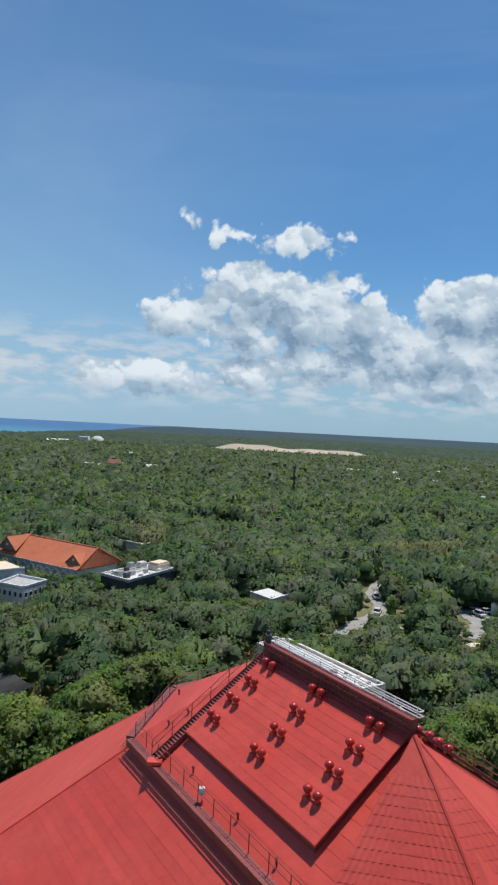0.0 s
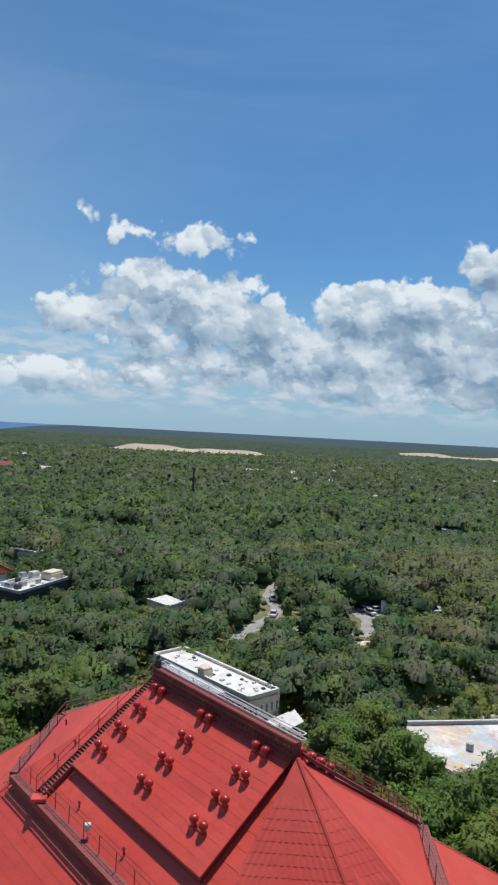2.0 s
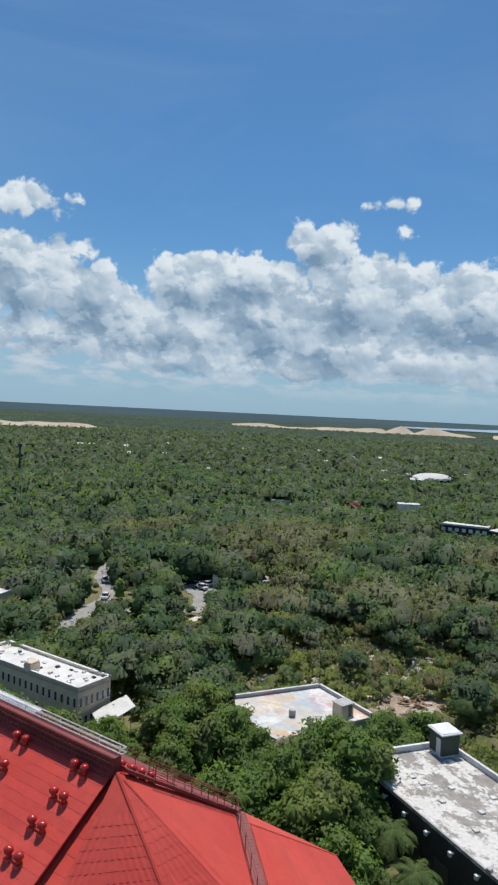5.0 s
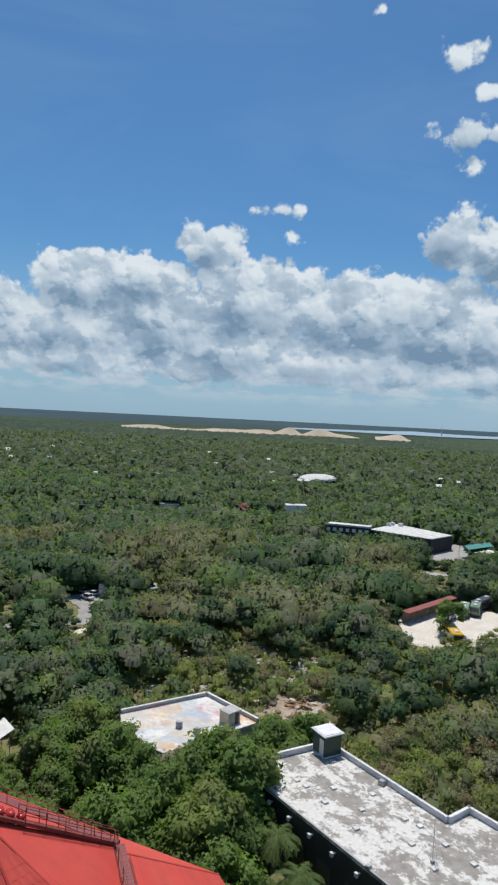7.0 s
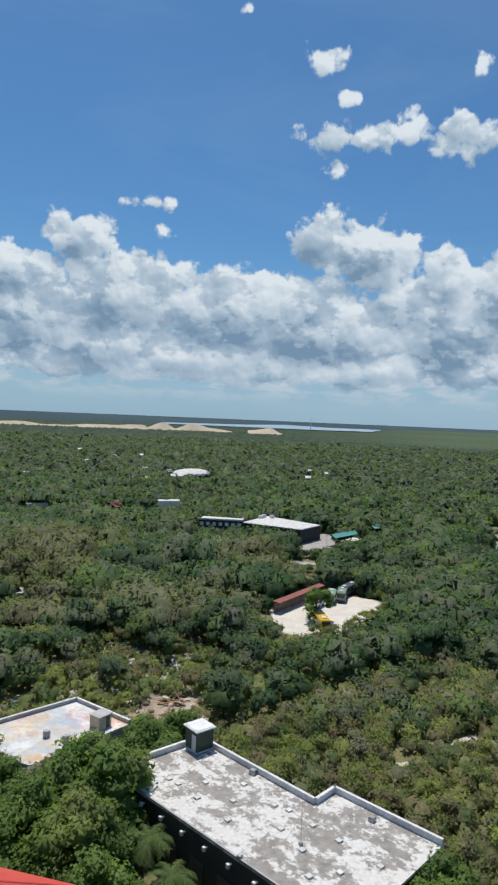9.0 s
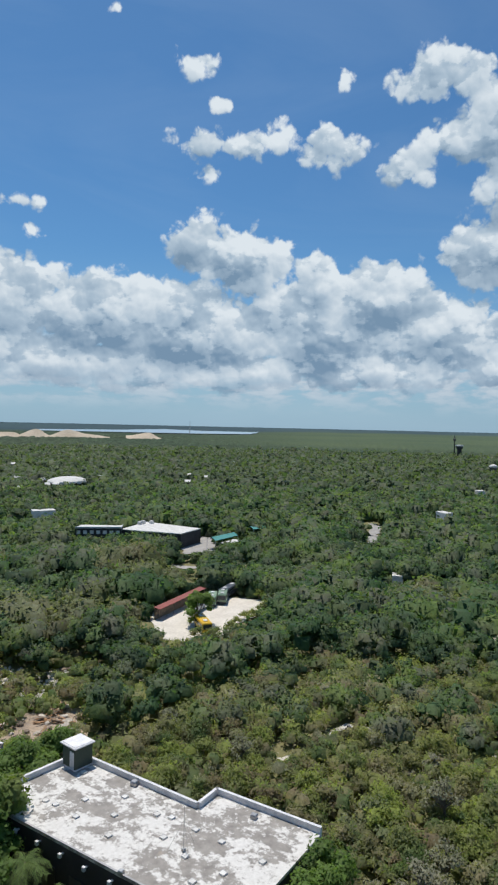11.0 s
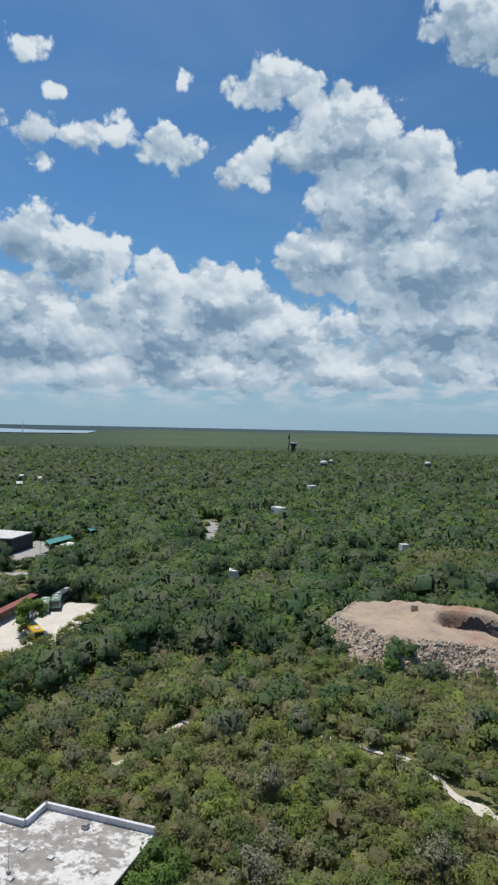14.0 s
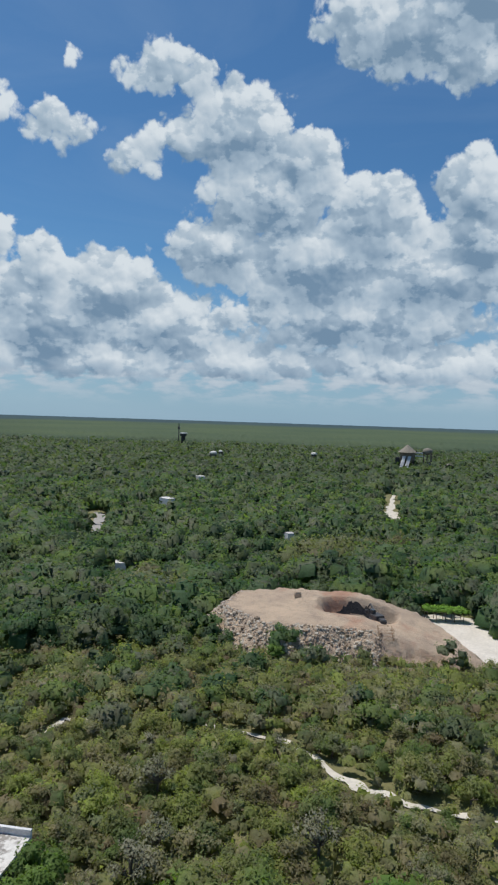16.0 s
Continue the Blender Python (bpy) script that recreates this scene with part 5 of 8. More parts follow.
# Houses in the wood
flat_house("white_house", [(2.0, 156.3), (6.9, 150.0), (10.9, 155.0), (6.5, 161.5)], 5.4, M_BEIGE, M_WHITE_ROOF, "small house with a bright white flat roof", (0, 1), 0.25, "houses in the wood")
flat_house("grey_house", [(11.5, 182.0), (17.5, 181.0), (18.5, 187.5), (12.0, 188.5)], 4.6, M_GREY_WALL, M_GREY_WALL, "small grey flat-roofed house among trees", (), 0.3, "houses in the wood")
flat_house("grey_house", [(-42, 219), (-33, 213), (-30, 218), (-38, 226)], 5.0, M_GREY_WALL, M_WHITE_ROOF, "pale house with a grey-white roof", (0,), 0.3, "houses in the wood")
flat_house("grey_house", [(-8, 310), (0, 308), (1, 316), (-7, 318)], 4.0, M_GREY_WALL, M_WHITE_ROOF, "low pale house at a paved court", (), 0.3, "houses in the wood")
flat_house("grey_house", [(195.2, 85.6), (196.6, 82.6), (201.4, 84.6), (200.0, 87.8)], 3.8, M_WHITE_WALL, M_WHITE_ROOF, "low white hut in the scrub", (), 0.2, "houses in the wood")
flat_house("grey_house", [(63, 167), (69, 165), (71, 170), (65, 172)], 3.2, M_WHITE_WALL, M_GREY_WALL, "low pale hut beside the lane", (), 0.2, "houses in the wood")
flat_house("grey_house", [(336, 121), (341, 119), (346, 126), (341, 128)], 6.4, M_WHITE_WALL, M_WHITE_ROOF, "small pale house deep in the wood", (), 0.2, "houses in the wood")
flat_house("grey_house", [(261, 43), (262.5, 40.5), (266, 42.5), (264.5, 45)], 5.6, M_WHITE_WALL, M_GREY_WALL, "small pale block house in the wood", (), 0.2, "houses in the wood")
flat_house("grey_house", [(465, 146), (468, 142), (473, 146), (470, 150)], 7.4, M_WHITE_WALL, M_WHITE_ROOF, "small pale house deep in the wood", (), 0.2, "houses in the wood")
flat_house("grey_house", [(196, 270), (206, 266), (209, 272), (199, 276)], 6.0, M_WHITE_WALL, M_WHITE_ROOF, "pale house with a long white roof", (), 0.2, "houses in the wood")
flat_house("grey_house", [(140, 298), (149, 294), (151, 300), (142, 304)], 4.5, M_GREY_WALL, M_WHITE_ROOF, "low grey house in the wood", (), 0.2, "houses in the wood")
red_house = thing("red_house", "house with a small red roof among trees", "building", "", (177, 281, 0), 30)
bm = bmesh.new()
block(bm, (-5, -3.5, -0.2), (5, 3.5, 3.6))
part("wall", bm, M_WHITE_WALL, red_house)
bm = bmesh.new()
slab(bm, [(-5.6, -4.2, 3.5), (5.6, -4.2, 3.5), (5.6, 0, 6.0), (-5.6, 0, 6.0)], 0.2)
slab(bm, [(-5.6, 4.2, 3.5), (-5.6, 0, 6.0), (5.6, 0, 6.0), (5.6, 4.2, 3.5)], 0.2)
part("roof", bm, M_SHEET_RED, red_house)

# Shed, its office wing, teal roofs
SHED = [(188.8, 201.0), (197.7, 176.4), (213.2, 179.6), (210.5, 208.2)]
shed = flat_house("shed", SHED, 6.0, M_DARK_WALL, M_WHITE_ROOF, "wide dark shed under a low white roof", (), 0.3)
bm = bmesh.new()
for k in range(14):
    p, q = Vector((*SHED[0], 6.02)).lerp(Vector((*SHED[1], 6.02)), k / 13), Vector((*SHED[3], 6.02)).lerp(Vector((*SHED[2], 6.02)), k / 13)
    tube(bm, p, q, 0.06, 4)
part("roof_seams", bm, M_WHITE_ROOF, shed)
for x, y in ((203, 205), (206, 206), (208, 203)):
    small_box("roof_unit", x, y, 6.0, 1.6, 1.6, 1.3, M_WHITE_ROOF, "white vent box on the shed", "roof unit", 20, "vents on the shed")
OFFICE = [(174.5, 212.0), (187.0, 199.0), (191.5, 203.0), (181.0, 216.5)]
office = flat_house("office_wing", OFFICE, 7.0, M_DARK_WALL, M_WHITE_ROOF, "dark office wing with pale windows and a white roof", (0, 1), 0.3, rim_wall=M_WHITE_WALL)
window_row(office, OFFICE[0], OFFICE[1], 4.6, 1.2, 7, 1.3, M_WHITE_WALL)
for c, h, t in ((((203, 163), (219, 164.5), (221, 170), (205, 169)), 4.2, "open teal sheet roof on posts beside the yard"), (((232, 166), (244, 165), (246, 170), (234, 171)), 5.0, "long teal sheet roof in the scrub")):
    shelter = thing("shelter", t, "shelter", "teal roofs")
    bm = bmesh.new()
    mid0, mid1 = (Vector((*c[0], h)) + Vector((*c[3], h))) / 2 + Vector((0, 0, 0.9)), (Vector((*c[1], h)) + Vector((*c[2], h))) / 2 + Vector((0, 0, 0.9))
    slab(bm, [(*c[0], h), (*c[1], h), mid1, mid0], 0.12)
    slab(bm, [mid0, mid1, (*c[2], h), (*c[3], h)], 0.12)
    part("roof", bm, M_TEAL, shelter)
    for x, y in c:
        bm = bmesh.new()
        tube(bm, (x, y, -0.2), (x, y, h - 0.05), 0.1)
        part("post", bm, M_WHITE_STEEL, shelter)
flat_house("grey_house", [(206, 158), (216, 160), (215, 164), (205, 162)], 3.2, M_DARK_WALL, M_WHITE_ROOF, "low hut with a white roof beside the yard", (), 0.2, "houses in the wood")

# Coach park: long red shelter, coaches
shelter = thing("coach_shelter", "long shelter with a faded red sheet roof on posts", "shelter")
bm = bmesh.new()
slab(bm, [(123.4, 115.0, 3.0), (147.2, 120.4, 3.0), (146.8, 122.3, 3.25), (123.0, 116.9, 3.25)], 0.12)
ribs_on(bm, (123.4, 115.0, 3.0), (147.2, 120.4, 3.0), (123.0, 116.9, 3.25), (146.8, 122.3, 3.25), 0.9, 0.06, 0.2)
part("roof", bm, M_SHEET_RED, shelter)
for k in range(8):
    for off, h in ((0.2, 2.95), (1.7, 3.15)):
        x, y = 123.6 + 23.2 * k / 7 - 0.2 * off, 115.1 + 5.25 * k / 7 + off
        bm = bmesh.new()
        tube(bm, (x, y, -0.1), (x, y, h), 0.07)
        part("post", bm, M_WOOD, shelter)
bm = bmesh.new()
slab(bm, [(123.2, 116.4, 2.6), (146.8, 121.8, 2.6), (146.75, 122.0, 2.6), (123.15, 116.6, 2.6)], 2.7)
part("back_wall", bm, M_WOOD, shelter)


def coach(x, y, turn, length, paint, label):
    ob = thing("coach", label, "bus", "coaches in the gravel park", (x, y, 0.14), turn)
    h, w, L = 2.9, 2.45, length
    bm = bmesh.new()
    block(bm, (-L / 2, -w / 2, 0.45), (L / 2, w / 2, h), None, 0.18)
    body = part("body", bm, paint, ob)
    for s in (-1, 1):
        n = int(L / 1.2)
        for k in range(n):
            x0 = -L / 2 + 0.5 + (L - 1.0) * k / n
            bm = bmesh.new()
            block(bm, (x0 + 0.06, s * (w / 2) - 0.02, 1.55), (x0 + (L - 1.0) / n - 0.06, s * (w / 2) + 0.02, 2.35))
            part("window", bm, M_GLASS, body)
        for xx in (-L / 2 + 1.4, L / 2 - 1.6):
            bm = bmesh.new()
            tube(bm, (xx, s * (w / 2 - 0.3), 0.46), (xx, s * (w / 2 + 0.01), 0.46), 0.46, 14)
            wheel = part("wheel", bm, M_TYRE, ob)
            bm = bmesh.new()
            tube(bm, (xx, s * (w / 2 - 0.1), 0.46), (xx, s * (w / 2 + 0.03), 0.46), 0.24, 10)
            part("rim", bm, M_METAL, wheel)
    for s in (-1, 1):
        bm = bmesh.new()
        block(bm, (s * L / 2 - 0.02, -w / 2 + 0.2, 1.4), (s * L / 2 + 0.02, w / 2 - 0.2, 2.5))
        part("windscreen", bm, M_GLASS, body)
        bm = bmesh.new()
        block(bm, (s * L / 2 - 0.1, -w / 2 + 0.05, 0.4), (s * L / 2 + 0.1, w / 2 - 0.05, 0.75), None, 0.05)
        part("bumper", bm, M_DARK, ob)
    bm = bmesh.new()
    for k in range(2):
        block(bm, (-L / 4 + k * L / 2 - 0.7, -0.5, h), (-L / 4 + k * L / 2 + 0.7, 0.5, h + 0.2), None, 0.05)
    part("roof_hatch", bm, M_WHITE_STEEL, ob)
    return ob


coach(124.6, 102.0, 55, 8.5, M_YELLOW, "yellow coach parked on white gravel")
coach(143.6, 115.0, 35, 6.5, M_BUS_GREEN, "pale green minibus parked on white gravel")
coach(147.4, 114.4, 35, 6.5, M_BUS_GREEN, "pale green minibus parked on white gravel")
coach(153.5, 117.2, 15, 10.0, M_BUS_DARK, "dark coach parked beside the woods")
coach(137.0, 114.2, 20, 6.0, M_CAR_WHITE, "white van parked by the red shelter")


def car(x, y, turn, paint, label):
    ob = thing("car", label, "car", "cars parked in the wood", (x, y, 0.2), turn)
    bm = bmesh.new()
    block(bm, (-2.1, -0.85, 0.3), (2.1, 0.85, 0.85), None, 0.12)
    body = part("body", bm, paint, ob)
    bm = bmesh.new()
    top = block(bm, (-1.25, -0.75, 0.85), (0.95, 0.75, 1.42))
    for v in bm.verts:
        if v.co.z > 1.2:
            v.co.x *= 0.75
            v.co.y *= 0.86
    part("cabin", bm, M_GLASS, body)
    bm = bmesh.new()
    block(bm, (-0.9, -0.62, 1.42), (0.68, 0.62, 1.46), None, 0.01)
    part("roof", bm, paint, body)
    for xx in (-1.35, 1.35):
        for s in (-1, 1):
            bm = bmesh.new()
            tube(bm, (xx, s * 0.66, 0.32), (xx, s * 0.88, 0.32), 0.32, 12)
            part("wheel", bm, M_TYRE, ob)
    return ob


proto = {}
rng = random.Random(8)
for k in range(16):
    key = "w" if rng.random() < 0.55 else "d"
    cx, cy = rng.uniform(59, 80), rng.uniform(163, 172)
    m = pose(cx, cy, 0.2, 0, 0, rng.choice((20, 110)) + rng.uniform(-8, 8))
    if key not in proto:
        proto[key] = car(cx, cy, 20, M_CAR_WHITE if key == "w" else M_CAR_DARK, "white car parked under trees" if key == "w" else "dark car parked under trees")
    else:
        copy_thing(proto[key], m)
copy_thing(proto["w"], pose(36.2, 178, 0.2, 0, 0, 85))
copy_thing(proto["w"], pose(33.5, 162.5, 0.2, 0, 0, 70))
patch("car_park", [(57, 160), (82, 159), (83, 174), (60, 175)], 0.13, M_ASPHALT, "pale car park under the trees", "car park")

# Shade net at the edge of the grounds
net = thing("shade_net", "dark green shade net stretched over posts", "shade net")
NET = [(-39, 106), (-29.8, 99.5), (-33.0, 93.5), (-44, 97)]
bm = bmesh.new()
grid = [[bm.verts.new((*(Vector(NET[0]).lerp(Vector(NET[1]), i / 8)).lerp(Vector(NET[3]).lerp(Vector(NET[2]), i / 8), j / 8), 4.0 - 0.5 * math.sin(math.pi * ((i * 2) % 8) / 8))) for j in range(9)] for i in range(9)]
for i in range(8):
    for j in range(8):
        bm.faces.new((grid[i][j], grid[i + 1][j], grid[i + 1][j + 1], grid[i][j + 1]))
bmesh.ops.solidify(bm, geom=bm.faces[:], thickness=0.04)
part("net", bm, M_DARK, net)
for x, y in NET:
    bm = bmesh.new()
    tube(bm, (x, y, -0.2), (x, y, 4.0), 0.08)
    part("post", bm, M_WOOD, net)

# ---- spoil heap and its machines ----
PLATEAU = [(152, 39), (164, 37.5), (170, 28), (171.5, 16), (171, 4), (169.5, -6), (160, -15), (150, -19), (147, -10), (147.5, 1), (145, 10), (144, 19), (143.5, 27)]


def edge_gap(x, y):
    """Metres outside the plateau's edge, minus inside."""
    best, odd = 1e9, False
    for (x0, y0), (x1, y1) in zip(PLATEAU, PLATEAU[1:] + PLATEAU[:1]):
        t = min(1, max(0, ((x - x0) * (x1 - x0) + (y - y0) * (y1 - y0)) / ((x1 - x0) ** 2 + (y1 - y0) ** 2)))
        best = min(best, math.hypot(x - x0 - t * (x1 - x0), y - y0 - t * (y1 - y0)))
        if (y0 > y) != (y1 > y) and x < (x1 - x0) * (y - y0) / (y1 - y0) + x0:
            odd = not odd
    return -best if odd else best


def heap_z(x, y):
    gap = edge_gap(x, y) + 1.6 * noise.noise((x * 0.16, y * 0.16, 9)) + 0.7 * noise.noise((x * 0.5, y * 0.5, 2))
    top = 0.4 + 6.2 * min(1, max(0, (y + 19) / 26)) + 0.05 * (x - 150)
    z = top - 0.72 * max(0, gap) - 0.12 * max(0, 1.5 + gap) * (gap > -1.5)
    side = 1 - ((y - 8.0) / 9.5) ** 2
    if side > 0 and x > 154:
        back = 165.8 - 0.02 * (y - 8) ** 2
        depth = 4.3 * min(1, (x - 154) / 8) ** 1.3 if x < back else max(0, 4.3 - (x - back) * 3.2)
        z -= depth * min(1, side * 2.2)
    spoil = math.exp(-((x - 160.5) / 1.6) ** 2 - ((y - 8.5) / 2.2) ** 2) * 1.3 + math.exp(-((x - 160) / 1.6) ** 2 - ((y - 2) / 2.4) ** 2) * 1.2
    heaped = math.exp(-((x - 160) / 3) ** 2 - ((y - 20) / 4) ** 2) * 1.0
    rough = (0.16 + 0.5 * min(1, max(0, gap + 1) / 2)) * (noise.noise((x * 0.55, y * 0.55, 1)) + 0.6 * noise.noise((x * 1.3, y * 1.3, 5)))
    return max(z + spoil + heaped + rough, -0.35)


mound = thing("spoil_heap", "broad heap of pinkish soil and broken rock with a dug-out hollow", "spoil heap")
bm = bmesh.new()
NX, NY = 104, 132
gr = [[bm.verts.new((130 + 52 * i / NX, -32 + 86 * j / NY, heap_z(130 + 52 * i / NX, -32 + 86 * j / NY))) for j in range(NY + 1)] for i in range(NX + 1)]
for i in range(NX):
    for j in range(NY):
        bm.faces.new((gr[i][j], gr[i + 1][j], gr[i + 1][j + 1], gr[i][j + 1]))
for f in bm.faces:
    f.smooth = True
part("soil", bm, M_RUBBLE, mound)


def rock_mesh(name, seed, material):
    bm = bmesh.new()
    bmesh.ops.create_icosphere(bm, subdivisions=1, radius=1.0)
    r = random.Random(seed)
    for v in bm.verts:
        v.co = Vector((v.co.x * r.uniform(0.7, 1.25), v.co.y * r.uniform(0.7, 1.25), v.co.z * r.uniform(0.45, 0.9)))
    return bake(name, bm, material)


ROCKS = [rock_mesh("rock", n, M_STONE if n % 3 else M_WOOD) for n in range(6)]
rng = random.Random(21)
made = 0
while made < 300:
    x, y = rng.uniform(133, 160), rng.uniform(4, 44)
    z = heap_z(x, y)
    if z < 0.2 or not -0.8 < edge_gap(x, y) < 9:
        continue
    s = rng.uniform(0.2, 0.5) * (1.6 if rng.random() < 0.08 else 1)
    shared("rock", ROCKS[made % 6], mound, Matrix.LocRotScale((x, y, z + 0.25 * s), Euler((0, 0, rng.uniform(0, 6))), (s, s, s)))
    made += 1

digger = thing("excavator", "dark tracked excavator at work in the hollow", "excavator", "", (156.6, 3.6, heap_z(156.6, 3.6)), 35)
for s in (-0.95, 0.95):
    bm = bmesh.new()
    block(bm, (-1.6, s - 0.28, -0.1), (1.6, s + 0.28, 0.7), None, 0.2)
    part("track", bm, M_DARK, digger)
bm = bmesh.new()
block(bm, (-1.5, -1.15, 0.75), (1.2, 1.15, 1.75), None, 0.1)
part("body", bm, M_DARK, digger)
bm = bmesh.new()
block(bm, (0.0, 0.15, 1.75), (1.3, 1.1, 2.7), None, 0.08)
part("cab", bm, M_GLASS, digger)
bm = bmesh.new()
tube(bm, (1.0, -0.3, 1.5), (3.2, -0.3, 3.2), 0.2, 6)
tube(bm, (3.2, -0.3, 3.2), (4.6, -0.3, 1.6), 0.16, 6)
part("boom", bm, M_DARK, digger)
bm = bmesh.new()
block(bm, (4.2, -0.75, 0.6), (5.0, 0.15, 1.5), None, 0.15)
part("bucket", bm, M_DARK, digger)
bm = bmesh.new()
cells = {}


def pit_corner(i, j):
    if (i, j) not in cells:
        q, a = i / 7, 2 * math.pi * j / 30
        q *= 1 + 0.1 * noise.noise((math.cos(a) * 2, math.sin(a) * 2, 3))
        y = 8.0 + 8.6 * q * math.sin(a)
        x = 163.0 - 0.02 * (y - 8) ** 2 + 3.9 * q * math.cos(a)
        cells[(i, j)] = bm.verts.new((x, y, heap_z(x, y) + 0.12 - (0.2 if i == 7 else 0)))
    return cells[(i, j)]


for i in range(1, 7):
    for j in range(30):
        bm.faces.new((pit_corner(i, j), pit_corner(i + 1, j), pit_corner(i + 1, (j + 1) % 30), pit_corner(i, (j + 1) % 30)))
bm.faces.new([pit_corner(1, j) for j in range(30)])
bmesh.ops.recalc_face_normals(bm, faces=bm.faces)
part("dug_soil", bm, M_DARK_SOIL, mound, "dark freshly dug soil in the hollow")
small_box("rock_crusher", 154.6, 2.2, heap_z(154.6, 2.2), 2.2, 1.4, 0.9, M_DARK, "dark low machine on the spoil heap", "machine", 20)
small_box("boulder_crate", 161.5, 22.5, heap_z(161.5, 22.5), 1.8, 1.6, 1.5, M_RUBBLE, "brown squared block on the spoil heap", "block", 15)

cage = thing("steel_cage", "open welded steel mesh cage standing on the spoil heap", "cage", "", (147.6, 1.2, heap_z(147.6, 1.2) - 0.1), 12)
for x in (-1.5, 0, 1.5):
    for y in (-1.5, 1.5):
        bm = bmesh.new()
        tube(bm, (x, y, 0), (x, y, 2.2), 0.045, 5)
        part("post", bm, M_RUST, cage)
for z in (0.1, 0.8, 1.5, 2.15):
    bm = bmesh.new()
    for p, q in (((-1.5, -1.5), (1.5, -1.5)), ((1.5, -1.5), (1.5, 1.5)), ((1.5, 1.5), (-1.5, 1.5)), ((-1.5, 1.5), (-1.5, -1.5))):
        tube(bm, (*p, z), (*q, z), 0.03, 5)
    part("rail", bm, M_RUST, cage)

# Rubble and timber in the clearing
rng = random.Random(33)
BEDS = [(87.5, 105, 3.5), (92.5, 89.3, 2.2), (94.8, 78.4, 2.0)]
for k in range(90):
    x, y = rng.uniform(62, 77), rng.uniform(83, 94)
    if k > 50:
        bx, by, reach = BEDS[k % 3]
        x, y = bx + rng.uniform(-reach, reach), by + rng.uniform(-reach, reach)
    if k % 4 or k > 50:
        s = rng.uniform(0.25, 0.8)
        ob = new("boulder", ROCKS[k % 6])
        ob.matrix_basis = Matrix.LocRotScale((x, y, 0.1 + s * 0.3), Euler((0, 0, rng.uniform(0, 6))), (s * 1.3, s, s))
        tagged(ob, "pale broken rock lying in the clearing", "rock", "rocks in the clearing")
    else:
        pile = thing("timber_pile", "pile of dumped orange-brown timber boards", "timber pile", "timber in the clearing", (x, y, 0.12), rng.uniform(0, 180))
        for b in range(7):
            bm = bmesh.new()
            block(bm, (-1.5, -0.12, 0), (1.5, 0.12, 0.07), pose(rng.uniform(-0.3, 0.3), rng.uniform(-0.7, 0.7), 0.08 * b, rng.uniform(-4, 4), rng.uniform(-4, 4), rng.uniform(-25, 25)))
            part("board", bm, M_RUST if b % 3 else M_WOOD, pile)

# Vine-covered pergola beside the gravel lot
pergola = thing("pergola", "long pergola covered with a bright green creeper", "pergola", "", (180.5, -12.4, 0.1), 101)
for x in (-4.6, -2.3, 0, 2.3, 4.6):
    for y in (-1.4, 1.4):
        bm = bmesh.new()
        tube(bm, (x, y, 0), (x, y, 2.5), 0.09)
        part("post", bm, M_WOOD, pergola)
bm = bmesh.new()
for y in (-1.4, 0, 1.4):
    block(bm, (-5, y - 0.06, 2.45), (5, y + 0.06, 2.6))
part("beam", bm, M_WOOD, pergola)

# ---- far landmarks ----
mast = thing("mast", "dark steel mast with a lamp cluster above the trees", "mast", "", (31.2, 443.8, 0))
bm = bmesh.new()
tube(bm, (0, 0, -0.3), (0, 0, 19.0), 0.9, 8, 0.6)
part("pole", bm, M_DARK, mast)
bm = bmesh.new()
tube(bm, (0, 0, 18.4), (0, 0, 20.2), 1.3, 8)
part("head", bm, M_DARK, mast)

tent = thing("tent", "large low white tent with a scalloped edge", "tent", "", (307, 387, 0), 35)
bm = bmesh.new()
loops = []
for n in range(7):
    q = n / 6
    loops.append([bm.verts.new((20 * math.cos(q * math.pi / 2) * math.cos(a), 13 * math.cos(q * math.pi / 2) * math.sin(a), 6.2 + 3.2 * math.sin(q * math.pi / 2) - (1.2 if n == 0 and k % 2 else 0))) for k in range(28) for a in [2 * math.pi * k / 28]])
for a, b in zip(loops, loops[1:]):
    for k in range(28):
        bm.faces.new((a[k], a[(k + 1) % 28], b[(k + 1) % 28], b[k]))
bmesh.ops.remove_doubles(bm, verts=bm.verts, dist=0.01)
part("canvas", bm, M_WHITE_ROOF, tent)
for k in range(8):
    a = 2 * math.pi * k / 8
    bm = bmesh.new()
    tube(bm, (19 * math.cos(a), 12.3 * math.sin(a), -0.2), (19 * math.cos(a), 12.3 * math.sin(a), 6.0), 0.2)
    part("post", bm, M_WHITE_STEEL, tent)

lookout = thing("lookout_tower", "stilted lookout with a pointed thatch roof and white stair flights", "lookout tower", "", (764.3, 1.0, 0))
for x, y in ((-6, -6), (6, -6), (6, 6), (-6, 6), (0, -7), (0, 7)):
    bm = bmesh.new()
    tube(bm, (x, y, -0.5), (x * 0.85, y * 0.85, 18), 0.7)
    part("stilt", bm, M_WOOD, lookout)
bm = bmesh.new()
block(bm, (-6.5, -8.0, 10), (6.5, 8.0, 19), None, 0.4)
part("deck_house", bm, M_WOOD, lookout)
bm = bmesh.new()
bmesh.ops.create_cone(bm, cap_ends=True, segments=12, radius1=10.5, radius2=0.3, depth=8.5, matrix=pose(0, 0, 23))
part("roof", bm, M_THATCH, lookout)
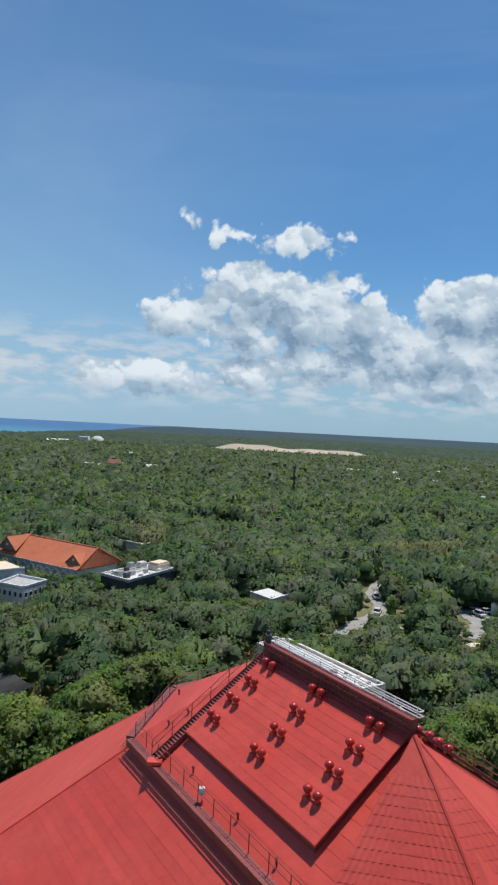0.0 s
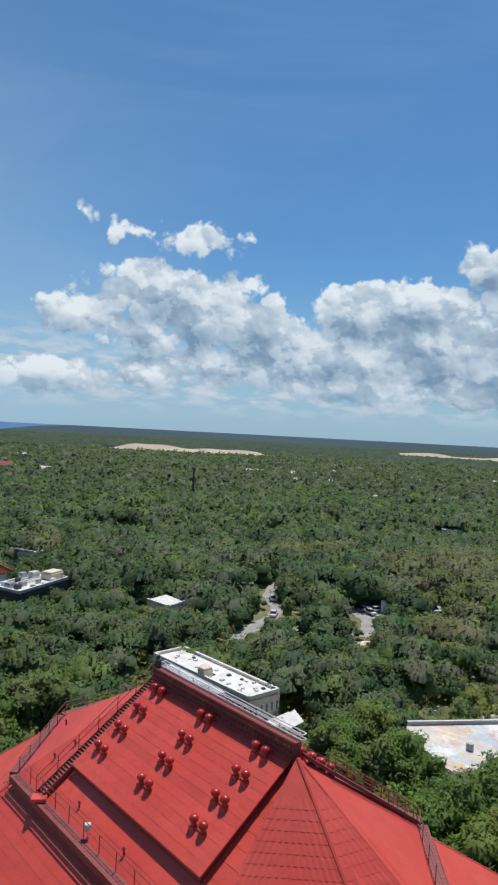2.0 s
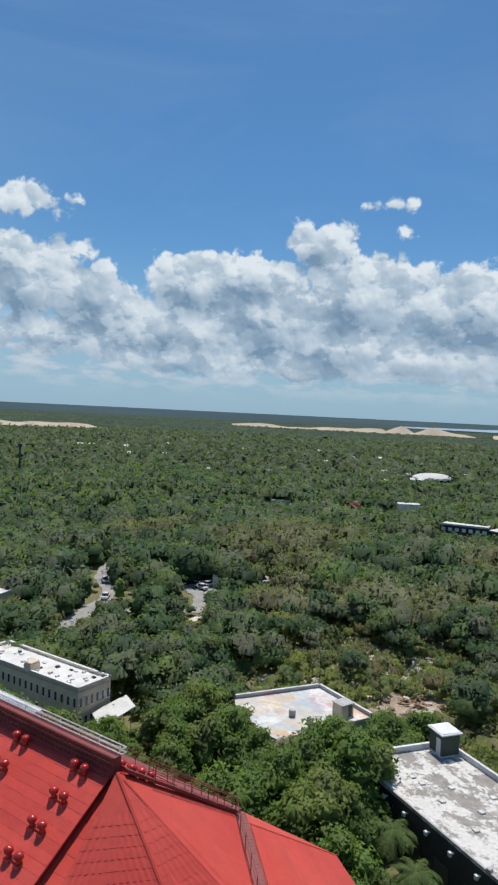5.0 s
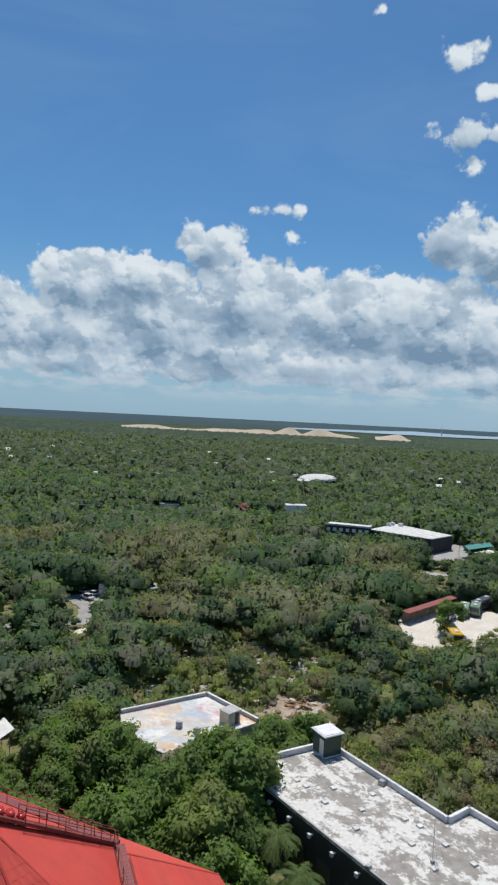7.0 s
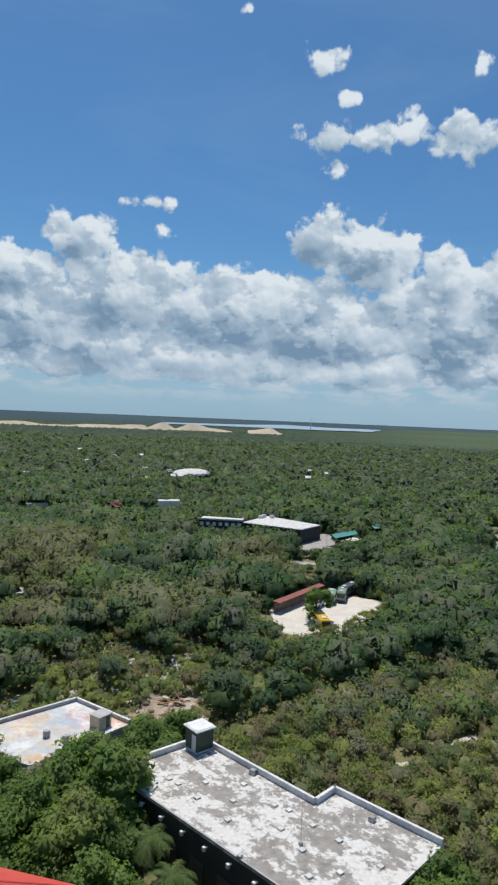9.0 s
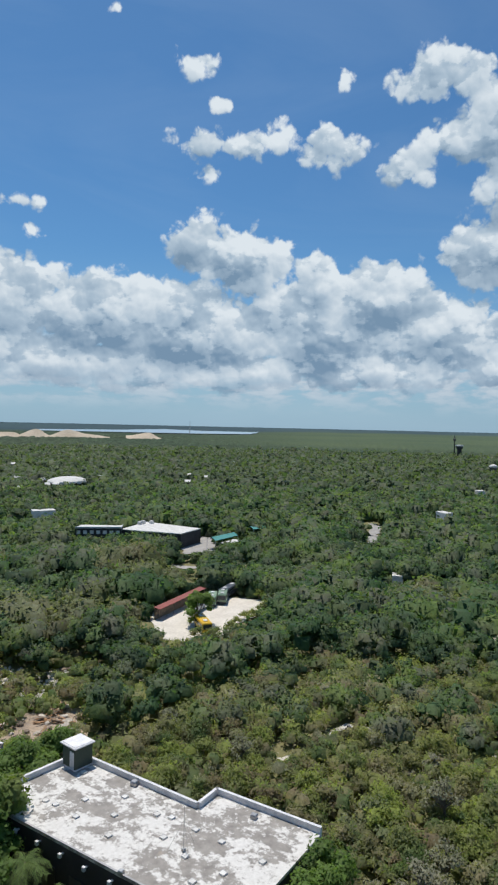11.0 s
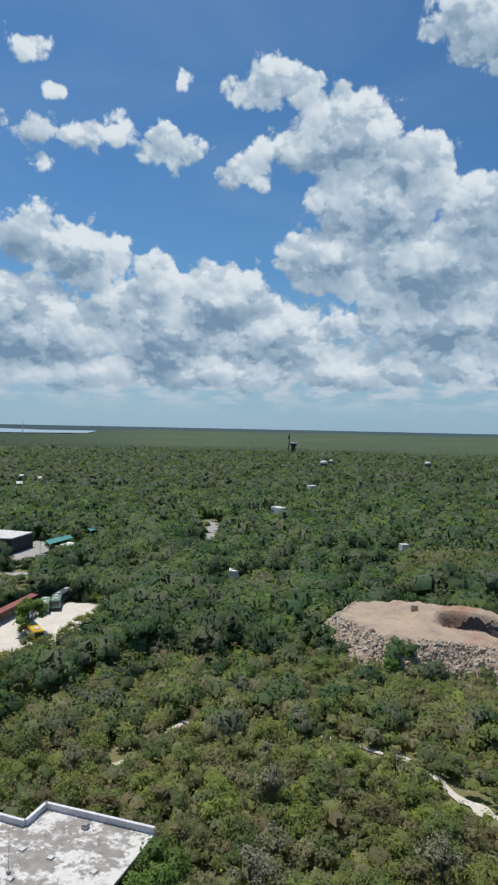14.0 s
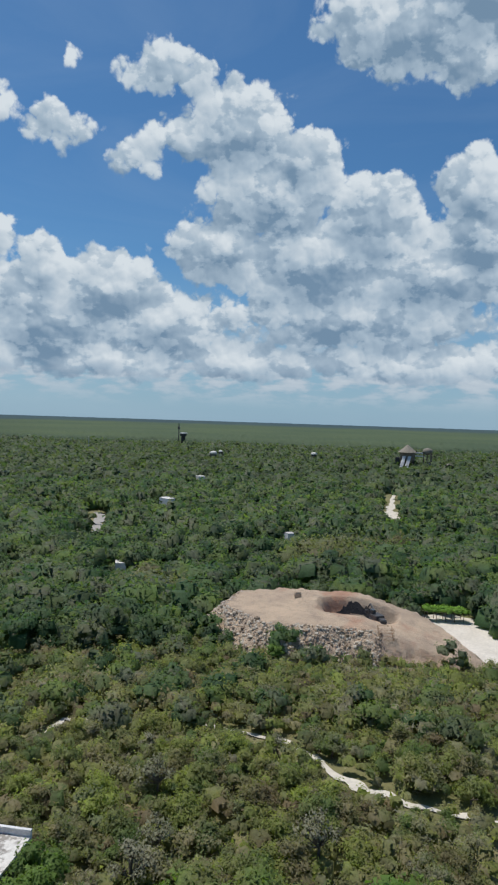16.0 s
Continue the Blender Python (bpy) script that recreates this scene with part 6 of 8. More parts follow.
for y_top, y_low in ((3.2, 7.0), (-2.6, 1.6)):
    bm = bmesh.new()
    slab(bm, [(-7.5, y_top - 1.7, 14.5), (-7.5, y_top + 1.7, 14.5), (-21.0, y_low + 1.9, -0.2), (-21.0, y_low - 1.9, -0.2)], 0.5)
    flight = part("stair_flight", bm, M_WHITE_WALL, lookout, "white stair flight")
    for k in range(12):
        q = k / 12
        x, y, z = -7.5 - 13.5 * q, y_top + (y_low - y_top) * q, 14.6 - 14.7 * q
        bm = bmesh.new()
        block(bm, (x - 0.25, y - 1.6, z - 0.1), (x + 0.1, y + 1.6, z + 0.25))
        part("tread", bm, M_WHITE_WALL, flight)
for z in (15.2, 18.6):
    bm = bmesh.new()
    block(bm, (-2.0, -19, z - 0.6), (1.5, -5.6, z + 0.6))
    part("bridge", bm, M_WHITE_WALL, lookout)
bm = bmesh.new()
block(bm, (-7.5, 8.2, 6.0), (-4.0, 13.0, 13.5), None, 0.4)
part("side_house", bm, M_DARK_WALL, lookout)
bm = bmesh.new()
tube(bm, (-4, -23, 5.0), (-4, -36, 3.2), 0.9, 6)
part("gangway", bm, M_WHITE_WALL, lookout)
side_tower = thing("lookout_tower", "small round white-capped lookout on stilts", "lookout tower", "", (764.2, -20.5, 0))
for a in range(6):
    bm = bmesh.new()
    tube(bm, (5 * math.cos(a), 5 * math.sin(a), -0.5), (4.5 * math.cos(a), 4.5 * math.sin(a), 19), 0.5)
    part("stilt", bm, M_WOOD, side_tower)
bm = bmesh.new()
bmesh.ops.create_uvsphere(bm, u_segments=14, v_segments=8, radius=5.6, matrix=pose(0, 0, 20.5) @ Matrix.Diagonal((1, 1, 0.7, 1)))
part("cap", bm, M_THATCH, side_tower)


def capped_cabin(x, y, r, h):
    """A small round cabin on stilts above the crowns."""
    ob = thing("stilt_cabin", "small round cabin with a pale domed cap on stilts", "cabin", "cabins over the woods", (x, y, 0))
    for a in range(4):
        u, v = 0.8 * r * math.cos(a * math.pi / 2), 0.8 * r * math.sin(a * math.pi / 2)
        bm = bmesh.new()
        tube(bm, (u, v, -0.4), (u, v, h), 0.3)
        part("stilt", bm, M_WOOD, ob)
    bm = bmesh.new()
    tube(bm, (0, 0, h - 2.6), (0, 0, h), r * 0.85, 12)
    part("body", bm, M_DARK_WALL, ob)
    bm = bmesh.new()
    bmesh.ops.create_uvsphere(bm, u_segments=12, v_segments=6, radius=r, matrix=pose(0, 0, h + 0.3) @ Matrix.Diagonal((1, 1, 0.55, 1)))
    part("cap", bm, M_WHITE_ROOF, ob)


for x, y, r, h in ((692.7, 203.9, 4.2, 12.0), (722.3, 204.3, 2.6, 12.5), (776.5, 107.0, 3.6, 11.5)):
    capped_cabin(x, y, r, h)
hut_far = thing("stilt_house", "dark stilt house with a grey thatch roof", "stilt house", "", (763, -44, 0))
bm = bmesh.new()
block(bm, (-5, -8, -0.3), (5, 8, 5), None, 0.3)
part("body", bm, M_DARK_WALL, hut_far)
bm = bmesh.new()
slab(bm, [(-6, -9.5, 4.6), (6, -9.5, 4.6), (6, 0, 8), (-6, 0, 8)], 0.4)
slab(bm, [(-6, 0, 8), (6, 0, 8), (6, 9.5, 4.6), (-6, 9.5, 4.6)], 0.4)
part("roof", bm, M_THATCH, hut_far)
bm = bmesh.new()
tube(bm, (0, 9, 5.2), (0, 22, 7.0), 0.8, 5)
part("gangway", bm, M_WHITE_WALL, hut_far)

beacon = thing("beacon_mast", "tall dark mast above a wooded knoll", "mast", "", (993, 351.5, 0))
bm = bmesh.new()
tube(bm, (0, 0, -0.5), (0, 0, 40), 1.1, 6, 0.7)
part("pole", bm, M_DARK, beacon)
bm = bmesh.new()
block(bm, (-1.6, -1.6, 31), (1.6, 1.6, 35), None, 0.2)
part("head", bm, M_DARK, beacon)
watch = thing("watch_tower", "squat watch tower with a pale flat cap", "watch tower", "", (995, 344.5, 0))
bm = bmesh.new()
tube(bm, (0, 0, -0.5), (0, 0, 20), 4.0, 8, 3.4)
part("shaft", bm, M_DARK_WALL, watch)
bm = bmesh.new()
tube(bm, (0, 0, 20), (0, 0, 24), 5.2, 10)
part("cabin", bm, M_GLASS, watch)
bm = bmesh.new()
tube(bm, (0, 0, 24), (0, 0, 25.6), 6.4, 10, 5.6)
part("cap", bm, M_WHITE_ROOF, watch)
for x, y in ((1010, 300), (1013, 290), (866, 256)):
    ob = thing("thatch_hut", "small pale thatched hut on stilts in the woods", "hut", "thatched huts", (x, y, 0))
    bm = bmesh.new()
    block(bm, (-2.5, -2.5, -0.3), (2.5, 2.5, 6), None, 0.2)
    part("body", bm, M_WOOD, ob)
    bm = bmesh.new()
    bmesh.ops.create_cone(bm, cap_ends=True, segments=10, radius1=5, radius2=0.3, depth=4, matrix=pose(0, 0, 8))
    part("roof", bm, M_THATCH, ob)
for x, y, h in ((805, 409, 19), (1941, 1733, 50)):
    ob = thing("antenna_mast", "thin lattice antenna mast far off", "mast", "far antenna masts", (x, y, gz(x, y)))
    bm = bmesh.new()
    tube(bm, (0, 0, -0.5), (0, 0, h), 0.7 * math.hypot(x, y) / 900, 5, 0.4)
    part("pole", bm, M_METAL, ob)


def sand_ridge(line, heights, depth, label):
    """A long heap of quarry sand with an uneven crest."""
    bm, rows = bmesh.new(), []
    pts = [Vector(p) for p in line]
    fine = []
    for i in range(len(pts) - 1):
        for s in range(14):
            q = s / 14
            fine.append((pts[i].lerp(pts[i + 1], q), heights[i] + (heights[i + 1] - heights[i]) * (q * q * (3 - 2 * q))))
    fine.append((pts[-1], heights[-1]))
    for p, h in fine:
        out = Vector((p.x, p.y, 0)).normalized()
        row = []
        for f, k in ((-0.5, 0.0), (-0.38, 0.3), (-0.2, 0.62), (-0.05, 0.95), (0.05, 1.0), (0.25, 0.5), (0.5, 0.0)):
            q = p + out * depth * f
            jag = 1 + 0.35 * noise.noise((p.x * 0.02, p.y * 0.02, f * 3))
            row.append(bm.verts.new((q.x, q.y, gz(q.x, q.y) - 1.0 + (h + 1.0) * k * jag)))
        rows.append(row)
    for a, b in zip(rows, rows[1:]):
        for k in range(6):
            bm.faces.new((a[k], a[k + 1], b[k + 1], b[k]))
    bmesh.ops.recalc_face_normals(bm, faces=bm.faces)
    if sum(f.normal.z for f in bm.faces) < 0:
        bmesh.ops.reverse_faces(bm, faces=bm.faces)
    ob = part("sand_mound", bm, M_DUNE)
    return tagged(ob, label, "sand mound", "quarry sand mounds")


sand_ridge([(-72, 1260, 0), (-20, 1255, 0), (60, 1258, 0), (140, 1262, 0), (200, 1268, 0), (236, 1275, 0)], [4, 14, 10, 10, 8, 2], 70, "long pale heap of quarry sand in the woods")
sand_ridge([(835, 1705, 0), (912, 1668, 0), (981, 1628, 0), (1060, 1578, 0), (1082, 1563, 0)], [5, 8, 10, 11, 3], 80, "low pale bank of quarry sand")
sand_ridge([(1060, 1580, 0), (1107, 1546, 0), (1140, 1521, 0)], [3, 21, 4], 80, "pale conical heap of quarry sand")
sand_ridge([(1130, 1530, 0), (1178, 1493, 0), (1216, 1462, 0), (1262, 1424, 0)], [4, 22, 13, 3], 80, "broad pale heap of quarry sand")
sand_ridge([(1294, 1393, 0), (1340, 1350, 0), (1365, 1325, 0)], [9, 19, 4], 80, "pale heap of quarry sand beside a lagoon")
sand_ridge([(690, 1771, 0), (760, 1742, 0), (843, 1704, 0)], [6, 11, 5], 45, "thin far bank of quarry sand")
LAGOON = [(1480, 2060), (1700, 1830), (1843, 1652), (1928, 1605), (2075, 1540), (2430, 1760), (2280, 1960), (2330, 2250), (1990, 2150), (1600, 2230)]
patch("water_2", LAGOON, 5.5, M_POND, "pale lagoon beyond the quarry", "lagoon", 14)
patch("sandy_shore", [(-520, 985), (-385, 1028), (-300, 1056), (-292, 1075), (-390, 1052), (-520, 1010)], 3.0, M_SAND, "pale sandy strip behind the shore", "shore", 4)
dome_far = thing("dome_hall", "white domed hall near the shore", "dome", "", (-288, 1266, 0))
bm = bmesh.new()
bmesh.ops.create_uvsphere(bm, u_segments=18, v_segments=10, radius=15, matrix=Matrix.Diagonal((1, 1, 0.95, 1)))
bmesh.ops.delete(bm, geom=[v for v in bm.verts if v.co.z < -2], context="VERTS")
part("dome", bm, M_WHITE_ROOF, dome_far)
bm = bmesh.new()
block(bm, (-34, -8, -1), (-16, 8, 12), None, 0.5)
part("hall", bm, M_WHITE_WALL, dome_far)
for x, y, sx, sy, h in ((-146, 582, 22, 6, 8), (-136, 586, 13, 6, 7), (-86, 594, 10, 6, 8), (-111, 590, 6, 6, 9), (118, 690, 30, 7, 8), (160, 681, 26, 7, 8), (269, 646, 24, 7, 7), (-150, 800, 24, 8, 9), (-330, 1150, 36, 10, 10)):
    ob = thing("far_house", "low pale building with a white roof far off in the woods", "building", "far pale buildings", (x, y, 0), -math.degrees(math.atan2(x, y)))
    bm = bmesh.new()
    h -= 2.2
    block(bm, (-sx / 2, -sy / 2, -0.3), (sx / 2, sy / 2, h - 1.6))
    part("wall", bm, M_WHITE_WALL, ob)
    bm = bmesh.new()
    slab(bm, [(-sx / 2 - 0.5, -sy / 2 - 1, h - 1.8), (sx / 2 + 0.5, -sy / 2 - 1, h - 1.8), (sx / 2 + 0.5, sy / 2, h + 1.2), (-sx / 2 - 0.5, sy / 2, h + 1.2)], 0.3)
    part("roof", bm, M_WHITE_ROOF, ob)
far_red = thing("red_house", "far house with a red-brown roof", "building", "", (-118, 588, 0), 10)
bm = bmesh.new()
block(bm, (-5, -3, -0.2), (5, 3, 7))
part("wall", bm, M_WHITE_WALL, far_red)
bm = bmesh.new()
slab(bm, [(-5.6, -3.8, 6.8), (5.6, -3.8, 6.8), (5.6, 0, 10.5), (-5.6, 0, 10.5)], 0.2)
slab(bm, [(-5.6, 3.8, 6.8), (-5.6, 0, 10.5), (5.6, 0, 10.5), (5.6, 3.8, 6.8)], 0.2)
part("roof", bm, M_SHEET_RED, far_red)
# Small bright roofs and lamps scattered in the woods
rng = random.Random(77)
for k in range(34):
    az, r = radians(rng.uniform(10, 60)), rng.uniform(430, 760)
    x, y = r * math.sin(az), r * math.cos(az)
    s = rng.uniform(1.6, 3.4)
    ob = thing("far_hut", "tiny white-roofed hut far off in the woods", "hut", "tiny white roofs in the woods", (x, y, 0), -math.degrees(az) + rng.uniform(-20, 20))
    bm = bmesh.new()
    block(bm, (-s / 2, -s / 2, -0.3), (s / 2, s / 2, 6.6))
    part("wall", bm, M_WOOD, ob)
    bm = bmesh.new()
    slab(bm, [(-s * 0.7, -s * 0.8, 6.4), (s * 0.7, -s * 0.8, 6.4), (s * 0.7, s * 0.5, 7.8), (-s * 0.7, s * 0.5, 7.8)], 0.2)
    part("roof", bm, M_WHITE_ROOF, ob)

# ---- vegetation ----
veg = np.random.RandomState(4)
CUBE = np.array([(x, y, z) for x in (-1, 0, 1) for y in (-1, 0, 1) for z in (-1, 0, 1) if (x, y, z) != (0, 0, 0)], float)
LOOKUP = {tuple(v): i for i, v in enumerate(CUBE.astype(int))}
QUADS = []
for axis in range(3):
    for side in (-1, 1):
        for p in (-1, 0):
            for q in (-1, 0):
                ring_q = []
                for dp, dq in ((0, 0), (1, 0), (1, 1), (0, 1)):
                    c = [0, 0, 0]
                    c[axis], c[(axis + 1) % 3], c[(axis + 2) % 3] = side, p + dp, q + dq
                    ring_q.append(LOOKUP[tuple(c)])
                QUADS.append(ring_q if side > 0 else ring_q[::-1])
QUADS = np.array(QUADS)
BALL = CUBE / np.linalg.norm(CUBE, axis=1)[:, None]
TOP_TRIS = np.array([t for a, b, c, d in QUADS if BALL[[a, b, c, d]][:, 2].mean() > -0.6 for t in ((a, b, c), (a, c, d))])
BOX = np.array([(-1, -1, -0.7), (1, -1, -0.7), (1, 1, -0.7), (-1, 1, -0.7), (-0.75, -0.75, 0.8), (0.75, -0.75, 0.8), (0.75, 0.75, 0.8), (-0.75, 0.75, 0.8)]) * 0.72
BOX_FACES = np.array([t for a, b, c, d in ((4, 5, 6, 7), (0, 1, 5, 4), (1, 2, 6, 5), (2, 3, 7, 6), (3, 0, 4, 7)) for t in ((a, b, c), (a, c, d))])


def hearts(centres, radii, rs):
    """The dense insides of crowns, of few faces, each turned its own way."""
    n = len(centres)
    turn = rs.uniform(0, 1.57, n)
    c, s = np.cos(turn)[:, None], np.sin(turn)[:, None]
    b = BOX[None] * (1 + rs.uniform(-0.22, 0.22, (n, 8, 1)))
    b = np.stack([b[..., 0] * c - b[..., 1] * s, b[..., 0] * s + b[..., 1] * c, b[..., 2]], 2)
    v = centres[:, None] + b * radii[:, None]
    f = BOX_FACES[None] + (np.arange(n) * 8)[:, None, None]
    nrm = b + (0, 0, 0.5)
    nrm /= np.linalg.norm(nrm, axis=2)[..., None]
    return v.reshape(-1, 3), f.reshape(-1, 3), nrm.reshape(-1, 3)


def domes(centres, radii, rs, jitter=0.16):
    """Soft uneven domes of foliage, smooth to the light."""
    n = len(centres)
    shape = BALL[None] * (1 + rs.uniform(-jitter, jitter, (n, len(BALL), 1)))
    v = centres[:, None] + shape * radii[:, None]
    f = TOP_TRIS[None] + (np.arange(n) * len(BALL))[:, None, None]
    nrm = shape + (0, 0, 0.35)
    nrm /= np.linalg.norm(nrm, axis=2)[..., None]
    return v.reshape(-1, 3), f.reshape(-1, 3), nrm.reshape(-1, 3)


def leaves(centres, radii, per, size, rs, low=-0.3, feathery=0.0):
    """Leaf sprays over the outside of lumps, facing mostly outwards."""
    n = len(centres) * per
    d = rs.normal(size=(n, 3))
    d /= np.linalg.norm(d, axis=1)[:, None]
    d[:, 2] = np.where(d[:, 2] < low, -d[:, 2], d[:, 2])
    c, r = np.repeat(centres, per, 0), np.repeat(radii, per, 0)
    at = c + d * r * (0.55 + (0.72 + 0.3 * feathery) * rs.uniform(0, 1, (n, 1)) ** 1.1)
    nrm = d * 0.6 + rs.normal(size=(n, 3)) * 0.45 + (0, 0, 0.45)
    nrm /= np.linalg.norm(nrm, axis=1)[:, None]
    t = np.cross(nrm, rs.normal(size=(n, 3)))
    rising = d * 0.5 + rs.normal(size=(n, 3)) * 0.45 + (0, 0, 0.9)
    rising -= nrm * (rising * nrm).sum(1)[:, None]
    t = np.where((rs.uniform(0, 1, n) < feathery)[:, None], rising, t)
    t /= np.linalg.norm(t, axis=1)[:, None] + 1e-9
    b = np.cross(nrm, t)
    face_up = np.sign((nrm * d).sum(1) + 1e-6)[:, None]
    b = b * face_up
    s = size * rs.uniform(0.6, 1.35, (n, 1)) * (np.repeat(radii[:, :1], per, 0) ** 0.6)
    droop = nrm * s * 0.22
    slim = 0.75 - 0.3 * feathery
    s = s * (1 + 0.3 * feathery)
    v = np.stack([at + t * s * 1.1, at - t * s * 0.7 + b * s * slim + droop, at - t * s * 0.7 - b * s * slim + droop], 1)
    f = np.arange(n * 3).reshape(n, 3)
    soft = d * 0.68 + rs.normal(size=(n, 3)) * 0.12 + (0, 0, 0.6)
    soft /= np.linalg.norm(soft, axis=1)[:, None]
    return v.reshape(-1, 3), f, np.repeat(soft, 3, 0)


def join(pieces):
    vs, fs, ns, base = [], [], [], 0
    for v, f, nrm in pieces:
        vs.append(v)
        fs.append(f + base)
        ns.append(nrm)
        base += len(v)
    return np.concatenate(vs), np.concatenate(fs), np.concatenate(ns)


def crown_lumps(rs, n, spread, height, base):
    """Where the lumps of one crown sit: a lumpy dome with gaps."""
    a, q = rs.uniform(0, 6.28, n), np.sqrt(rs.uniform(0.02, 1, n))
    z = base + (height - base) * (0.25 + 0.62 * (1 - q ** 1.7)) + rs.uniform(-0.1, 0.1, n) * height
    c = np.stack([spread * 0.78 * q * np.cos(a), spread * 0.78 * q * np.sin(a), z], 1)
    r = spread * rs.uniform(0.22, 0.46, (n, 1)) * np.array([1.0, 1.0, 0.7])
    return c, r


def make_tree(seed, spread, height, base, n, per, leaf, name, label, category, material=M_LEAF, bare=False, feathery=0.25):
    rs = np.random.RandomState(seed)
    rd = random.Random(seed)
    ob = thing(name, label, category)
    c, r = crown_lumps(rs, n, spread, height, base)
    bm = bmesh.new()
    lean = Vector((rd.uniform(-0.5, 0.5), rd.uniform(-0.5, 0.5), base + 0.3))
    girth = 0.05 + 0.035 * height
    tube(bm, (0, 0, -0.3), lean, girth, 7, girth * 0.6)
    part("trunk", bm, M_BARK, ob)
    for k in range(min(n, 4) if not bare else 16):
        end = Vector(c[k % n]) + (Vector((rd.uniform(-1, 1), rd.uniform(-1, 1), rd.uniform(0, 1))) * spread * 0.3 if bare else Vector((0, 0, 0)))
        bm = bmesh.new()
        mid = lean.lerp(end, 0.5) + Vector((rd.uniform(-0.3, 0.3), rd.uniform(-0.3, 0.3), -0.2))
        tube(bm, lean - Vector((0, 0, 0.3)), mid, girth * 0.45, 4, girth * 0.3)
        tube(bm, mid, end, girth * 0.3, 4, girth * 0.1)
        if bare:
            for s in range(5):
                q = mid.lerp(end, rd.uniform(0.2, 1))
                tube(bm, q, q + Vector((rd.uniform(-1, 1), rd.uniform(-1, 1), rd.uniform(0.2, 1))) * spread * 0.32, girth * 0.12, 4, girth * 0.03)
        part("limb", bm, M_BARK, ob)
    v, f, nrm = join([domes(c, r * (0.8 - 0.22 * (feathery > 0.5)), rs), leaves(c, r, per, leaf, rs, -0.3, feathery)]) if not bare else leaves(c, r, per, leaf, rs)
    me = from_arrays("crown", v, f, material, np.full(len(v), rs.uniform(0, 1)), True, nrm)
    shared("crown", me, ob)
    return ob


def make_palm(seed):
    rd = random.Random(seed)
    ob = thing("palm", "feathery green palm rising among the trees", "palm tree")
    bm = bmesh.new()
    for k in range(6):
        tube(bm, (0.06 * k * k / 3, 0, k - 0.3), (0.06 * (k + 1) ** 2 / 3, 0, k + 0.75), 0.17 - 0.01 * k, 7)
    part("trunk", bm, M_BARK, ob)
    top = Vector((0.72, 0, 5.7))
    for k in range(17):
        a, up = 2 * math.pi * k / 17 + rd.uniform(-0.2, 0.2), rd.uniform(0.1, 1.1)
        bm = bmesh.new()
        side = Vector((-math.sin(a), math.cos(a), 0))
        spine = []
        for n in range(10):
            q = n / 9
            spine.append(top + Vector((math.cos(a) * 2.7 * q, math.sin(a) * 2.7 * q, up * 1.9 * q - 1.9 * q * q)))
        for p, q in zip(spine, spine[1:]):
            tube(bm, p, q, 0.03, 4)
            for f in (0.0, 0.33, 0.66):
                root, d = p.lerp(q, f), (q - p).normalized()
                for turn in (-1, 1):
                    tip_at = root + side * turn * rd.uniform(0.55, 0.8) + d * 0.35 - Vector((0, 0, rd.uniform(0.2, 0.5)))
                    bm.faces.new([bm.verts.new(v) for v in (root - d * 0.05, root + d * 0.05, tip_at)])
        part("frond", bm, M_PALM, ob)
    return ob


HEAP_TOP = PLATEAU
# Where nothing grows, and what must stay in sight from the tower
EYE_AT = np.array([2.5, -0.5, 48.5])


def inside(x, y, poly, grow=0.0):
    c = np.mean(poly, 0)
    p = []
    for v in poly:
        out = np.array(v) - c
        k = 1 + np.asarray(grow) / max(1e-6, np.linalg.norm(out))
        p.append((c[0] + out[0] * k, c[1] + out[1] * k))
    odd = np.zeros(np.shape(x), bool)
    for (x0, y0), (x1, y1) in zip(p, p[1:] + p[:1]):
        odd ^= ((y0 > y) != (y1 > y)) & (x < (x1 - x0) * (y - y0) / (y1 - y0 + 1e-12) + x0)
    return odd


ROOF_PLAN = [(v.x, v.y) for v in skirt_low]
SOLID = [ROOF_PLAN, WB, COURT, FB, ANNEX, SHED, OFFICE, [(-72.3, 190.5), (-43.2, 171.5), (-34.0, 186.2), (-63.5, 205.0)], [(-57.6, 156.4), (-50.2, 153.0), (-47.2, 161.0), (-55.5, 165.0)], NET,
         [(2, 156), (7, 150), (11, 155), (6.5, 162)], [(18.5, 96.5), (25, 99), (26, 94), (19, 91)],
         [(42.5, 56), (43, 34), (46.5, 32), (47, 56)],
         [(336, 121), (341, 119), (346, 126), (341, 128)], [(261, 43), (262.5, 40.5), (266, 42.5), (264.5, 45)], [(465, 146), (468, 142), (473, 146), (470, 150)],
         [(292, 384), (304, 376), (322, 390), (310, 398)]]
LINES = [(PATH_WEST, 0.9), ([(47, 140), (56, 142.5)], 1.0), (TRACK_MID, 0.6), (STREET, 2.2), (STREET_B, 1.8), ([(356, 5), (385, 7), (430, 8), (505, 7.5)], 5), ([(262, 126), (285, 136), (308, 146), (315, 152)], 4)]


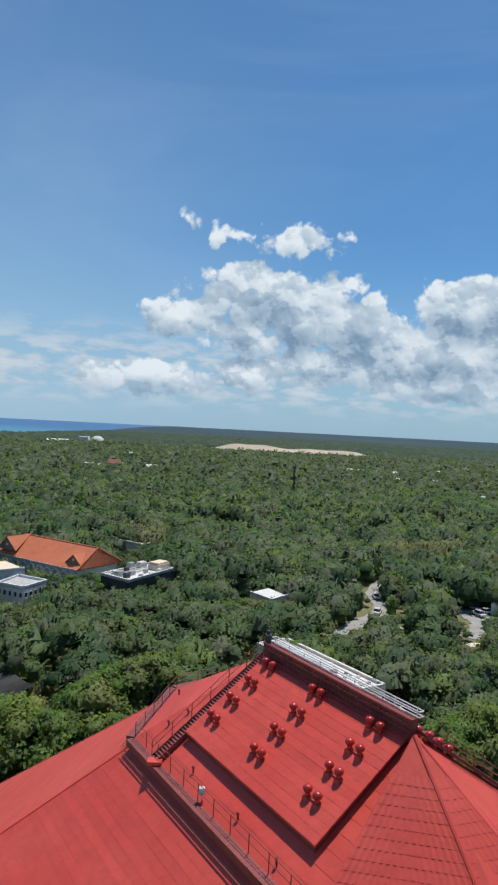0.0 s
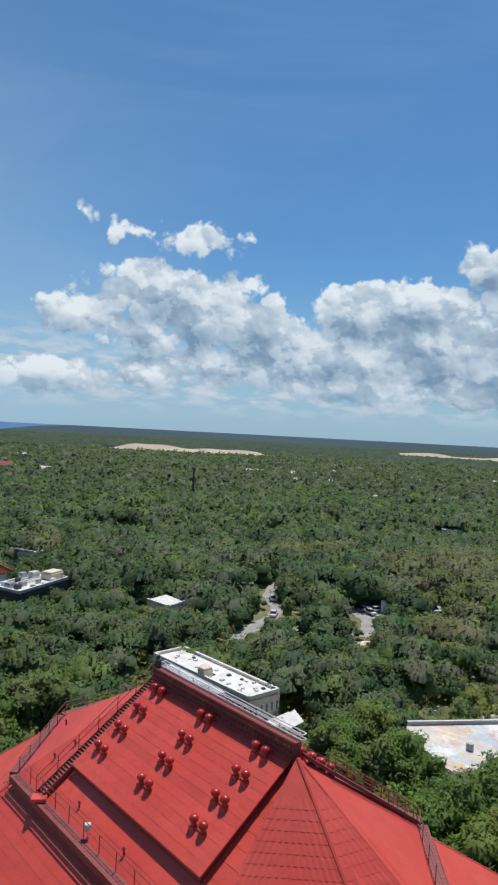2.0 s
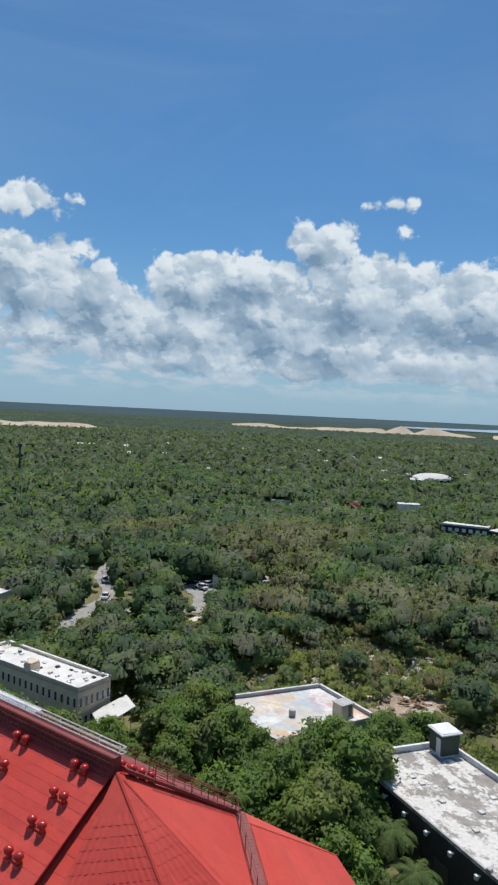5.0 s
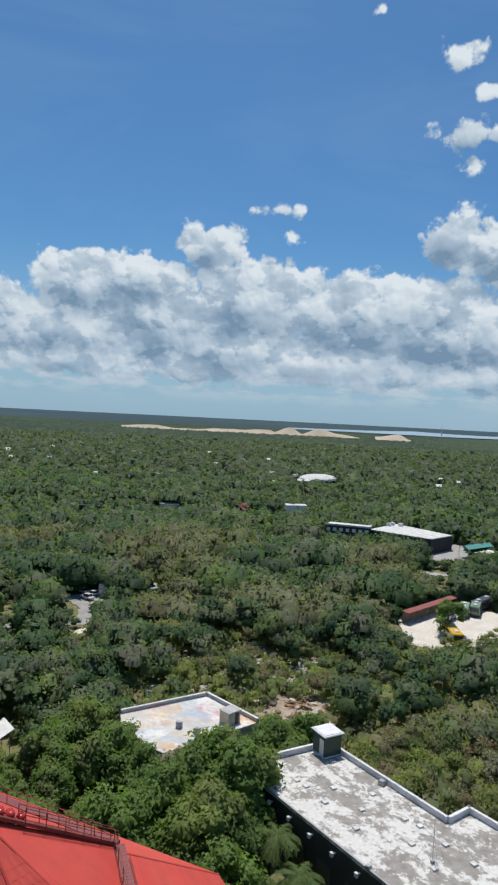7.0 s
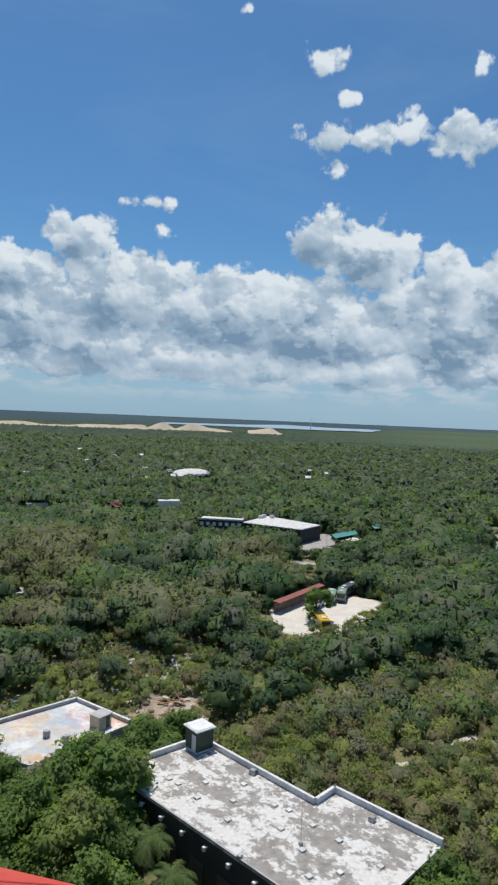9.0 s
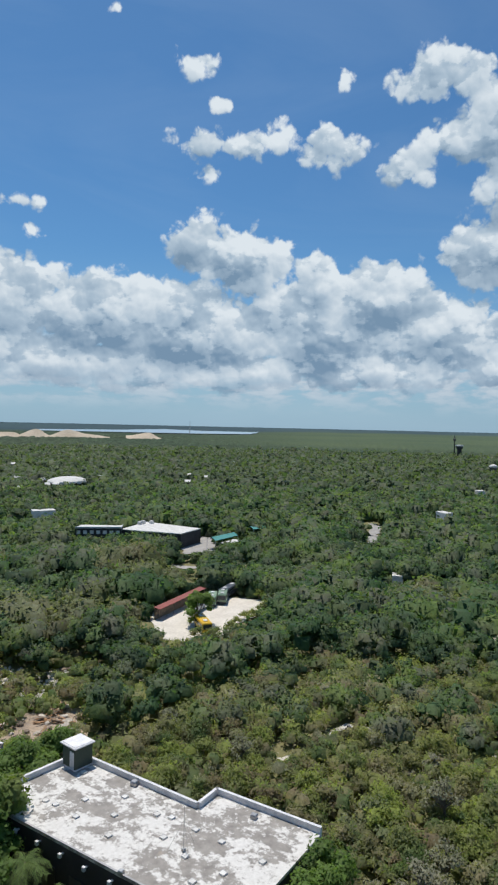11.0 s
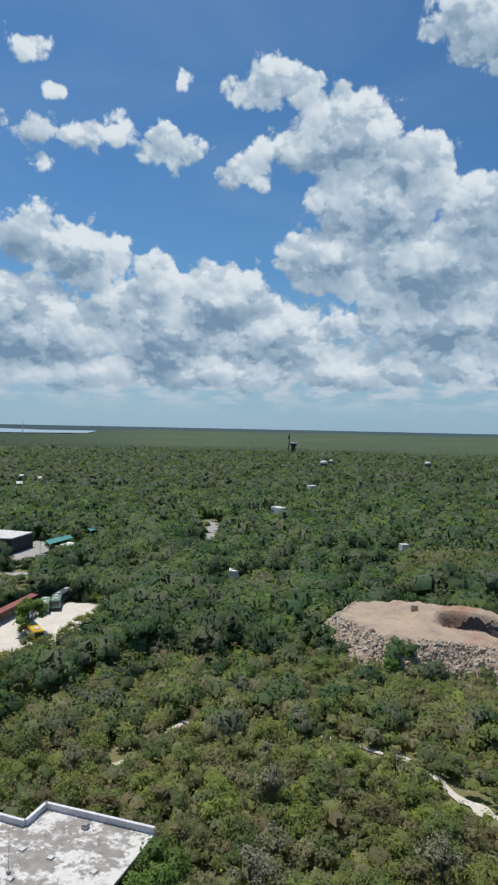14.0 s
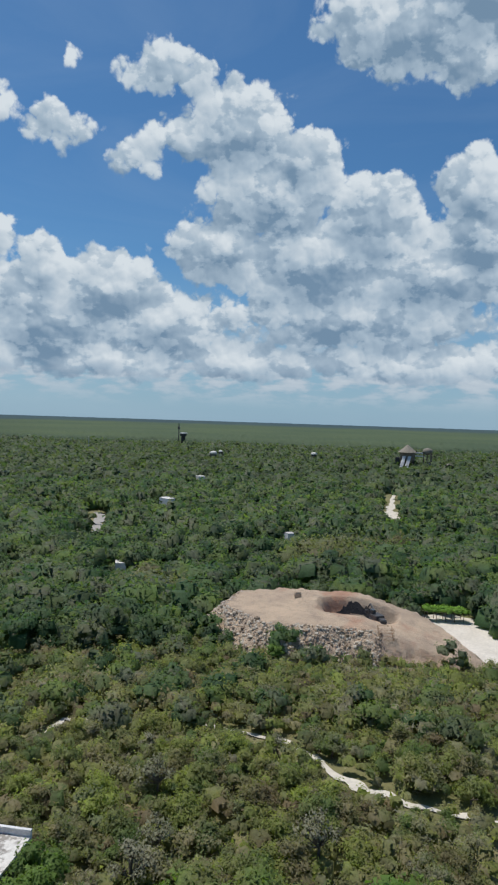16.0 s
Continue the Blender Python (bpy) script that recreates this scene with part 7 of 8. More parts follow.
CLEAR = [[(113, 107), (115, 99), (124, 96), (135, 99), (152, 100), (158, 106), (156, 121), (148, 125), (121, 119)], [(190, 168), (201, 163), (208, 166), (226, 181), (225, 190), (204, 183.5)],
         [(168, 157), (172.5, 159), (177, 152), (180, 146), (176, 145), (172, 151)],
         [(63, 89), (67, 94), (74, 91), (76, 87), (70, 83.5), (64, 85)], [(168, -12), (181, -4), (188, -14), (181, -24), (150, -25), (146, -22), (160, -16)],
         [(84, 104), (87, 107.5), (90.5, 106.5), (90, 102.5)], [(90.5, 88.8), (92, 91), (94.3, 89.5), (93, 87.4)], [(93, 77.6), (94.3, 79.8), (96.4, 79), (95.5, 76.8)], [(49, 105), (52, 107.5), (55.5, 106.4), (53, 104.5)]]


def near_line(x, y, line):
    best = np.full(np.shape(x), 1e9)
    for (x0, y0), (x1, y1) in zip(line, line[1:]):
        t = np.clip(((x - x0) * (x1 - x0) + (y - y0) * (y1 - y0)) / ((x1 - x0) ** 2 + (y1 - y0) ** 2), 0, 1)
        best = np.minimum(best, np.hypot(x - x0 - t * (x1 - x0), y - y0 - t * (y1 - y0)))
    return best


def free(x, y, r):
    ok = np.ones(np.shape(x), bool)
    for poly in SOLID:
        ok &= ~inside(x, y, poly, 0.6 + 1.1 * np.asarray(r))
    for poly in CLEAR:
        ok &= ~inside(x, y, poly, 0.45 * np.asarray(r) - 0.6)
    for line, w in LINES:
        ok &= near_line(x, y, line) > w + 0.5 * r
    return ok & ~inside(x, y, HEAP_TOP, 4.5)


def along_line(line, z, step=3.0):
    out = []
    for (x0, y0), (x1, y1) in zip(line, line[1:]):
        n = max(1, int(math.hypot(x1 - x0, y1 - y0) / step))
        out += [(x0 + (x1 - x0) * k / n, y0 + (y1 - y0) * k / n, z) for k in range(n)]
    return out


SEEN = along_line(PATH_WEST[3:6], 0.2, 2.6) + along_line(PATH_WEST[5:], 0.2, 5.5) + along_line(PATH_WEST[1:3], 0.2, 5) + along_line([(85, 53), (88, 52)], 0.2) + along_line([(100, 51), (103, 50)], 0.2) + along_line([(35.5, 168), (36, 183)], 0.2, 2.5) + along_line([(22, 146), (29, 155)], 0.2, 2.5)
SEEN += along_line([(291, 395), (307, 380), (325, 378)], 6.0, 3) + along_line([(295, 403), (319, 371)], 7.0, 3)
SEEN += along_line([(336, 121), (341, 119)], 5.0, 2) + along_line([(261, 43.5), (262.5, 40)], 4.0, 1.5) + along_line([(465, 147), (468, 141)], 6.0, 2)
SEEN += along_line([(192, 169), (201, 165), (208, 168)], 0.3, 3) + along_line([(199, 173), (211, 173), (218, 180)], 0.3, 3) + along_line([(171, 155), (176, 147)], 0.3, 2)
SEEN += along_line([(53, 148), (55, 151)], 0.4, 3) + along_line([(62, 167), (66, 167)], 0.8, 3) + along_line([(76, 163), (79, 163)], 0.8, 3)
SEEN += along_line(WB + WB[:1], 5.8, 2) + along_line([(17, 95.4), (22.2, 98.6)], 2.5, 1.5) + along_line([(49, 79.5), (56.3, 81.2), (54.3, 92)], 3.2, 2) + along_line([(43, 82), (46, 86), (54, 88)], 4.9, 2)
SEEN += along_line([(46.4, 54), (47.6, 33)], 4.2, 2) + along_line([(58, 33.4), (64.6, 33.8)], 6.4, 2)
SEEN += along_line([(114, 103), (124, 98), (140, 101), (153, 104)], 0.3, 3) + along_line([(122, 104), (140, 108)], 0.2, 3) + along_line([(123.5, 115), (147, 120.4), (156, 117)], 2.2, 3)
SEEN += along_line([(188, 199), (197.7, 176.4), (213, 179.6)], 5.5, 4) + along_line([(176, 210), (187, 199)], 4.4, 3) + along_line([(203, 165), (219, 167), (240, 167)], 2.6, 4) + along_line([(200, 168), (212, 180)], 0.4, 4)
SEEN += along_line([(-63, 185), (-43, 172), (-35, 186)], 4.4, 3) + along_line([(-35, 164.5), (-27, 158.5), (-18, 174.5)], 4.6, 3) + along_line([(-57, 156.5), (-50, 153), (-47.4, 161)], 2.6, 3) + along_line([(3, 155.5), (7, 152), (10, 155.5)], 5.3, 2)
SEEN += along_line([(12, 182), (17, 181)], 5.0, 2) + along_line([(38, 79.4), (39.8, 78), (56.3, 81.4)], 5.0, 2) + along_line([(-42, 218), (-33, 213)], 3.8, 3) + along_line([(-12, 300), (2, 296)], 1.5, 3) + along_line([(64, 88), (70, 83), (77, 88)], 0.8, 2) + along_line([(22, 93), (25, 96)], 2.6, 2)
SEEN += along_line([(282, 385), (310, 362)], 6.0, 5) + along_line([(170, 280), (208, 268)], 4.0, 4) + along_line([(138, 298), (150, 296)], 3.5, 4) + along_line([(195.4, 86), (196.6, 82.8), (201, 84.6)], 1.5, 1.5) + along_line([(262, 126), (308, 146)], 0.6, 6)
SEEN += along_line([(356, 5), (500, 8)], 0.8, 8) + along_line([(285, 48), (298, 50)], 0.6, 4) + along_line([(139, 29), (137, 18), (139, 6), (143, -12)], 1.4, 3) + along_line([(146, 36), (165, 41)], 4.0, 3) + along_line([(164, 40), (171, 26), (172, 6), (171, -6)], 5.0, 3) + along_line([(170, -14), (182, -12)], 0.5, 3) + along_line([(152, -23), (165, -17)], 0.5, 3)
SEEN += along_line([(-40, 102), (-32, 95)], 3.6, 2) + along_line([(34, 175), (36, 182)], 0.3, 2) + along_line([(25, 88), (33, 90)], 1.5, 3)
SEEN += [(31.2, 443.8, 4), (764, 8, 3), (764, 0, 3), (764, -20, 9), (763, -44, 2), (993, 351, 12), (995, 344, 12)]
SEEN += along_line([(-70, 1185), (236, 1200)], 4, 12) + along_line([(800, 1650), (1330, 1300)], 6, 14)
SEEN += along_line([WB[0], WB[1], WB[2]], 2.5, 2)
SEEN += [(87.5, 105, 0.4), (85.5, 104, 0.4), (92.5, 89.3, 0.4), (94.8, 78.4, 0.4), (52, 106, 0.4), (50, 105.5, 0.4)]
SEEN += along_line([(65, 92), (75, 90)], 0.6, 2) + along_line([(60, 168), (68, 173)], 0.8, 2.5) + along_line([(75, 163.5), (82, 165)], 0.8, 2.5) + along_line([(54.5, 160), (58, 164)], 0.3, 2) + along_line([(49, 141.5), (54, 143)], 0.3, 2)
SEEN += [(42.8, 55.8, 4.6), (41.5, 50.0, 4.4), (32.2, 58.2, 4.6)]
strewn = np.random.RandomState(27)
DUMPS = np.stack([strewn.uniform(54, 84, 16), strewn.uniform(97, 126, 16)], 1)
SEEN += [(x, y, 0.5) for x, y in DUMPS]
SEEN = np.array(SEEN)


def blocks(x, y, r, h):
    """Which crowns stand in the way of what must be seen."""
    bad = np.zeros(len(x), bool)
    top = np.array([gz(a, b) for a, b in zip(x, y)]) + h
    for p in SEEN:
        d = p[:2] - EYE_AT[:2]
        L = np.hypot(*d)
        e = d / L
        s = (x - EYE_AT[0]) * e[0] + (y - EYE_AT[1]) * e[1]
        off = np.abs((x - EYE_AT[0]) * -e[1] + (y - EYE_AT[1]) * e[0])
        z = EYE_AT[2] + (p[2] - EYE_AT[2]) * np.clip(s, 0, L) / L
        bad |= (s < L) & (s > 0) & (off < r) & (z < top)
    return bad


def scatter(r0, r1, cell, az0=-29.0, az1=99.0):
    """Jittered points over a ring of the land."""
    n = int(2 * r1 / cell)
    g = (np.arange(n) + 0.5) * cell - r1
    x, y = np.meshgrid(g, g)
    x, y = x.ravel(), y.ravel()
    x = x + veg.uniform(-0.72, 0.72, len(x)) * cell
    y = y + veg.uniform(-0.72, 0.72, len(y)) * cell
    r, az = np.hypot(x, y), np.degrees(np.arctan2(x, y))
    k = (r >= r0) & (r < r1) & (az > az0) & (az < az1)
    return x[k], y[k]


def scrubby(x, y):
    """Low dry scrub rather than tall trees."""
    n = np.array([noise.noise((a * 0.018, b * 0.018, 2)) for a, b in zip(x, y)])
    return (x > 62) & (y < 75 + 10 * n) & (np.hypot(x, y) < 140) | (n > 0.34) & (x > 30)


# Single trees and bushes near the tower
OAKS = [make_tree(n, s, h, b, k, 160, 0.18, "tree", t, "tree", M_LUSH) for n, (s, h, b, k, t) in enumerate((
    (3.6, 7.6, 2.6, 17, "broad leafy green tree in the wood"), (4.4, 8.8, 3.0, 22, "tall spreading dark green tree"), (3.0, 6.6, 2.0, 14, "round-headed light green tree"),
    (3.8, 8.2, 3.2, 18, "uneven olive green tree"), (2.7, 6.0, 1.8, 12, "small leafy tree in the undergrowth")), 1)]
BARE = make_tree(40, 3.0, 6.4, 2.4, 12, 60, 0.2, "bare_tree", "half-bare grey tree in the wood", "tree", M_TWIGS, bare=True)
BUSHES = [make_tree(50 + n, s, h, 0.4, k, 110, 0.16, "bush", t, "bush", M_SCRUB, False, 0.8) for n, (s, h, k, t) in enumerate(((2.4, 3.2, 10, "dense green bush in the scrub"), (2.9, 3.8, 13, "broad olive bush in the scrub"), (2.0, 2.7, 8, "low dry brownish bush"), (2.3, 4.3, 11, "tall yellowish green bush")))]
PALM = make_palm(3)


def place(proto_ob, first, x, y, s, group):
    """The first goes to its own place; the others are copies."""
    m = Matrix.LocRotScale((x, y, gz(x, y) - 0.05), Euler((0, 0, veg.uniform(0, 6.28))), (s * veg.uniform(0.9, 1.1), s * veg.uniform(0.9, 1.1), s))
    if proto_ob.name in first:
        return copy_thing(proto_ob, m)
    first.add(proto_ob.name)
    proto_ob.matrix_basis = m
    tagged(proto_ob, group=group)
    return proto_ob


used = set()
rest = []  # x, y, radius, height of what joins the thicket
x, y = scatter(40, 150, 4.1)
low = scrubby(x, y)
tall_x, tall_y = x[~low], y[~low]
pick = veg.randint(0, 5, len(tall_x))
size = veg.uniform(0.6, 1.3, len(tall_x))
spread0, height0 = np.array([3.6, 4.4, 3.0, 3.8, 2.7]), np.array([7.6, 8.8, 6.6, 8.2, 6.0])
rad, hgt = spread0[pick] * size, height0[pick] * size
ok = free(tall_x, tall_y, rad * 0.9)
for attempt in range(3):
    bad = blocks(tall_x, tall_y, rad, hgt)
    size[bad] *= 0.62
    rad, hgt = spread0[pick] * size, height0[pick] * size
ok &= ~blocks(tall_x, tall_y, rad, hgt) & (size > 0.25)
order = np.argsort(np.hypot(tall_x, tall_y))
count = 0
for i in order:
    if not ok[i]:
        continue
    if count < 225:
        proto_ob = BARE if veg.rand() < 0.07 else OAKS[pick[i]]
        place(proto_ob, used, tall_x[i], tall_y[i], size[i], "trees near the tower")
        count += 1
    else:
        rest.append((tall_x[i], tall_y[i], rad[i], hgt[i]))
x, y = scatter(55, 150, 3.3)
low = scrubby(x, y)
bx, by = x[low], y[low]
pick = veg.randint(0, 4, len(bx))
size = veg.uniform(0.7, 1.35, len(bx))
bs, bh = np.array([2.4, 2.9, 2.0, 2.3]), np.array([3.2, 3.8, 2.7, 4.3])
ok = free(bx, by, bs[pick] * size * 0.8)
for attempt in range(2):
    bad = blocks(bx, by, bs[pick] * size, bh[pick] * size)
    size[bad] *= 0.55
ok &= ~blocks(bx, by, bs[pick] * size, bh[pick] * size)
count = 0
for i in np.argsort(np.hypot(bx, by)):
    if not ok[i]:
        continue
    if count < 295:
        if veg.rand() < 0.03:
            place(BARE, used, bx[i], by[i], 0.7 * size[i], "trees near the tower")
        else:
            place(BUSHES[pick[i]], used, bx[i], by[i], size[i], "bushes in the scrub")
        count += 1
    else:
        rest.append((bx[i], by[i], bs[pick[i]] * size[i] * 1.1, bh[pick[i]] * size[i]))
for px, py, s in ((42.6, 55.6, 0.95), (41.3, 49.8, 0.92), (32.2, 58.0, 0.8), (-20, 62, 0.9), (-24, 66, 0.8), (139.5, 124.5, 1.0), (134, 124, 0.9)):
    place(PALM, used, px, py, s, "palms")
place(OAKS[0], used, 127.2, 105.4, 0.92, "trees near the tower")
place(BUSHES[1], used, 125.8, 105.2, 0.95, "bushes in the scrub")
for px, py, k, sz in ((118.5, 98.0, 0, 1.0), (122.0, 95.6, 2, 1.1), (127.0, 95.2, 1, 0.9), (132.0, 97.4, 3, 0.9), (137.5, 99.0, 2, 1.0), (141.5, 99.6, 0, 0.8), (146.0, 99.4, 1, 0.9), (150.5, 100.4, 3, 0.85), (154.5, 103.6, 0, 1.1), (156.5, 108.5, 1, 0.9)):
    place(BUSHES[k], used, px, py, sz, "bushes in the scrub")
place(OAKS[4], used, 136.0, 22.5, 0.9, "trees near the tower")
place(BARE, used, 38.2, 70.6, 1.2, "trees near the tower")
for px, py, k, sz in ((42.0, 64.0, 1, 0.95), (38.8, 58.2, 0, 0.85), (39.4, 66.5, 3, 1.1), (32.4, 63.4, 3, 0.8), (35.2, 80.5, 1, 0.95), (33.0, 86.5, 0, 1.05), (31.5, 76.0, 3, 1.0), (60.5, 31.0, 2, 0.95), (57.0, 29.5, 0, 0.9), (27.5, 84.0, 0, 0.9)):
    place(OAKS[k], used, px, py, sz, "trees near the tower")

for px, py, sz in ((3.0, 150.6, 1.6), (5.4, 148.0, 1.65), (8.6, 148.8, 1.6), (0.6, 153.2, 1.5), (11.8, 152.2, 1.5), (12.0, 178.4, 1.15), (15.2, 177.8, 1.2), (18.4, 179.0, 1.1)):
    place(BUSHES[3], used, px, py, sz, "bushes in the scrub")
for px, py, sz in ((-29.5, 156.5, 0.85), (-24.5, 161.5, 0.8), (-19.5, 167.0, 0.8), (-50.0, 169.5, 0.85), (-43.5, 169.5, 0.9), (-37.0, 170.0, 0.8), (-35.0, 163.0, 0.85), (186.0, 193.0, 0.95), (188.5, 187.5, 0.9), (190.5, 181.5, 0.95), (192.5, 176.0, 0.9)):
    place(OAKS[4], used, px, py, sz, "trees near the tower")


def thicket(name, trees, lumps_per, leaves_per, leaf, label, material, feathery=0.3, closed=True, fat=0.36):
    """Many trees as one mesh: uneven domes of leafy lumps with sprays on them, one tint to a tree."""
    t = np.array(trees)
    n, k = len(t), lumps_per
    base_z = np.array([gz(u, v) for u, v in t[:, :2]])
    turn, up = veg.uniform(0, 6.28, (n, k)), veg.uniform(-0.12, 1, (n, k)) ** 1.0
    low = np.sqrt(1 - np.clip(up, -1, 1) ** 2)
    d = np.stack([low * np.cos(turn), low * np.sin(turn), up], 2)
    wide = t[:, None, 2:3] * np.stack([veg.uniform(0.72, 1.05, n), veg.uniform(0.72, 1.05, n), np.zeros(n)], 1)[:, None]
    tall = t[:, None, 3:4] * np.array([0, 0, 0.42])
    c = np.stack([t[:, 0], t[:, 1], base_z + t[:, 3] * 0.46], 1)[:, None] + d * (wide + tall) * veg.uniform(0.55, 1.0, (n, k, 1))
    r = t[:, None, 2:3] * fat * veg.uniform(0.7, 1.4, (n, k, 1)) * np.array([1, 1, 0.8])
    c, r, d = c.reshape(-1, 3), r.reshape(-1, 3), d.reshape(-1, 3)
    own = veg.uniform(0, 1, n)
    v, f, nrm = hearts(c, r * 0.8, veg)
    nrm = nrm * 0.5 + np.repeat(d, 8, 0) * 0.5 + (0, 0, 0.15)
    nrm /= np.linalg.norm(nrm, axis=1)[:, None]
    pieces, tint = [(v, f, nrm)], [np.repeat(np.repeat(own, k), 8)]
    if closed:  # growth that closes the gaps below
        skirts = np.stack([t[:, 0], t[:, 1], base_z + t[:, 3] * 0.26], 1)
        pieces.append(hearts(skirts, (t[:, 2:3] * np.array([0.9, 0.9, 0]) + t[:, 3:4] * np.array([0, 0, 0.34])) * (t[:, 3:4] > 3.2), veg))
        tint.append(np.repeat(own, 8))
    if leaves_per:
        v, f, nrm = leaves(c, r, leaves_per, leaf, veg, -0.1, feathery)
        nrm = nrm * 0.6 + np.repeat(np.repeat(d, leaves_per, 0), 3, 0) * 0.4
        nrm /= np.linalg.norm(nrm, axis=1)[:, None]
        pieces.append((v, f, nrm))
        tint.append(np.repeat(np.repeat(np.repeat(own, k), leaves_per), 3))
    v, f, nrm = join(pieces)
    me = from_arrays(name, v, f, material, np.concatenate(tint), True, nrm)
    ob = new(name, me)
    return tagged(ob, label, "woods", kind="stuff")


DRY_SPOTS = [(100, 190, 42), (106, 122, 30), (72, 74, 22), (150, 150, 30), (60, 230, 25), (175, 60, 30), (230, 20, 35), (40, 118, 14)]


def parched(x, y):
    """Stretches of half-bare, brownish growth."""
    near = max(1 - math.hypot(x - u, y - v) / r for u, v, r in DRY_SPOTS)
    return max(near, 0) * 0.9 + 0.8 * noise.noise((x * 0.02, y * 0.02, 11)) > 0.36


def wood_ring(r0, r1, cell, rad_lo, rad_hi, h_lo, h_hi):
    x, y = scatter(r0, r1, cell)
    patchy = np.array([noise.noise((a * 0.012, b * 0.012, 7)) + 0.7 * noise.noise((a * 0.035, b * 0.035, 3)) for a, b in zip(x, y)])
    big = np.clip(1.25 * veg.uniform(0, 1, len(x)) ** 2.6 + 0.4 * patchy, 0, 1.25)
    r, h = rad_lo + (rad_hi - rad_lo) * big, h_lo + (h_hi - h_lo) * (0.75 * big + 0.25 * veg.uniform(0, 1, len(x)))
    h = h * (1 + 0.22 * patchy)
    ok = free(x, y, r * 0.8) & (veg.rand(len(x)) > 0.05)
    for attempt in range(2):
        bad = blocks(x, y, r, h)
        r[bad] *= 0.7
        h[bad] *= 0.55
    ok &= ~blocks(x, y, r, h)
    return list(zip(x[ok], y[ok], r[ok], h[ok]))


dry = [t for t in rest if t[3] < 4.6]
thicket("thicket", [t for t in rest if t[3] >= 4.6], 11, 24, 0.25, "dense mixed trees beyond the nearest ones", M_LEAF, closed=False)
thicket("scrub", dry, 6, 26, 0.2, "dense dry bushes beyond the nearest ones", M_SCRUB, 0.8, False, 0.46)
# Low growth that closes the ground between the bushes and trees
x, y = scatter(42, 150, 2.15)
h = veg.uniform(1.1, 2.9, len(x)) * (1 + 0.3 * scrubby(x, y))
w = veg.uniform(1.1, 2.1, len(x))
for attempt in range(2):
    bad = blocks(x, y, w, h)
    h[bad] *= 0.5
    w[bad] *= 0.7
ok = free(x, y, w * 0.4) & (~blocks(x, y, w, h) | (h < 1.0))
thicket("undergrowth", list(zip(x[ok], y[ok], w[ok], h[ok])), 2, 18, 0.2, "low mixed dry undergrowth between the bushes", M_SCRUB, 0.9, False, 0.62)
woods = wood_ring(150, 270, 4.7, 1.8, 6.4, 4.6, 9.2)
thicket("middle_woods", [t for t in woods if not parched(*t[:2])], 11, 18, 0.31, "dense tropical woods of mixed greens", M_LEAF_MID, 0.3, fat=0.44)
thicket("dry_woods", [t for t in woods if parched(*t[:2])], 9, 20, 0.30, "half-bare brownish woods between the green ones", M_TWIGGY, 0.9, fat=0.44)
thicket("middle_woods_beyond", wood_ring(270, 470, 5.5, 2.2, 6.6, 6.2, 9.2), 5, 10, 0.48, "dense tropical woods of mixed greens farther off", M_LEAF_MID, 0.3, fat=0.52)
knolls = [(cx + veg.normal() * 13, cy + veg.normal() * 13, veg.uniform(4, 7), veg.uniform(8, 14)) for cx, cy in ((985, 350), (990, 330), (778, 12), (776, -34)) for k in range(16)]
thicket("far_woods", knolls + wood_ring(470, 1150, 8.2, 3.2, 8.6, 7.0, 9.0), 2, 6, 0.78, "far woods of rounded crowns", M_LEAF_HAZED, 0.2, fat=0.62)

# Broken stone over the slopes of the spoil heap
rs = np.random.RandomState(14)
pts = []
while len(pts) < 2200:
    px, py = rs.uniform(131, 164), rs.uniform(2, 47)
    if -1.0 < edge_gap(px, py) < 9 and heap_z(px, py) > 0.0:
        pts.append((px, py, heap_z(px, py) + 0.02))
size = rs.uniform(0.12, 0.4, (len(pts), 1)) * rs.uniform(0.7, 1.3, (len(pts), 3))
v, f, nrm = hearts(np.array(pts), size, rs)
for n, (lot, mat) in enumerate(((0, M_STONE), (1, M_RUBBLE), (2, M_WOOD))):
    pick = [i for i in range(len(pts)) if i % 5 in ((0, 1), (2, 3), (4,))[lot]]
    fv = np.concatenate([f[i * 10:i * 10 + 10] for i in pick])
    tagged(shared("rubble", from_arrays("rubble", v, fv, mat), mound), kind="stuff")

# Pale broken blocks strewn between the bushes
at = np.repeat(DUMPS, 16, 0) + strewn.normal(size=(256, 2)) * 1.1
v, f, nrm = hearts(np.column_stack([at, np.full(256, 0.22)]), strewn.uniform(0.14, 0.5, (256, 3)), strewn)
tagged(new("rubble_scatter", from_arrays("rubble_scatter", v, f, M_SAND)), "pale broken blocks strewn between the bushes", "rubble", kind="stuff")

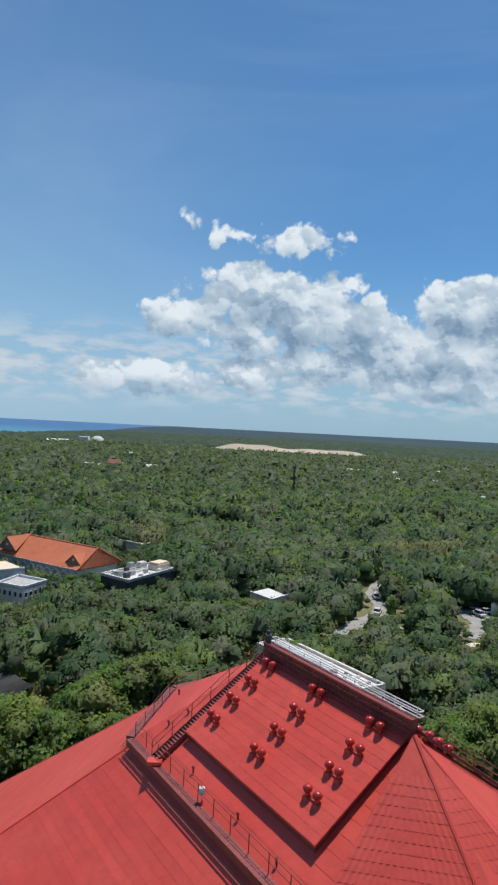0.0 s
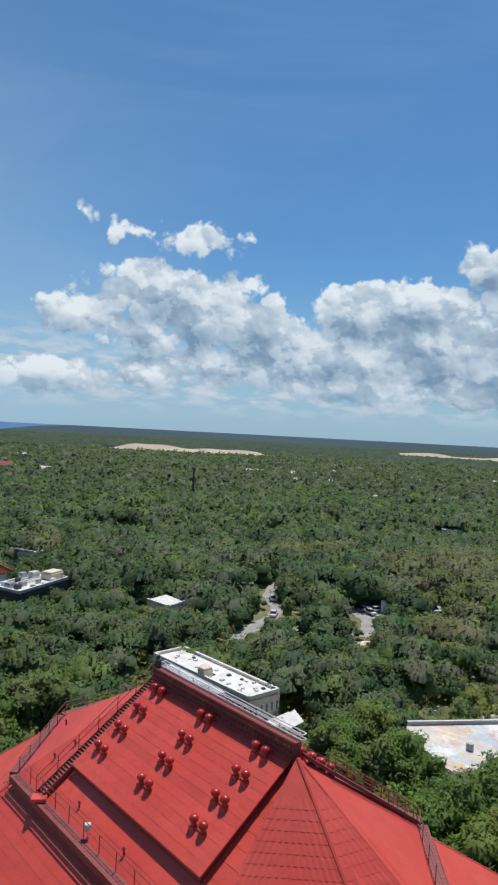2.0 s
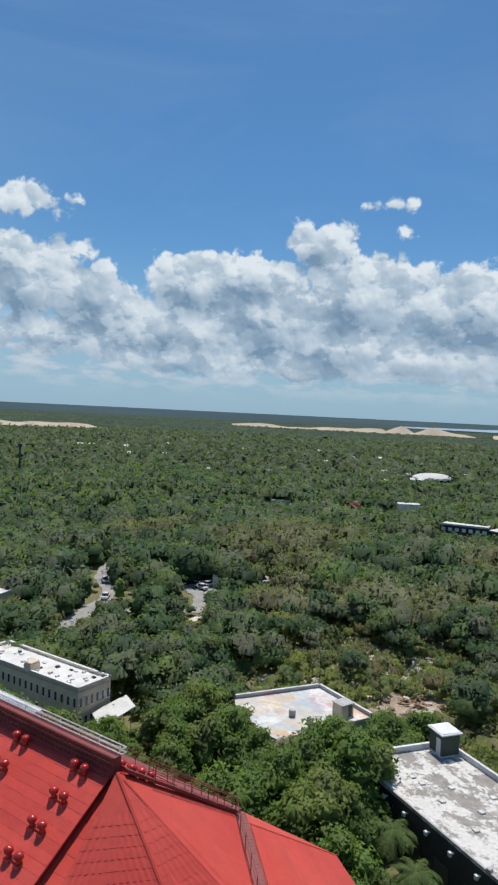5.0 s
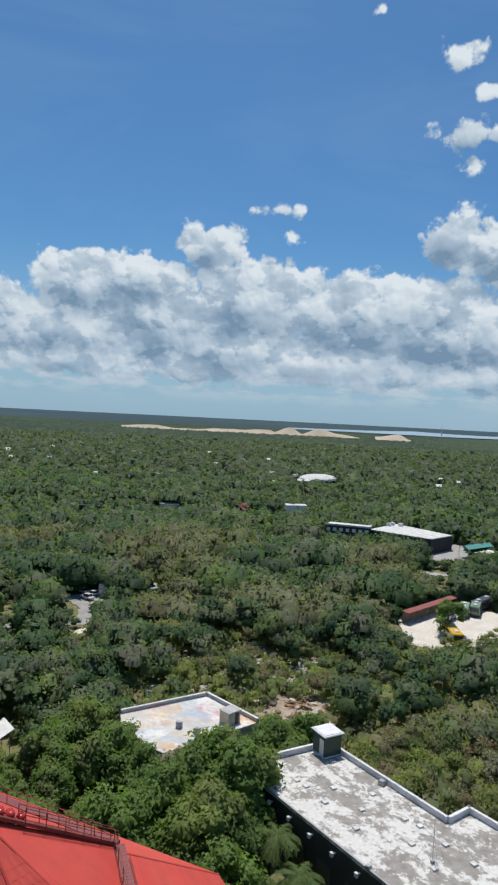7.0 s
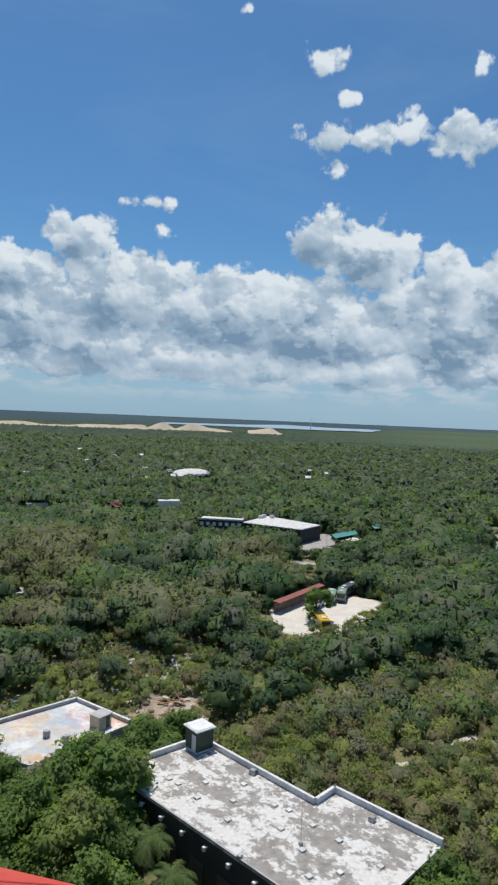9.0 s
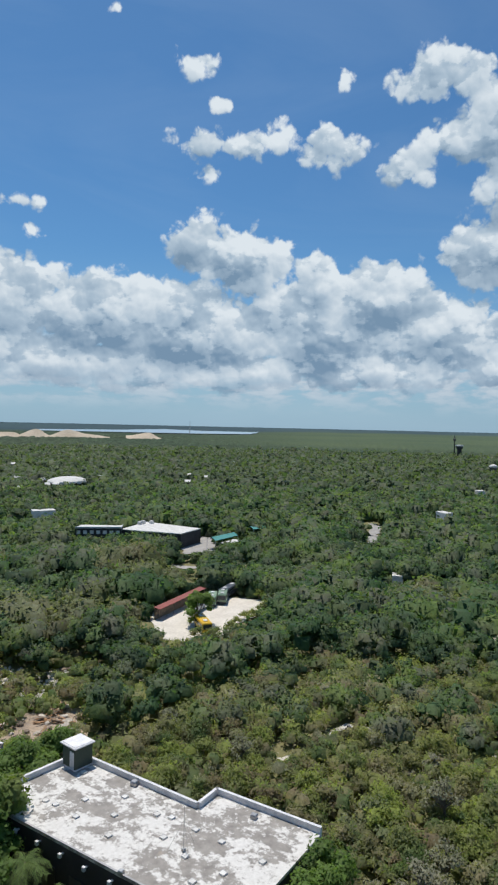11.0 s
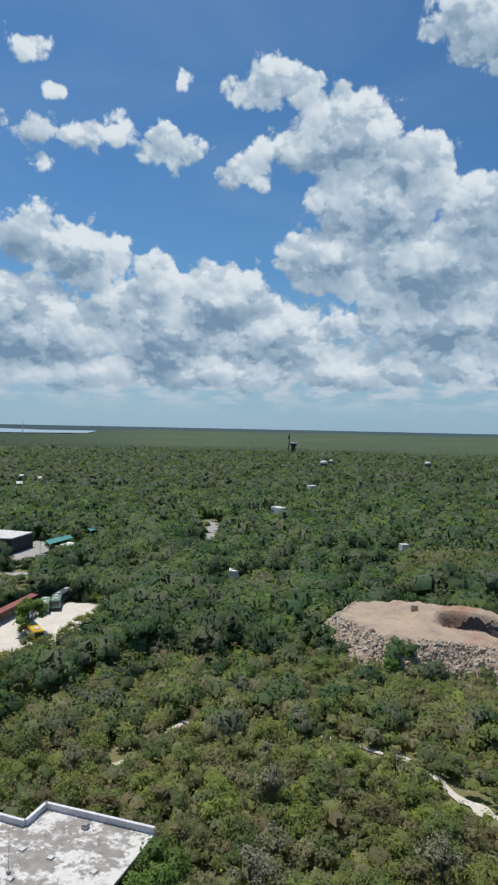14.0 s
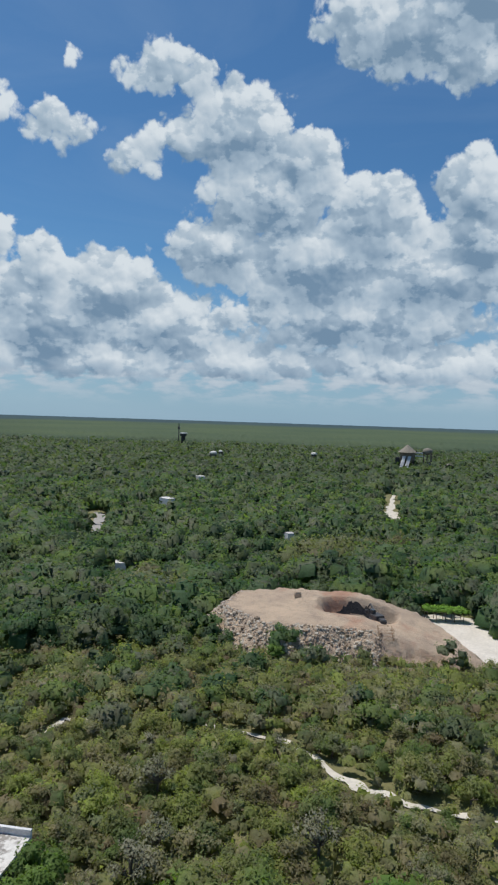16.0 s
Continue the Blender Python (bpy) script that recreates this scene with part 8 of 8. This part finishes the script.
# Creeper on the pergola
rs = np.random.RandomState(9)
c = np.stack([rs.uniform(-4.8, 4.8, 26), rs.uniform(-1.3, 1.3, 26), rs.uniform(2.7, 3.1, 26)], 1)
r = np.full((26, 3), 1.25) * np.array([1, 1, 0.6])
v, f, nrm = join([hearts(c, r * 0.8, rs), leaves(c, r, 110, 0.2, rs)])
shared("creeper", from_arrays("creeper", v, f, M_CREEPER, np.full(len(v), 0.9), True, nrm), pergola)

# Beyond: the canopy as one uneven sheet
AZ = np.radians(np.linspace(-30, 100, 900))
RR = 1120 * (4700 / 1120) ** np.linspace(0, 1, 62)
aa, rr = np.meshgrid(AZ, RR)
fx, fy = rr * np.sin(aa), rr * np.cos(aa)
s = np.clip((rr - 1200) / 3700, 0, 1)
fz = 25 * s * s * (3 - 2 * s) * (0.6 + 0.4 * s)
wob = np.sin(fx * 0.013 + 1.3) * np.sin(fy * 0.011) * 0.5 + 0.5
fz += 3.0 + veg.uniform(0, 1, fx.shape) ** 2 * (6.5 - 4.5 * np.clip((rr - 1600) / 900, 0, 1)) * (0.5 + 0.5 * wob)
sea_shore = 1800 + 900 * np.maximum(0, (np.degrees(aa) + 19) / 8) + 2600 * np.maximum(0, (np.degrees(aa) + 12) / 9)
fz = np.where((rr > sea_shore - 30) & (np.degrees(aa) < -1), fz - 14, fz)
dune = np.zeros(fx.shape, bool)
for poly in ([(-90, 1150), (250, 1165), (250, 1350), (-90, 1340)], [(640, 1730), (1040, 1500), (1340, 1250), (1430, 1330), (1100, 1640), (700, 1860)], LAGOON):
    dune |= inside(fx, fy, poly)
fz = np.where(dune, fz - 9, fz)
nr, na = fx.shape
idx = np.arange(nr * na).reshape(nr, na)
quads = np.stack([idx[:-1, :-1], idx[:-1, 1:], idx[1:, 1:], idx[1:, :-1]], -1).reshape(-1, 4)[:, ::-1]
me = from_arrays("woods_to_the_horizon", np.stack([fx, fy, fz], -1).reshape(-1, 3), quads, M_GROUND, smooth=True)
tagged(new("woods_to_the_horizon", me), "flat woods and mangrove reaching to the horizon", "woods", kind="stuff")
